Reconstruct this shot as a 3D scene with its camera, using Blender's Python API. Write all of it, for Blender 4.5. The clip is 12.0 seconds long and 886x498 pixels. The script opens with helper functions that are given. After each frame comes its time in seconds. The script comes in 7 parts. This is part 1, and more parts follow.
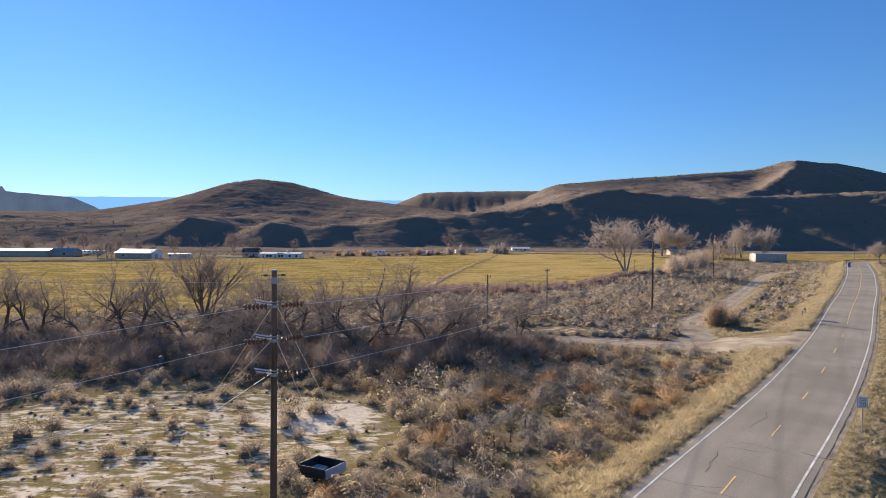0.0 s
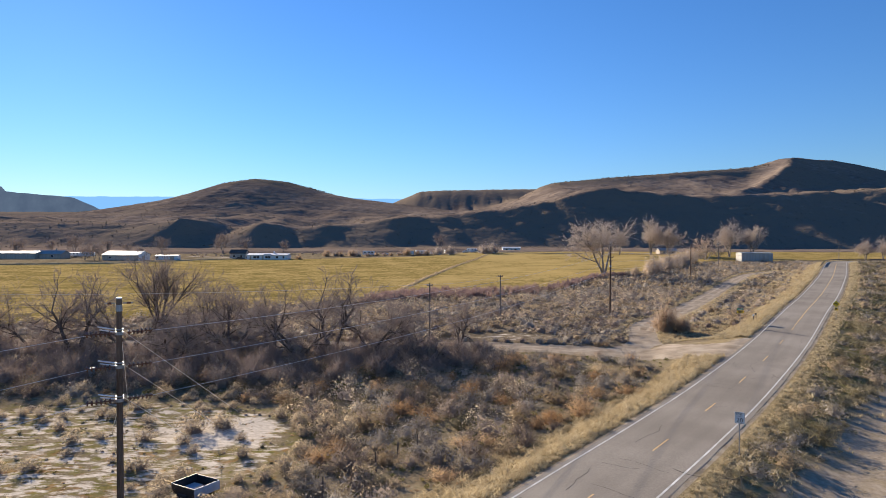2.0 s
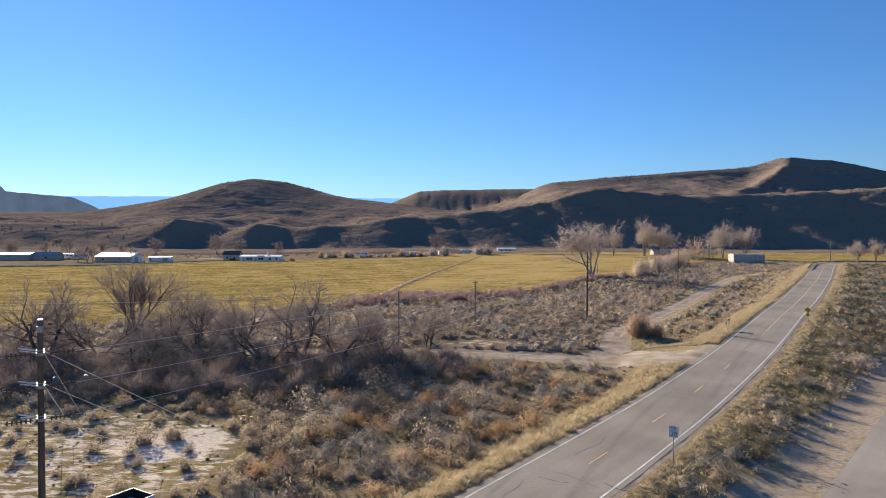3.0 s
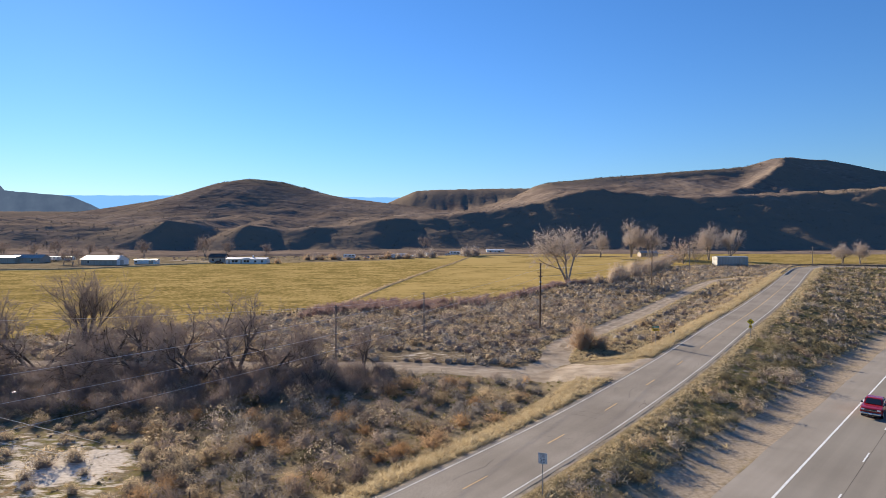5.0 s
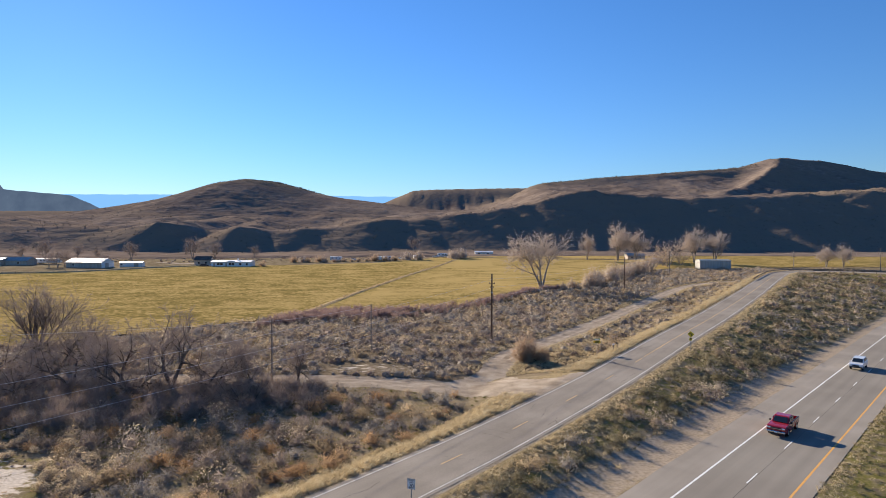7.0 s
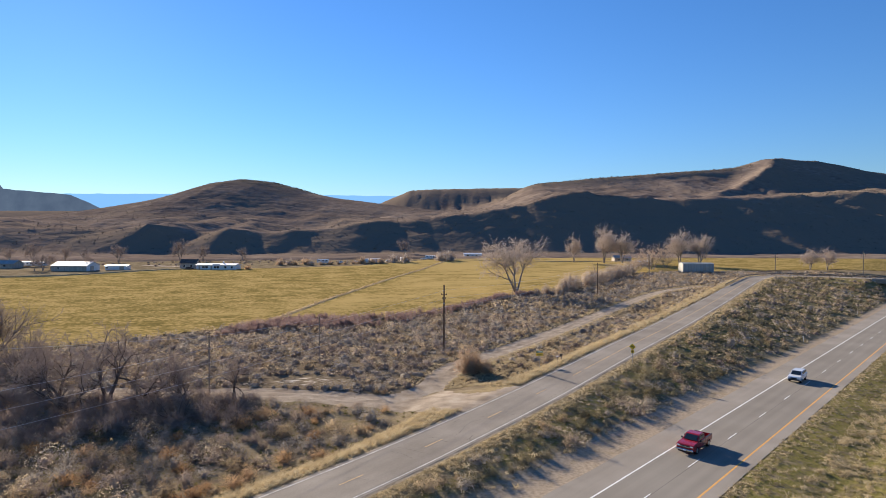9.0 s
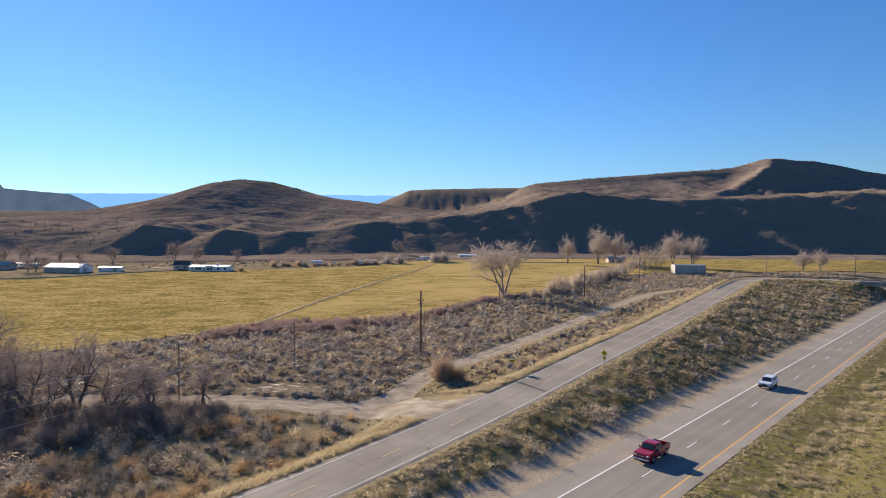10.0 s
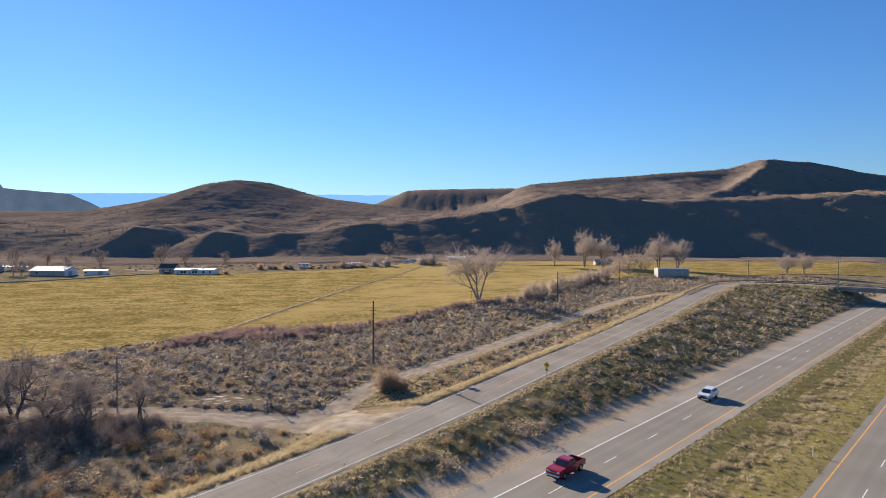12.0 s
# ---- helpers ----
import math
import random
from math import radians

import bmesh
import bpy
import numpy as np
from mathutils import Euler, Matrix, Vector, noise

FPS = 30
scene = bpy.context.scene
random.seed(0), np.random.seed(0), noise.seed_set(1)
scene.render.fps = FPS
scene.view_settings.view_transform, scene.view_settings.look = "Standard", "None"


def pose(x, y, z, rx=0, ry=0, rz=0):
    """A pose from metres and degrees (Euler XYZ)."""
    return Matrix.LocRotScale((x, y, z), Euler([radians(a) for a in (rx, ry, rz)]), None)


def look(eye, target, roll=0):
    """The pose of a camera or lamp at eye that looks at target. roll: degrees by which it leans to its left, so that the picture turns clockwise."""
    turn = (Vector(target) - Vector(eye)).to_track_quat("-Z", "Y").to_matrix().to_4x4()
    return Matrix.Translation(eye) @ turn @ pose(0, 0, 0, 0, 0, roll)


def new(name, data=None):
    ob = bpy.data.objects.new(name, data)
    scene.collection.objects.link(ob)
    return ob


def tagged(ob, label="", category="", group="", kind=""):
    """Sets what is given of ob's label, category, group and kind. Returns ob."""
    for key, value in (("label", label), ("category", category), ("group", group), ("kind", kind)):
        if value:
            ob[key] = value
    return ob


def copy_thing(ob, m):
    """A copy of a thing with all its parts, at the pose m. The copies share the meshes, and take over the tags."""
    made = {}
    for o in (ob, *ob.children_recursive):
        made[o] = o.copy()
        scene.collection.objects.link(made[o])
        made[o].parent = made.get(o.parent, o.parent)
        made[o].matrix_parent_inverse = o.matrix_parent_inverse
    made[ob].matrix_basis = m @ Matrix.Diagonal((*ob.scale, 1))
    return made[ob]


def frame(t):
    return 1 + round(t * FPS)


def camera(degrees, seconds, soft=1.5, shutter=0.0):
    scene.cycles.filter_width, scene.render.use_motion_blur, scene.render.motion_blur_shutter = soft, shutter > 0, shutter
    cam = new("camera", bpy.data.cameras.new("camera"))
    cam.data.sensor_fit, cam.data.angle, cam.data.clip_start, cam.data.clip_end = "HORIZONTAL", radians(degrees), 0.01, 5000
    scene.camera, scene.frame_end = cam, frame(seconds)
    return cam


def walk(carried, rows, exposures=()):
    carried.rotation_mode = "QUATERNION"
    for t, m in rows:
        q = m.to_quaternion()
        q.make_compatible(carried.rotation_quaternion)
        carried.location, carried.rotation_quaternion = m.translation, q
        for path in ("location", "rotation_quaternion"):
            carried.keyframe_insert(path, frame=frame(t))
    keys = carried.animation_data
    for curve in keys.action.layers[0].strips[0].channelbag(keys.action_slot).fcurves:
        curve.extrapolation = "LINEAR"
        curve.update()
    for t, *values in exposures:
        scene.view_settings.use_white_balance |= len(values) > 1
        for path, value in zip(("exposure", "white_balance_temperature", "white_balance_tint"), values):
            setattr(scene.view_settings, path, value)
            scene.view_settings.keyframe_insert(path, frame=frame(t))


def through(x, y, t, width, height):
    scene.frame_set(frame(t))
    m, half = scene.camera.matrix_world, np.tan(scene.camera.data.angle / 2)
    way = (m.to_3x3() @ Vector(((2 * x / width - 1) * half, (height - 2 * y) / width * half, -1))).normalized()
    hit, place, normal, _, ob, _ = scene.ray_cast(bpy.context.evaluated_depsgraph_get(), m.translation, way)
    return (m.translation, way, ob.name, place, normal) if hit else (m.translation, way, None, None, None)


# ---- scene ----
cam = camera(72.0, 12.0, 0.7)
# seconds, x, y, z, yaw, pitch, roll
ROWS = [
    (0.0, 0.295, 0.104, 14.100, 0.000, -0.955, -0.472),
    (0.5, 2.126, -0.009, 14.336, 0.030, -1.013, -0.393),
    (1.0, 4.042, -0.148, 14.658, 0.051, -1.067, -0.318),
    (1.5, 6.067, -0.307, 15.078, 0.057, -1.111, -0.255),
    (2.0, 8.141, -0.498, 15.596, 0.058, -1.142, -0.212),
    (2.5, 10.236, -0.737, 16.166, 0.061, -1.168, -0.185),
    (3.0, 12.364, -0.968, 16.747, 0.070, -1.197, -0.171),
    (5.0, 21.070, -1.895, 19.039, 0.089, -1.323, -0.155),
    (5.5, 23.316, -2.163, 19.642, 0.091, -1.348, -0.165),
    (6.0, 25.587, -2.452, 20.230, 0.095, -1.372, -0.179),
    (6.5, 27.892, -2.751, 20.825, 0.108, -1.396, -0.196),
    (7.0, 30.245, -3.057, 21.411, 0.117, -1.420, -0.205),
    (9.0, 39.477, -4.145, 23.870, 0.156, -1.514, -0.195),
    (9.5, 41.751, -4.380, 24.491, 0.188, -1.539, -0.196),
    (10.0, 44.095, -4.607, 25.127, 0.216, -1.562, -0.204),
    (10.5, 46.484, -4.871, 25.744, 0.235, -1.577, -0.215),
    (11.0, 48.868, -5.151, 26.335, 0.249, -1.587, -0.219),
    (11.5, 51.245, -5.402, 26.897, 0.265, -1.597, -0.217),
    (12.0, 53.585, -5.622, 27.430, 0.280, -1.609, -0.210),
]
walk(cam, [(t, pose(x, y, z, 90 + pitch, roll, yaw)) for t, x, y, z, yaw, pitch, roll in ROWS])

# ---- light ----
SUN_AZ, SUN_EL = -32.9, 18.3          # degrees left of straight ahead, and above the horizon
EXPOSURE = 1.22
world = bpy.data.worlds.new("sky")
scene.world = world
world.use_nodes = True
wn, wl = world.node_tree.nodes, world.node_tree.links
sky = wn.new("ShaderNodeTexSky")
sky.sky_type = "NISHITA"
sky.sun_disc = False
sky.sun_elevation = radians(SUN_EL)
sky.sun_rotation = radians(SUN_AZ)
sky.altitude, sky.air_density, sky.dust_density, sky.ozone_density = 1500, 1.5, 0.1, 5.2
deep = wn.new("ShaderNodeMix")
deep.data_type, deep.blend_type = "RGBA", "MULTIPLY"
deep.inputs["Factor"].default_value = 1.0
deep.inputs["B"].default_value = (0.70, 0.86, 1.16, 1)
wl.new(sky.outputs["Color"], deep.inputs["A"])
wn["Background"].inputs["Strength"].default_value = 0.058
vivid = wn.new("ShaderNodeHueSaturation")
vivid.inputs["Saturation"].default_value = 1.05
wl.new(deep.outputs["Result"], vivid.inputs["Color"])
wl.new(vivid.outputs["Color"], wn["Background"].inputs["Color"])
sun = new("sun", bpy.data.lights.new("sun", "SUN"))
sun.data.energy, sun.data.angle, sun.data.color = 5.0, radians(0.53), (1.0, 0.87, 0.70)
az, el = radians(SUN_AZ), radians(SUN_EL)
toward_sun = Vector((math.sin(az) * math.cos(el), math.cos(az) * math.cos(el), math.sin(el)))
sun.matrix_world = look(toward_sun * 100, (0, 0, 0))
scene.view_settings.exposure = EXPOSURE


# ---- materials ----
def surface(name, colours, scale=1.0, rough=0.9, bump=0.3, fine=12.0, vary="", metal=0.0, spread=0.35, stretch=(1, 1, 1)):
    """A rough surface: colours mixed by noise at two scales, with a fine relief. vary: 'object' or 'island' shifts the value."""
    m = bpy.data.materials.new(name)
    m.use_nodes = True
    nodes, links = m.node_tree.nodes, m.node_tree.links
    b = nodes["Principled BSDF"]
    b.inputs["Roughness"].default_value, b.inputs["Metallic"].default_value = rough, metal
    b.inputs["Specular IOR Level"].default_value = 0.5 if rough < 0.8 else 0.04 if rough < 0.9 else 0.0
    co = nodes.new("ShaderNodeTexCoord")
    mp = nodes.new("ShaderNodeMapping")
    mp.inputs["Scale"].default_value = stretch
    links.new(co.outputs["Object"], mp.inputs["Vector"])
    n1, n2 = nodes.new("ShaderNodeTexNoise"), nodes.new("ShaderNodeTexNoise")
    n1.inputs["Scale"].default_value, n1.inputs["Detail"].default_value = scale, 5
    n2.inputs["Scale"].default_value, n2.inputs["Detail"].default_value = scale * fine, 4
    links.new(mp.outputs["Vector"], n1.inputs["Vector"])
    links.new(mp.outputs["Vector"], n2.inputs["Vector"])
    add = nodes.new("ShaderNodeMath")
    add.operation = "MULTIPLY_ADD"
    add.inputs[1].default_value = spread
    half = nodes.new("ShaderNodeMath")
    half.operation = "SUBTRACT"
    half.inputs[1].default_value = 0.5
    links.new(n2.outputs["Fac"], half.inputs[0])
    links.new(half.outputs[0], add.inputs[0])
    links.new(n1.outputs["Fac"], add.inputs[2])
    fac = add.outputs[0]
    if vary:
        if vary == "object":
            src = nodes.new("ShaderNodeObjectInfo").outputs["Random"]
        else:
            src = nodes.new("ShaderNodeNewGeometry").outputs["Random Per Island"]
        a2 = nodes.new("ShaderNodeMath")
        a2.operation = "MULTIPLY_ADD"
        a2.inputs[1].default_value, a2.inputs[2].default_value = 0.5, -0.25
        links.new(src, a2.inputs[0])
        a3 = nodes.new("ShaderNodeMath")
        links.new(a2.outputs[0], a3.inputs[0])
        links.new(fac, a3.inputs[1])
        fac = a3.outputs[0]
    ramp = nodes.new("ShaderNodeValToRGB")
    cr = ramp.color_ramp
    while len(cr.elements) < len(colours):
        cr.elements.new(0.5)
    for i, c in enumerate(colours):
        cr.elements[i].position = 0.3 + 0.4 * i / max(1, len(colours) - 1)
        cr.elements[i].color = (*c, 1)
    links.new(fac, ramp.inputs["Fac"])
    links.new(ramp.outputs["Color"], b.inputs["Base Color"])
    if bump:
        bp = nodes.new("ShaderNodeBump")
        bp.inputs["Strength"].default_value, bp.inputs["Distance"].default_value = bump, 0.3 / scale / fine * 4
        links.new(n2.outputs["Fac"], bp.inputs["Height"])
        links.new(bp.outputs["Normal"], b.inputs["Normal"])
    return m


def foliage(name, colours, rough=0.85, through=0.25):
    """Thin leaves, stems and seed heads: each blade and each plant a little different, with some light through them."""
    m = bpy.data.materials.new(name)
    m.use_nodes = True
    nodes, links = m.node_tree.nodes, m.node_tree.links
    b = nodes["Principled BSDF"]
    b.inputs["Roughness"].default_value, b.inputs["Specular IOR Level"].default_value = rough, 0.05
    at = nodes.new("ShaderNodeAttribute")
    at.attribute_name = "tint"
    isl = nodes.new("ShaderNodeNewGeometry")
    mix = nodes.new("ShaderNodeMath")
    mix.operation = "MULTIPLY_ADD"
    mix.inputs[1].default_value = 0.2
    links.new(isl.outputs["Random Per Island"], mix.inputs[0])
    sc = nodes.new("ShaderNodeMath")
    sc.operation = "MULTIPLY"
    sc.inputs[1].default_value = 0.8
    links.new(at.outputs["Fac"], sc.inputs[0])
    links.new(sc.outputs[0], mix.inputs[2])
    ramp = nodes.new("ShaderNodeValToRGB")
    cr = ramp.color_ramp
    while len(cr.elements) < len(colours):
        cr.elements.new(0.5)
    for i, c in enumerate(colours):
        cr.elements[i].position = i / max(1, len(colours) - 1)
        cr.elements[i].color = (*c, 1)
    links.new(mix.outputs[0], ramp.inputs["Fac"])
    links.new(ramp.outputs["Color"], b.inputs["Base Color"])
    tr = nodes.new("ShaderNodeBsdfTranslucent")
    links.new(ramp.outputs["Color"], tr.inputs["Color"])
    ms = nodes.new("ShaderNodeMixShader")
    ms.inputs["Fac"].default_value = through
    links.new(b.outputs["BSDF"], ms.inputs[1])
    links.new(tr.outputs["BSDF"], ms.inputs[2])
    links.new(ms.outputs["Shader"], nodes["Material Output"].inputs["Surface"])
    return m


def plain(name, colour, rough=0.5, metal=0.0, coat=0.0):
    m = surface(name, [tuple(c * 0.82 for c in colour), colour], 3.0, rough, 0.08, 10.0, "", metal)
    m.node_tree.nodes["Principled BSDF"].inputs["Coat Weight"].default_value = coat
    return m


def glass(name, colour=(0.02, 0.03, 0.04)):
    m = bpy.data.materials.new(name)
    m.use_nodes = True
    b = m.node_tree.nodes["Principled BSDF"]
    b.inputs["Base Color"].default_value, b.inputs["Roughness"].default_value = (*colour, 1), 0.06
    return m


# ---- small builders ----
def mesh_of(name, verts, faces, material, parent=None, smooth=False):
    me = bpy.data.meshes.new(name)
    me.from_pydata([tuple(v) for v in verts], [], [tuple(f) for f in faces])
    for m in material if isinstance(material, (list, tuple)) else [material]:
        me.materials.append(m)
    if smooth:
        me.polygons.foreach_set("use_smooth", [True] * len(me.polygons))
    me.update()
    ob = new(name, me)
    ob.parent = parent
    return ob


def part(name, bm, material, parent, label="", bevel=0.0):
    """Links a bmesh as one mesh object under a thing or a part."""
    if bevel:
        bmesh.ops.bevel(bm, geom=bm.edges[:], offset=bevel, segments=1, affect="EDGES")
    me = bpy.data.meshes.new(name)
    bm.to_mesh(me)
    bm.free()
    me.materials.append(material)
    ob = new(name, me)
    ob.parent = parent
    return tagged(ob, label)


def thing(name, m, label, category, group="", kind=""):
    ob = new(name)
    ob.empty_display_size = 0.3
    ob.matrix_basis = m
    return tagged(ob, label, category, group, kind)


def box(bm, centre, size, turn=None):
    m = Matrix.Translation(centre)
    if turn:
        m = m @ turn.to_4x4()
    r = bmesh.ops.create_cube(bm, size=1.0, matrix=m @ Matrix.Diagonal((*size, 1)))
    return r["verts"]


def rod(bm, a, b, r0, r1=None, n=8):
    a, b = Vector(a), Vector(b)
    q = (b - a).to_track_quat("Z", "Y").to_matrix().to_4x4()
    bmesh.ops.create_cone(bm, cap_ends=True, segments=n, radius1=r0, radius2=r0 if r1 is None else r1, depth=(b - a).length, matrix=Matrix.Translation((a + b) / 2) @ q)
    return bm


def prism(bm, outline, z0, z1):
    """A solid over a flat outline (x, y), from z0 to z1."""
    lo = [bm.verts.new((x, y, z0)) for x, y in outline]
    hi = [bm.verts.new((x, y, z1)) for x, y in outline]
    bm.faces.new(lo[::-1])
    bm.faces.new(hi)
    for i in range(len(lo)):
        j = (i + 1) % len(lo)
        bm.faces.new((lo[i], lo[j], hi[j], hi[i]))
    bmesh.ops.recalc_face_normals(bm, faces=bm.faces[:])
    return bm


def B(*parts):
    """A bmesh of several boxes (centre, size)."""
    bm = bmesh.new()
    for c, s in parts:
        box(bm, c, s)
    return bm


def smooth01(v, a, b):
    t = np.clip((v - a) / (b - a), 0, 1)
    return t * t * (3 - 2 * t)


def wave(x, y, scale, seed=0, octaves=3):
    """Smooth random relief in -1..1 on arrays, from turned sine waves."""
    r = np.random.RandomState(seed)
    out, amp, total = np.zeros_like(x, dtype=float), 1.0, 0.0
    for o in range(octaves):
        for k in range(5):
            th, ph = r.uniform(0, 2 * math.pi, 2)
            f = 2 * math.pi / scale * r.uniform(0.6, 1.5) * 2.1 ** o
            out = out + amp * np.sin(f * (x * math.cos(th) + y * math.sin(th)) + ph + 1.7 * np.sin(f * 0.43 * (y * math.cos(th) - x * math.sin(th)) + ph * 2))
        total += amp * 2.6
        amp *= 0.52
    return np.clip(out / total, -1, 1)


# ---- the lie of the land ----
HWY_O, HWY_U, HWY_V = np.array((65.7, 59.2)), np.array((0.684, 0.7295)), np.array((0.7295, -0.684))


def hwy(s, lat, z=0.0):
    """A point of the highway: s along the westbound lane line, lat to the right of it."""
    p = HWY_O + s * HWY_U + lat * HWY_V
    return (float(p[0]), float(p[1]), z)


def lateral(x, y):
    return (x - HWY_O[0]) * HWY_V[0] + (y - HWY_O[1]) * HWY_V[1]


def spline(points, step=2.0):
    """Even points along a smooth curve through the given ones."""
    p = np.array(points, float)
    p = np.vstack([2 * p[0] - p[1], p, 2 * p[-1] - p[-2]])
    out = []
    for i in range(1, len(p) - 2):
        n = max(2, int(np.linalg.norm(p[i + 1][:2] - p[i][:2]) / step))
        for k in range(n):
            t = k / n
            out.append(0.5 * (2 * p[i] + (p[i + 1] - p[i - 1]) * t + (2 * p[i - 1] - 5 * p[i] + 4 * p[i + 1] - p[i + 2]) * t ** 2 + (3 * p[i] - p[i - 1] - 3 * p[i + 1] + p[i + 2]) * t ** 3))
    out.append(p[-2])
    return np.array(out)


# county road: x, y, z along its centre, up to the bridge over the highway
ROAD = spline([(-38, -36, 0.8), (-14, -4.5, 0.8), (5, 19.5, 0.9), (15.9, 33.1, 1.0), (25.7, 45.0, 1.1), (36, 58, 1.2), (52.2, 79.3, 1.8), (72.4, 107.3, 2.8), (90.4, 132, 3.6), (117.0, 170.2, 4.8),
               (132.6, 193.6, 5.4), (143.6, 210.3, 5.7), (155, 227.5, 5.9), (165, 242, 6.0), (175.5, 252.6, 6.05), (188, 255.5, 6.1), (200, 249.5, 6.2), (hwy(230, -17)[0], hwy(230, -17)[1], 6.3)], 2.0)
GRAVEL = spline([(-120, 86), (-60, 84), (-12, 82.3), (3, 82.4), (13, 82.6), (20, 82.2), (27, 80.6), (33, 79), (38, 76.5), (43.5, 72.6)], 2.0)
TRACK = spline([(35.5, 79), (36.9, 86), (39.0, 93.5), (42.2, 101.8), (50.2, 113.2), (61.6, 130.2), (77.8, 156), (102, 195.6), (119, 222), (135, 240), (151, 251), (170, 264), (205, 300)], 2.0)


def along(path, x, y):
    """Distance of points from a path, the side (right is positive) and the height or index there."""
    x, y = np.asarray(x, float), np.asarray(y, float)
    best, side, high = np.full(x.shape, 1e9), np.zeros(x.shape), np.zeros(x.shape)
    for a, b in zip(path[:-1], path[1:]):
        d = b[:2] - a[:2]
        L = d @ d
        t = np.clip(((x - a[0]) * d[0] + (y - a[1]) * d[1]) / L, 0, 1)
        dx, dy = x - a[0] - t * d[0], y - a[1] - t * d[1]
        dist = np.hypot(dx, dy)
        near = dist < best
        best = np.where(near, dist, best)
        side = np.where(near, np.sign(dx * d[1] - dy * d[0]), side)
        if len(a) > 2:
            high = np.where(near, a[2] + t * (b[2] - a[2]), high)
    return best, side, high


def ground_z(x, y, relief=True):
    x, y = np.asarray(x, float), np.asarray(y, float)
    lat = lateral(x, y)
    far = smooth01(-lat, 10, 60)
    plain_z = np.interp(y, [-50, 35, 115, 200, 350, 435, 520], [0, 0.05, 1.1, 2.0, 2.1, 3.9, 4.6])
    base = plain_z * far
    base = base - 0.55 * np.exp(-((lat - 12.3) / 4.0) ** 2) - 0.5 * smooth01(lat, 33, 45)
    if relief:
        rough = smooth01(-lat, 9.5, 14) + smooth01(lat, 6.5, 9) * smooth01(-lat, -18, -15.5)
        base = base + rough * (0.16 * wave(x, y, 14.0, 3) + 0.07 * wave(x, y, 4.0, 4))
    d, side, high = along(ROAD, x, y)
    slope = np.where(side > 0, 3.4 - 1.2 * smooth01(high, 5.0, 6.0), 2.6 + 7 * np.exp(-((x - 42) ** 2 + (y - 79) ** 2) / 110))
    bank = high - np.maximum(d - 5.0, 0) / slope - 0.03
    share = np.clip((d - 5.0) / np.maximum(d - 5.0 + np.maximum(-lat - 9.0, 0), 0.5), 0, 1)
    bank = np.where((side > 0) & (lat < -9.0) & (d > 5.0), (high - 0.03) * (1 - share), bank)
    out = np.maximum(base, bank)
    out = np.where(d < 5.0, high - 0.03, out)
    # the bank falls off at the bridge
    s = (x - HWY_O[0]) * HWY_U[0] + (y - HWY_O[1]) * HWY_U[1]
    cut = np.clip((-7.5 - lat) / 1.6, 0, None)
    out = np.where((s > 190) & (lat > -40), np.minimum(out, np.maximum(base, cut)), out)
    d2 = along(TRACK, x, y)[0]
    d3 = along(GRAVEL, x, y)[0]
    smooth_track = plain_z * far
    w = np.maximum(1 - smooth01(d2, 2.2, 5.0), 1 - smooth01(d3, 3.0, 6.0)) * (out - base < 0.02)
    return out * (1 - w) + (smooth_track - 0.03) * w


def zat(x, y):
    return float(ground_z(np.array([x]), np.array([y]))[0])


def steps(lo, fine_lo, fine_hi, hi, fine, grow=1.12):
    mid = list(np.arange(fine_lo, fine_hi + 0.01, fine))
    up, s = [], fine
    while (up[-1] if up else fine_hi) < hi:
        s = min(s * grow, 400)
        up.append((up[-1] if up else fine_hi) + s)
    down, s = [], fine
    while (down[-1] if down else fine_lo) > lo:
        s = min(s * grow, 400)
        down.append((down[-1] if down else fine_lo) - s)
    return np.array(down[::-1] + mid + up)


def sheet(name, xs, ys, z, material, keep=None, attrs=None, smooth=True):
    """A grid of points (arrays xs by ys) with heights z, as one mesh."""
    X, Y = np.meshgrid(xs, ys)
    n, m = len(xs), len(ys)
    co = np.stack([X, Y, z], -1).reshape(-1, 3)
    i = np.arange(n * m).reshape(m, n)
    quads = np.stack([i[:-1, :-1], i[:-1, 1:], i[1:, 1:], i[1:, :-1]], -1).reshape(-1, 4)
    if keep is not None:
        quads = quads[keep.reshape(-1)[quads].all(1)]
        used = np.unique(quads)
        new_index = np.full(n * m, -1)
        new_index[used] = np.arange(len(used))
        co, quads = co[used], new_index[quads]
    me = raw_mesh(name, co, quads)
    me.materials.append(material)
    for key, val in (attrs or {}).items():
        a = me.attributes.new(key, "FLOAT", "POINT")
        v = val.reshape(-1)
        a.data.foreach_set("value", np.ascontiguousarray(v if keep is None else v[used], dtype=np.float32))
    me.polygons.foreach_set("use_smooth", [smooth] * len(quads))
    return new(name, me)


def raw_mesh(name, co, faces):
    me = bpy.data.meshes.new(name)
    k = faces.shape[1]
    me.vertices.add(len(co))
    me.vertices.foreach_set("co", np.ascontiguousarray(co, dtype=np.float32).reshape(-1))
    me.loops.add(faces.size)
    me.loops.foreach_set("vertex_index", np.ascontiguousarray(faces, dtype=np.int32).reshape(-1))
    me.polygons.add(len(faces))
    me.polygons.foreach_set("loop_start", np.arange(0, faces.size, k, dtype=np.int32))
    me.update(calc_edges=True)
    return me


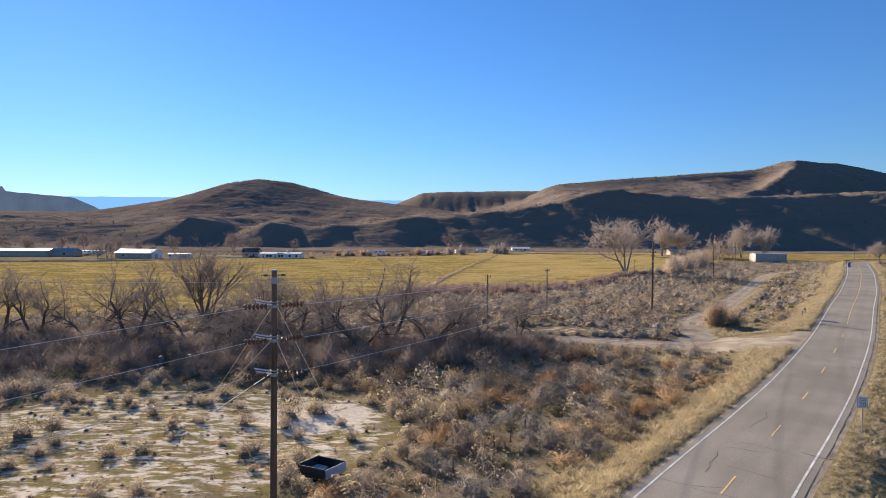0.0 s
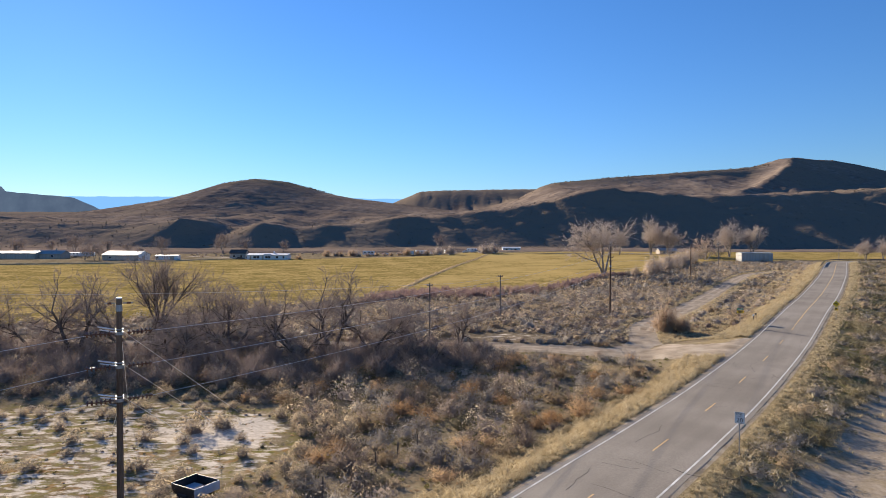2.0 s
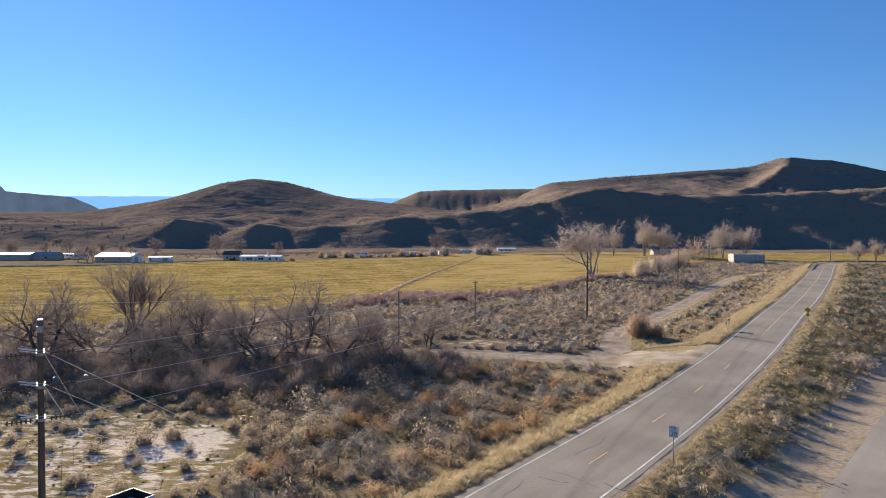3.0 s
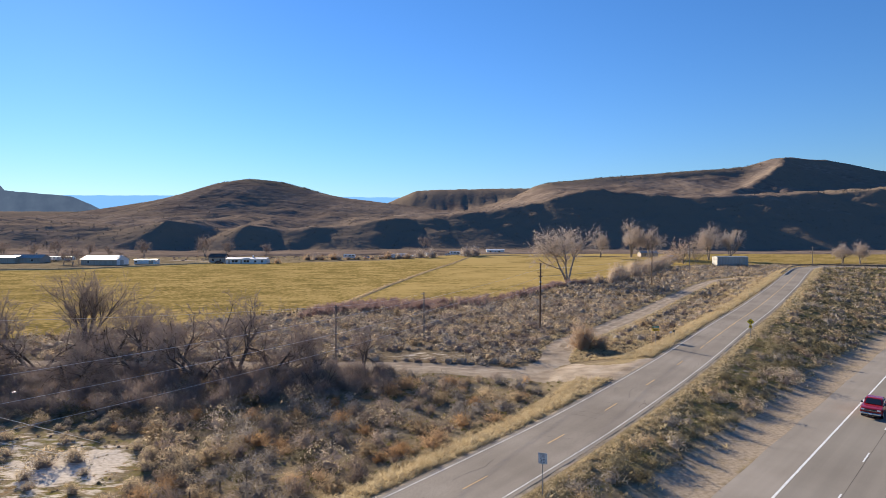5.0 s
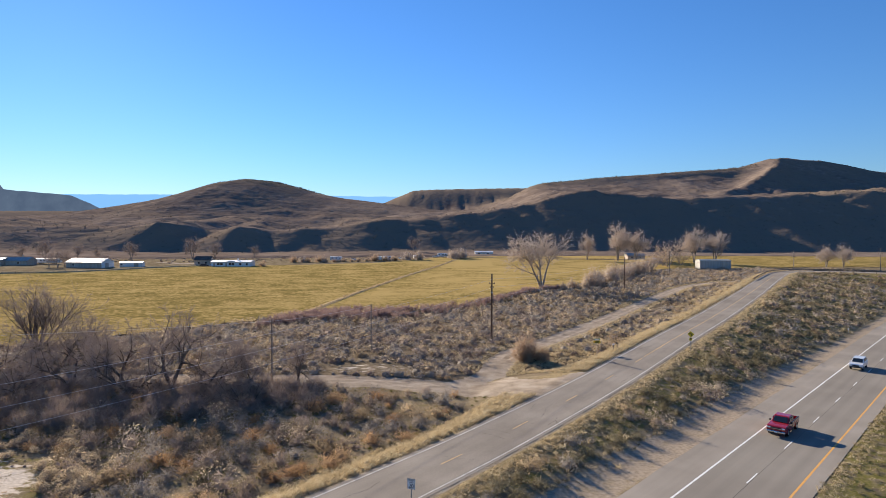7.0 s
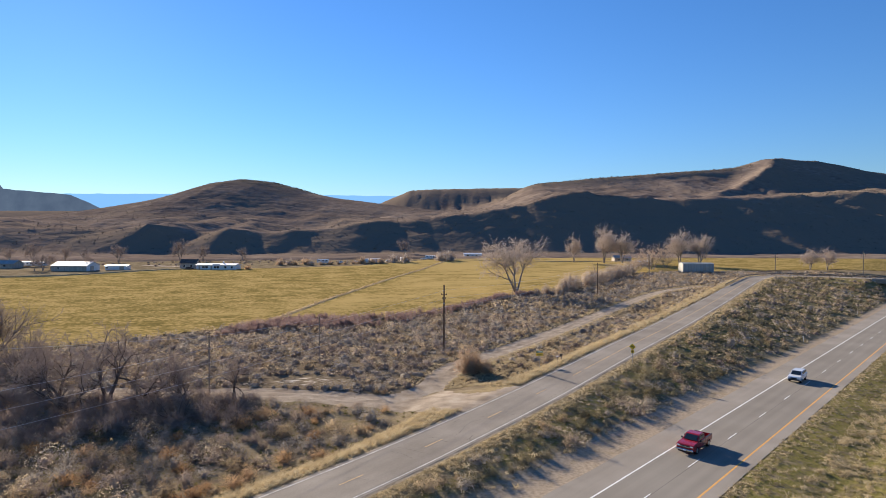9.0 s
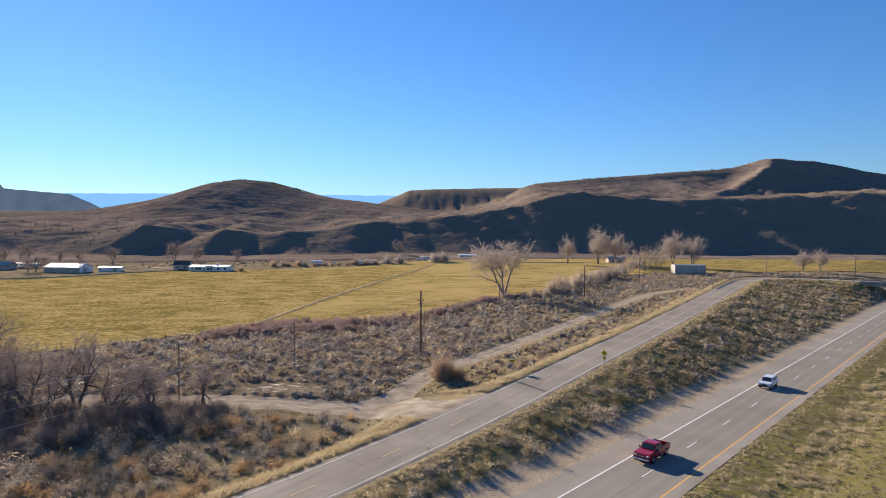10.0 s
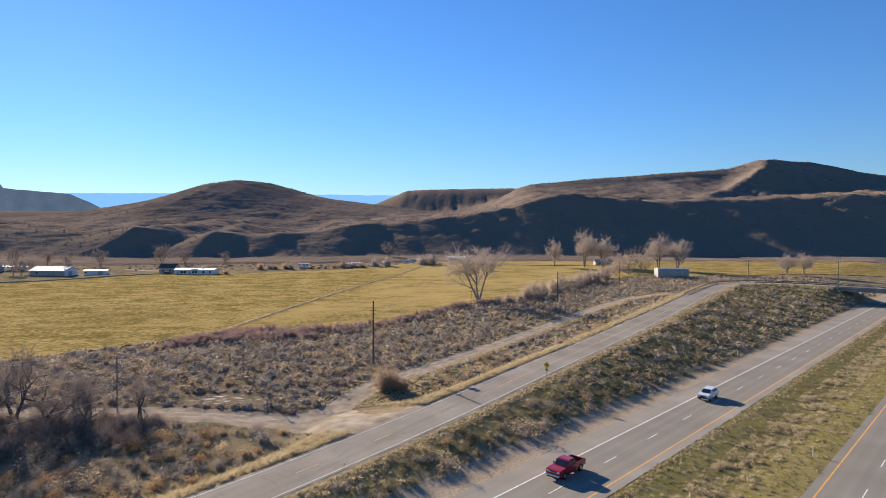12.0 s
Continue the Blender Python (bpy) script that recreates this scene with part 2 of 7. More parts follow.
def ribbon(name, path, lo, hi, material, lift=0.0, parent=None, zs=None, jag=0.0, across=2, seed=0):
    """A band along a path between two offsets to its right, lying on the ground or at the path's own height."""
    path = np.asarray(path, float)
    d = np.gradient(path[:, :2], axis=0)
    d /= np.linalg.norm(d, axis=1)[:, None]
    nrm = np.stack([d[:, 1], -d[:, 0]], -1)
    r = np.random.RandomState(seed)
    rows = []
    for k in range(across):
        f = k / (across - 1)
        off = np.full(len(path), lo + (hi - lo) * f)
        if jag and k in (0, across - 1):
            off = off + r.uniform(-jag, jag, len(path))
        xy = path[:, :2] + nrm * off[:, None]
        z = path[:, 2] if path.shape[1] > 2 and zs is None else (ground_z(xy[:, 0], xy[:, 1], False) if zs is None else np.full(len(path), zs))
        rows.append(np.column_stack([xy, z + (lift[0] + (lift[1] - lift[0]) * f if isinstance(lift, tuple) else lift)]))
    co = np.stack(rows, 1).reshape(-1, 3)
    i = np.arange(len(co)).reshape(len(path), across)
    quads = np.stack([i[:-1, :-1], i[:-1, 1:], i[1:, 1:], i[1:, :-1]], -1).reshape(-1, 4)
    me = raw_mesh(name, co, quads)
    me.materials.append(material)
    run = np.r_[0, np.cumsum(np.linalg.norm(np.diff(path[:, :2], axis=0), axis=1))]
    for key, val in (("across", np.tile(np.linspace(lo, hi, across), len(path))), ("run", np.repeat(run, across))):
        me.attributes.new(key, "FLOAT", "POINT").data.foreach_set("value", np.ascontiguousarray(val, dtype=np.float32))
    ob = new(name, me)
    ob.parent = parent
    return ob


# ---- ground, pasture ----


def asphalt(name, colours, lane, wear, grit=0.35):
    """Asphalt with fine stone grain, faint streaks along the lanes, and wheel paths polished a little darker or paler."""
    m = surface(name, colours, 0.12, 0.87, 0.12, 90.0, spread=grit)
    nodes, links = m.node_tree.nodes, m.node_tree.links
    b = nodes["Principled BSDF"]
    now = b.inputs["Base Color"].links[0].from_socket
    across, run = nodes.new("ShaderNodeAttribute"), nodes.new("ShaderNodeAttribute")
    across.attribute_name, run.attribute_name = "across", "run"
    at = nodes.new("ShaderNodeCombineXYZ")
    links.new(across.outputs["Fac"], at.inputs["X"])
    links.new(run.outputs["Fac"], at.inputs["Y"])
    mp = nodes.new("ShaderNodeMapping")
    mp.inputs["Scale"].default_value = (1.3, 0.035, 1)
    links.new(at.outputs["Vector"], mp.inputs["Vector"])
    streak = nodes.new("ShaderNodeTexNoise")
    streak.inputs["Scale"].default_value, streak.inputs["Detail"].default_value = 1.0, 4
    links.new(mp.outputs["Vector"], streak.inputs["Vector"])
    turn = nodes.new("ShaderNodeMath")
    turn.operation = "MULTIPLY"
    turn.inputs[1].default_value = 4 * math.pi / lane
    links.new(across.outputs["Fac"], turn.inputs[0])
    path = nodes.new("ShaderNodeMath")
    path.operation = "COSINE"
    links.new(turn.outputs[0], path.inputs[0])
    both = nodes.new("ShaderNodeMath")
    both.operation = "MULTIPLY_ADD"
    both.inputs[1].default_value = wear
    links.new(path.outputs[0], both.inputs[0])
    links.new(streak.outputs["Fac"], both.inputs[2])
    gain = nodes.new("ShaderNodeMapRange")
    gain.inputs["From Min"].default_value, gain.inputs["From Max"].default_value = 0.2, 0.8
    gain.inputs["To Min"].default_value, gain.inputs["To Max"].default_value = 0.93, 1.07
    links.new(both.outputs[0], gain.inputs["Value"])
    mul = nodes.new("ShaderNodeVectorMath")
    mul.operation = "SCALE"
    links.new(now, mul.inputs[0])
    links.new(gain.outputs["Result"], mul.inputs["Scale"])
    links.new(mul.outputs["Vector"], b.inputs["Base Color"])
    return m


M_ASPHALT = asphalt("asphalt", [(0.215, 0.191, 0.161), (0.236, 0.211, 0.178), (0.257, 0.231, 0.196)], 3.5, 0.16)
M_SHOULDER_ASPHALT = asphalt("pale_shoulder_asphalt", [(0.235, 0.206, 0.172), (0.275, 0.243, 0.204), (0.32, 0.283, 0.24)], 3.5, 0.0)
M_OLD_ASPHALT = asphalt("old_asphalt", [(0.205, 0.177, 0.146), (0.25, 0.218, 0.182), (0.305, 0.268, 0.225)], 3.15, -0.1, 0.65)
M_LANE_JOINT = surface("sealed_joint", [(0.09, 0.08, 0.07), (0.15, 0.135, 0.115)], 1.0, 0.8, 0.0, 6.0)
M_GRAVEL = surface("gravel", [(0.24, 0.19, 0.14), (0.33, 0.268, 0.203), (0.43, 0.36, 0.28)], 0.5, 0.95, 0.5, 18.0, spread=0.6)
M_SHOULDER = surface("shoulder_gravel", [(0.26, 0.205, 0.14), (0.36, 0.29, 0.205), (0.46, 0.38, 0.28)], 0.8, 0.95, 0.6, 14.0, spread=0.7)
M_WHITE_LINE = surface("white_road_paint", [(0.55, 0.55, 0.53), (0.75, 0.75, 0.73)], 2.0, 0.7, 0.1, 10.0)
M_WORN_WHITE = surface("worn_white_road_paint", [(0.38, 0.365, 0.335), (0.53, 0.515, 0.48), (0.68, 0.665, 0.63)], 1.2, 0.8, 0.1, 12.0, spread=1.0)
M_OLD_YELLOW = surface("faded_yellow_paint", [(0.52, 0.36, 0.18), (0.72, 0.49, 0.25)], 2.0, 0.8, 0.1, 10.0, spread=0.8)
M_YELLOW_LINE = surface("yellow_road_paint", [(0.55, 0.27, 0.06), (0.70, 0.36, 0.08)], 2.0, 0.7, 0.1, 10.0)


def ground_material():
    """Dry soil, sand and thin winter grass, chosen by the ground's own masks."""
    m = surface("dry_ground", [(0.14, 0.11, 0.07), (0.21, 0.165, 0.105), (0.30, 0.24, 0.155)], 0.25, 0.95, 0.06, 14.0, spread=0.7)
    nodes, links = m.node_tree.nodes, m.node_tree.links
    b = nodes["Principled BSDF"]
    now = b.inputs["Base Color"].links[0].from_socket
    co = nodes.new("ShaderNodeTexCoord")

    def layer(now, key, colours, scale, sharp, stretch=(1, 1, 1)):
        at = nodes.new("ShaderNodeAttribute")
        at.attribute_name = key
        mp = nodes.new("ShaderNodeMapping")
        mp.inputs["Scale"].default_value = stretch
        links.new(co.outputs["Object"], mp.inputs["Vector"])
        n = nodes.new("ShaderNodeTexNoise")
        n.inputs["Scale"].default_value, n.inputs["Detail"].default_value, n.inputs["Roughness"].default_value = scale, 8, 0.68
        links.new(mp.outputs["Vector"], n.inputs["Vector"])
        s = nodes.new("ShaderNodeMath")
        s.operation = "ADD"
        links.new(n.outputs["Fac"], s.inputs[0])
        links.new(at.outputs["Fac"], s.inputs[1])
        r = nodes.new("ShaderNodeMapRange")
        r.inputs["From Min"].default_value, r.inputs["From Max"].default_value = 1.0 - sharp, 1.0 + sharp
        links.new(s.outputs[0], r.inputs["Value"])
        n2 = nodes.new("ShaderNodeTexNoise")
        n2.inputs["Scale"].default_value, n2.inputs["Detail"].default_value = scale * 5, 6
        links.new(mp.outputs["Vector"], n2.inputs["Vector"])
        ramp = nodes.new("ShaderNodeValToRGB")
        ramp.color_ramp.elements[0].position, ramp.color_ramp.elements[1].position = 0.35, 0.65
        ramp.color_ramp.elements[0].color, ramp.color_ramp.elements[1].color = (*colours[0], 1), (*colours[1], 1)
        links.new(n2.outputs["Fac"], ramp.inputs["Fac"])
        mix = nodes.new("ShaderNodeMix")
        mix.data_type = "RGBA"
        links.new(r.outputs["Result"], mix.inputs["Factor"])
        links.new(now, mix.inputs["A"])
        links.new(ramp.outputs["Color"], mix.inputs["B"])
        return mix.outputs["Result"]

    now = layer(now, "green", [(0.13, 0.12, 0.035), (0.23, 0.19, 0.07)], 0.8, 0.09)
    now = layer(now, "rust", [(0.22, 0.11, 0.035), (0.34, 0.19, 0.075)], 0.7, 0.08)
    now = layer(now, "tan", [(0.20, 0.15, 0.08), (0.35, 0.275, 0.16)], 0.9, 0.1)
    now = layer(now, "litter", [(0.13, 0.10, 0.065), (0.23, 0.18, 0.12)], 0.4, 0.15)
    now = layer(now, "sand", [(0.47, 0.395, 0.31), (0.66, 0.58, 0.475)], 1.0, 0.045, (0.6, 1.5, 1))
    now = layer(now, "shoulder_sand", [(0.27, 0.212, 0.15), (0.39, 0.318, 0.238)], 0.7, 0.14, (0.8, 0.8, 1))
    links.new(now, b.inputs["Base Color"])
    return m


M_GROUND = ground_material()
gx = steps(-4700, -62, 262, 4700, 1.6)
gy = steps(-1500, 14, 272, 4800, 1.6)
GX, GY = np.meshgrid(gx, gy)
GZ = ground_z(GX, GY)
d_road, side_road, _ = along(ROAD, GX, GY)
LAT = lateral(GX, GY)
clear = 1 - smooth01(np.hypot((GX + 20) / 20.5, (GY - 43) / 15.5), 0.72, 1.08)
pan = 1 - smooth01(np.hypot((GX + 9.5) / 7, (GY - 47.5) / 5.5), 0.5, 1.1)
sand = np.maximum(0.475 * clear, 0.64 * pan)
shoulder_sand = (0.66 + 0.12 * wave(GX, GY, 18, 51)) * smooth01(-LAT, 5.6, 6.4) * (1 - smooth01(-LAT - 2.2 * (1 - smooth01(GY, 80, 130)), 8.2, 10.4))
pad = 1 - smooth01(np.hypot((GX - 19) / 9, (GY - 90) / 4), 0.5, 1.2)
sand = np.maximum(sand, 0.44 * pad)
green = 0.36 + 0.16 * (side_road > 0) * (d_road > 5.5) * (LAT < -12) + 0.12 * clear + 0.19 * ((LAT > 5) & (LAT < 20)) - 0.3 * (d_road < 8) * (side_road < 0)
rust = 0.30 + 0.10 * clear * (GY < 44)
tan = 0.25 + 0.4 * smooth01(-LAT, 5.8, 6.6) * (1 - smooth01(-LAT, 10.0, 12.5)) + 0.2 * (side_road > 0) * (d_road < 18) * (1 - smooth01(GY, 55, 80)) * (LAT < -12) + 0.45 * (1 - smooth01(d_road, 7.0, 11.0)) * (side_road < 0) + 0.25 * (1 - smooth01(d_road, 4.5, 7)) 
litter = 0.7 * ((GY > 84) & (GY < 350) & (GX > -110) & (GX < 270) & (LAT < -12)) * (d_road > 8.5) * (side_road < 0) + 0.36 * (LAT < -11) * (LAT > -70) * (side_road > 0) * (d_road > 9) + 0.25 * ((GY <= 84) & (GY > 18) & (GX > -70)) * (1 - clear) * (side_road < 0) * (d_road > 8)
ground = sheet("ground", gx, gy, GZ, M_GROUND, attrs={"sand": sand, "shoulder_sand": shoulder_sand, "litter": litter, "green": green, "rust": rust, "tan": tan})
tagged(ground, "dry valley floor with sparse grass and pale sand", "ground", kind="structure")

M_PASTURE = surface("pasture", [(0.16, 0.124, 0.043), (0.262, 0.193, 0.067), (0.40, 0.288, 0.118)], 0.15, 0.95, 0.15, 7.0, spread=1.5, stretch=(0.75, 1.1, 1))
EDGE = spline([(-400, 30), (-120, 82), (-60, 98), (-33.5, 112.4), (-23, 123), (-8, 138), (2.3, 149), (20, 152), (39, 169), (56, 199), (77, 224), (107, 266), (147, 328), (215, 350), (330, 372), (700, 420)], 4.0)


def field_inside(x, y):
    near = np.interp(x, EDGE[:, 0], EDGE[:, 1])
    far = np.interp(x, [-400, -160, -143, -129, -112, -60, -15, 15, 42, 90, 300, 450, 800], [262, 284, 301, 329, 352, 361, 384, 424, 480, 499, 506, 530, 560])
    return (y > near) & (y < far)


fx, fy = np.arange(-400, 760, 3.0), np.arange(60, 566, 3.0)
FX, FY = np.meshgrid(fx, fy)
M_PASTURE.node_tree.nodes["Principled BSDF"].inputs["Specular IOR Level"].default_value = 0.0
pn, pl = M_PASTURE.node_tree.nodes, M_PASTURE.node_tree.links
dry_at = pn.new("ShaderNodeAttribute")
dry_at.attribute_name = "dry"
blotch = pn.new("ShaderNodeTexNoise")
blotch.inputs["Scale"].default_value, blotch.inputs["Detail"].default_value, blotch.inputs["Roughness"].default_value = 0.13, 7, 0.68
stretch_f = pn.new("ShaderNodeMapping")
stretch_f.inputs["Scale"].default_value = (0.7, 1.2, 1)
pl.new(pn.new("ShaderNodeTexCoord").outputs["Object"], stretch_f.inputs["Vector"])
pl.new(stretch_f.outputs["Vector"], blotch.inputs["Vector"])
dry_sum = pn.new("ShaderNodeMath")
pl.new(dry_at.outputs["Fac"], dry_sum.inputs[0])
pl.new(blotch.outputs["Fac"], dry_sum.inputs[1])
dry_range = pn.new("ShaderNodeMapRange")
dry_range.inputs["From Min"].default_value, dry_range.inputs["From Max"].default_value = 0.85, 1.15
pl.new(dry_sum.outputs[0], dry_range.inputs["Value"])
dry_mix = pn.new("ShaderNodeMix")
dry_mix.data_type = "RGBA"
dry_mix.inputs["B"].default_value = (0.40, 0.29, 0.115, 1)
pl.new(dry_range.outputs["Result"], dry_mix.inputs["Factor"])
pl.new(pn["Principled BSDF"].inputs["Base Color"].links[0].from_socket, dry_mix.inputs["A"])
pl.new(dry_mix.outputs["Result"], pn["Principled BSDF"].inputs["Base Color"])
ditch_x = np.interp(FY, [60, 147, 181, 220, 281, 345, 436, 483, 566], [-40, -4.6, 0, 5.5, 14, 24.7, 41.5, 51, 68])
dryness = 0.31 - 0.12 * smooth01(FX, 180, 260) + 0.2 * smooth01(FX, ditch_x, ditch_x + 6) * (1 - smooth01(FX, 150, 220)) + 0.2 * wave(FX * 0.6, FY, 30, 61) + 0.25 * smooth01(FY, 330, 400) * (FX < 60)
field = sheet("pasture_ground", fx, fy, ground_z(FX, FY, False) + 0.22, M_PASTURE, keep=field_inside(FX, FY), attrs={"dry": dryness})
tagged(field, "grazed yellow-green winter pasture", "pasture", kind="structure")

# ---- roads ----
county = ribbon("county_road", ROAD, -3.55, 3.6, M_OLD_ASPHALT, 0.02, jag=0.05, across=5)
tagged(county, "worn two-lane asphalt county road with cracks", "road", kind="structure")
HPATH = np.array([hwy(s, 0) for s in np.arange(-160, 700, 6.0)])
west = ribbon("highway_westbound", HPATH, -6.6, 5.0, M_ASPHALT, 0.012, across=4)
tagged(west, "grey two-lane highway carriageway with paved shoulders", "road", kind="structure")
east = ribbon("highway_eastbound", HPATH, 19.5, 31.6, M_ASPHALT, 0.012, across=4)
tagged(east, "grey two-lane highway carriageway with paved shoulders", "road", kind="structure")
gravel_road = ribbon("gravel_road", GRAVEL, -3.1, 3.1, M_GRAVEL, 0.006, jag=0.5, across=5, seed=2)
tagged(gravel_road, "pale gravel side road with wheel ruts", "road", kind="structure")
dirt_track = ribbon("dirt_track", TRACK, -2.35, 2.35, M_GRAVEL, 0.012, jag=0.35, across=5, seed=3)
tagged(dirt_track, "pale dirt track beside sagebrush", "road", kind="structure")
M_RUT = surface("worn_wheel_rut", [(0.29, 0.23, 0.17), (0.39, 0.32, 0.245), (0.48, 0.405, 0.32)], 0.7, 0.95, 0.3, 10.0, spread=0.6)
for owner, path, lift in ((dirt_track, TRACK, 0.018), (gravel_road, GRAVEL, 0.011)):
    for off in (-0.85, 0.85):
        ribbon("wheel_rut", path[8:-2] if owner is dirt_track else path[:-6], off - 0.32, off + 0.32, M_RUT, lift, owner, jag=0.16, seed=int(off * 10 + 30))
FAN_EDGE = ((30.6, 76.8), (33.3, 75.4), (36.6, 74.2), (38.6, 71.2), (39.4, 68.6), (42.5, 69.5), (47.5, 77.0), (51.0, 83.0), (48.4, 83.4), (45.2, 81.0), (42.8, 81.2), (40.8, 83.4), (39.9, 86.4), (40.0, 91), (36.6, 92), (34.6, 88.5), (33.0, 84.6), (29.9, 82.6))


def inside(x, y, poly):
    """Which points lie in a polygon."""
    hit = np.zeros(np.shape(x), bool)
    for (x0, y0), (x1, y1) in zip(poly, poly[1:] + poly[:1]):
        hit ^= ((y0 > y) != (y1 > y)) & (x < (x1 - x0) * (y - y0) / (y1 - y0 + 1e-12) + x0)
    return hit


ax_, ay_ = np.arange(28, 54, 0.4), np.arange(66, 94, 0.4)
AXX, AYY = np.meshgrid(ax_, ay_)
fan_in = inside(AXX + 0.5 * wave(AXX, AYY, 2.5, 81), AYY + 0.5 * wave(AXX, AYY, 2.5, 82), FAN_EDGE) & (along(ROAD, AXX, AYY)[0] > 3.3)
apron = sheet("junction_apron", ax_, ay_, np.maximum(ground_z(AXX, AYY), ground_z(AXX, AYY, False)) + 0.03, M_GRAVEL, keep=fan_in)
tagged(apron, "gravel fan where the side road meets the asphalt", "road", kind="structure")
for lo, hi, fall in ((3.5, 4.5, (0.016, -0.09)), (-4.4, -3.46, (-0.09, 0.016))):
    ribbon("dirt_edge", ROAD, lo, hi, M_SHOULDER, fall, county, jag=0.16, across=3, seed=int(lo * 10 + 60))
ribbon("road_edge_line", ROAD, -3.2, -3.08, M_WORN_WHITE, 0.028, county)
ribbon("road_edge_line", ROAD, 3.08, 3.21, M_WORN_WHITE, 0.028, county)
ribbon("paved_shoulder", HPATH, -6.62, -3.36, M_SHOULDER_ASPHALT, 0.0145, west, jag=0.12)
ribbon("paved_shoulder", HPATH, 3.68, 5.02, M_SHOULDER_ASPHALT, 0.0145, west, jag=0.05)
ribbon("lane_joint", HPATH, 0.27, 0.31, M_LANE_JOINT, 0.0145, west, jag=0.012)
ribbon("shoulder_line", HPATH, -3.43, -3.25, M_WHITE_LINE, 0.017, west)
ribbon("median_line", HPATH, 3.57, 3.75, M_YELLOW_LINE, 0.017, west)
ribbon("median_line", HPATH, 20.42, 20.6, M_YELLOW_LINE, 0.017, east)
ribbon("shoulder_line", HPATH, 28.1, 28.3, M_WHITE_LINE, 0.017, east)


def dashes(path, period, length, width, offset, start, material, parent, lift):
    """Painted lane dashes, each a piece of its own."""
    path = np.asarray(path, float)
    seg = np.r_[0, np.cumsum(np.linalg.norm(np.diff(path[:, :2], axis=0), axis=1))]
    s = start
    while s + length < seg[-1]:
        at = np.array([[np.interp(v, seg, path[:, k]) for k in range(3)] for v in np.linspace(s, s + length, 4)])
        ribbon("lane_dash", at, offset - width / 2, offset + width / 2, material, lift, parent)
        s += period


dashes(HPATH, 11.75, 3.0, 0.12, 0.15, 160 - 2.0 - 11.75 * 6, M_WHITE_LINE, west, 0.017)
SOLID = ROAD[(ROAD[:, 1] > 92) & (ROAD[:, 1] < 232) & (ROAD[:, 0] < 156)]
ribbon("no_passing_line", SOLID, 0.06, 0.16, M_OLD_YELLOW, 0.028, county)
near_dash = int(np.argmin(np.hypot(ROAD[:, 0] - 23.4, ROAD[:, 1] - 42)))
seg_len = np.r_[0, np.cumsum(np.linalg.norm(np.diff(ROAD[:, :2], axis=0), axis=1))]
dashes(ROAD[ROAD[:, 1] < 215], 12.05, 3.05, 0.10, 0.16, (seg_len[near_dash] - 0.9) % 12.05, M_OLD_YELLOW, county, 0.028)
dashes(HPATH, 11.75, 3.0, 0.12, 24.2, 160 + 19.7 - 11.75 * 6, M_WHITE_LINE, east, 0.017)

# ---- hills and distance ----
M_HILL = surface("scrub_hillside", [(0.138, 0.107, 0.090), (0.195, 0.151, 0.124), (0.262, 0.205, 0.163)], 0.012, 0.95, 0.12, 9.0, spread=0.9)
CREST_L = [(-1400, -1000, -800, -722, -616, -557, -487, -440, -405, -364, -311, -264, -228, -170, -99, -20, 60, 200), (28, 38, 48, 54, 67, 78, 92, 107, 120, 127, 121, 109, 99, 88, 80, 70, 55, 40)]
CREST_R = [(0, 100, 157, 208, 309, 369, 470, 561, 581, 606, 636, 672, 702, 742, 791, 950, 1500), (60, 76, 92, 108, 118.5, 123, 131, 137, 142, 150, 154, 151, 151, 144, 133, 112, 95)]
# the bluff over the valley: where its foot and its rim run, and how high the rim stands
FOOT = [(-1200, -420, -300, -160, -60, 40, 120, 400, 1500), (440, 452, 468, 478, 496, 522, 538, 546, 575)]
RIM_Y = [(-1200, -400, -290, -250, -219, -185, -150, -120, -100, -60, 0, 100, 180, 300, 1500), (545, 552, 562, 548, 526, 566, 524, 550, 552, 575, 622, 650, 684, 690, 715)]
RIM_Z = [(-1200, -395, -342, -300, -275, -249, -219, -196, -180, -153, -123, -93, -60, -27, 16, 86, 123, 150, 179, 200, 215, 243, 290, 354, 425, 520, 700, 900, 1500),
         (20, 21, 21, 20, 17, 21, 25, 20, 17, 21, 18, 20, 22, 29, 32, 41, 48, 56, 63, 65, 62, 59, 56, 58, 61, 65, 72, 76, 64)]
SPUR = np.array([(612, 1060, 143), (569, 1000, 126), (516, 945, 102), (463, 900, 82), (425, 850, 68)], float)


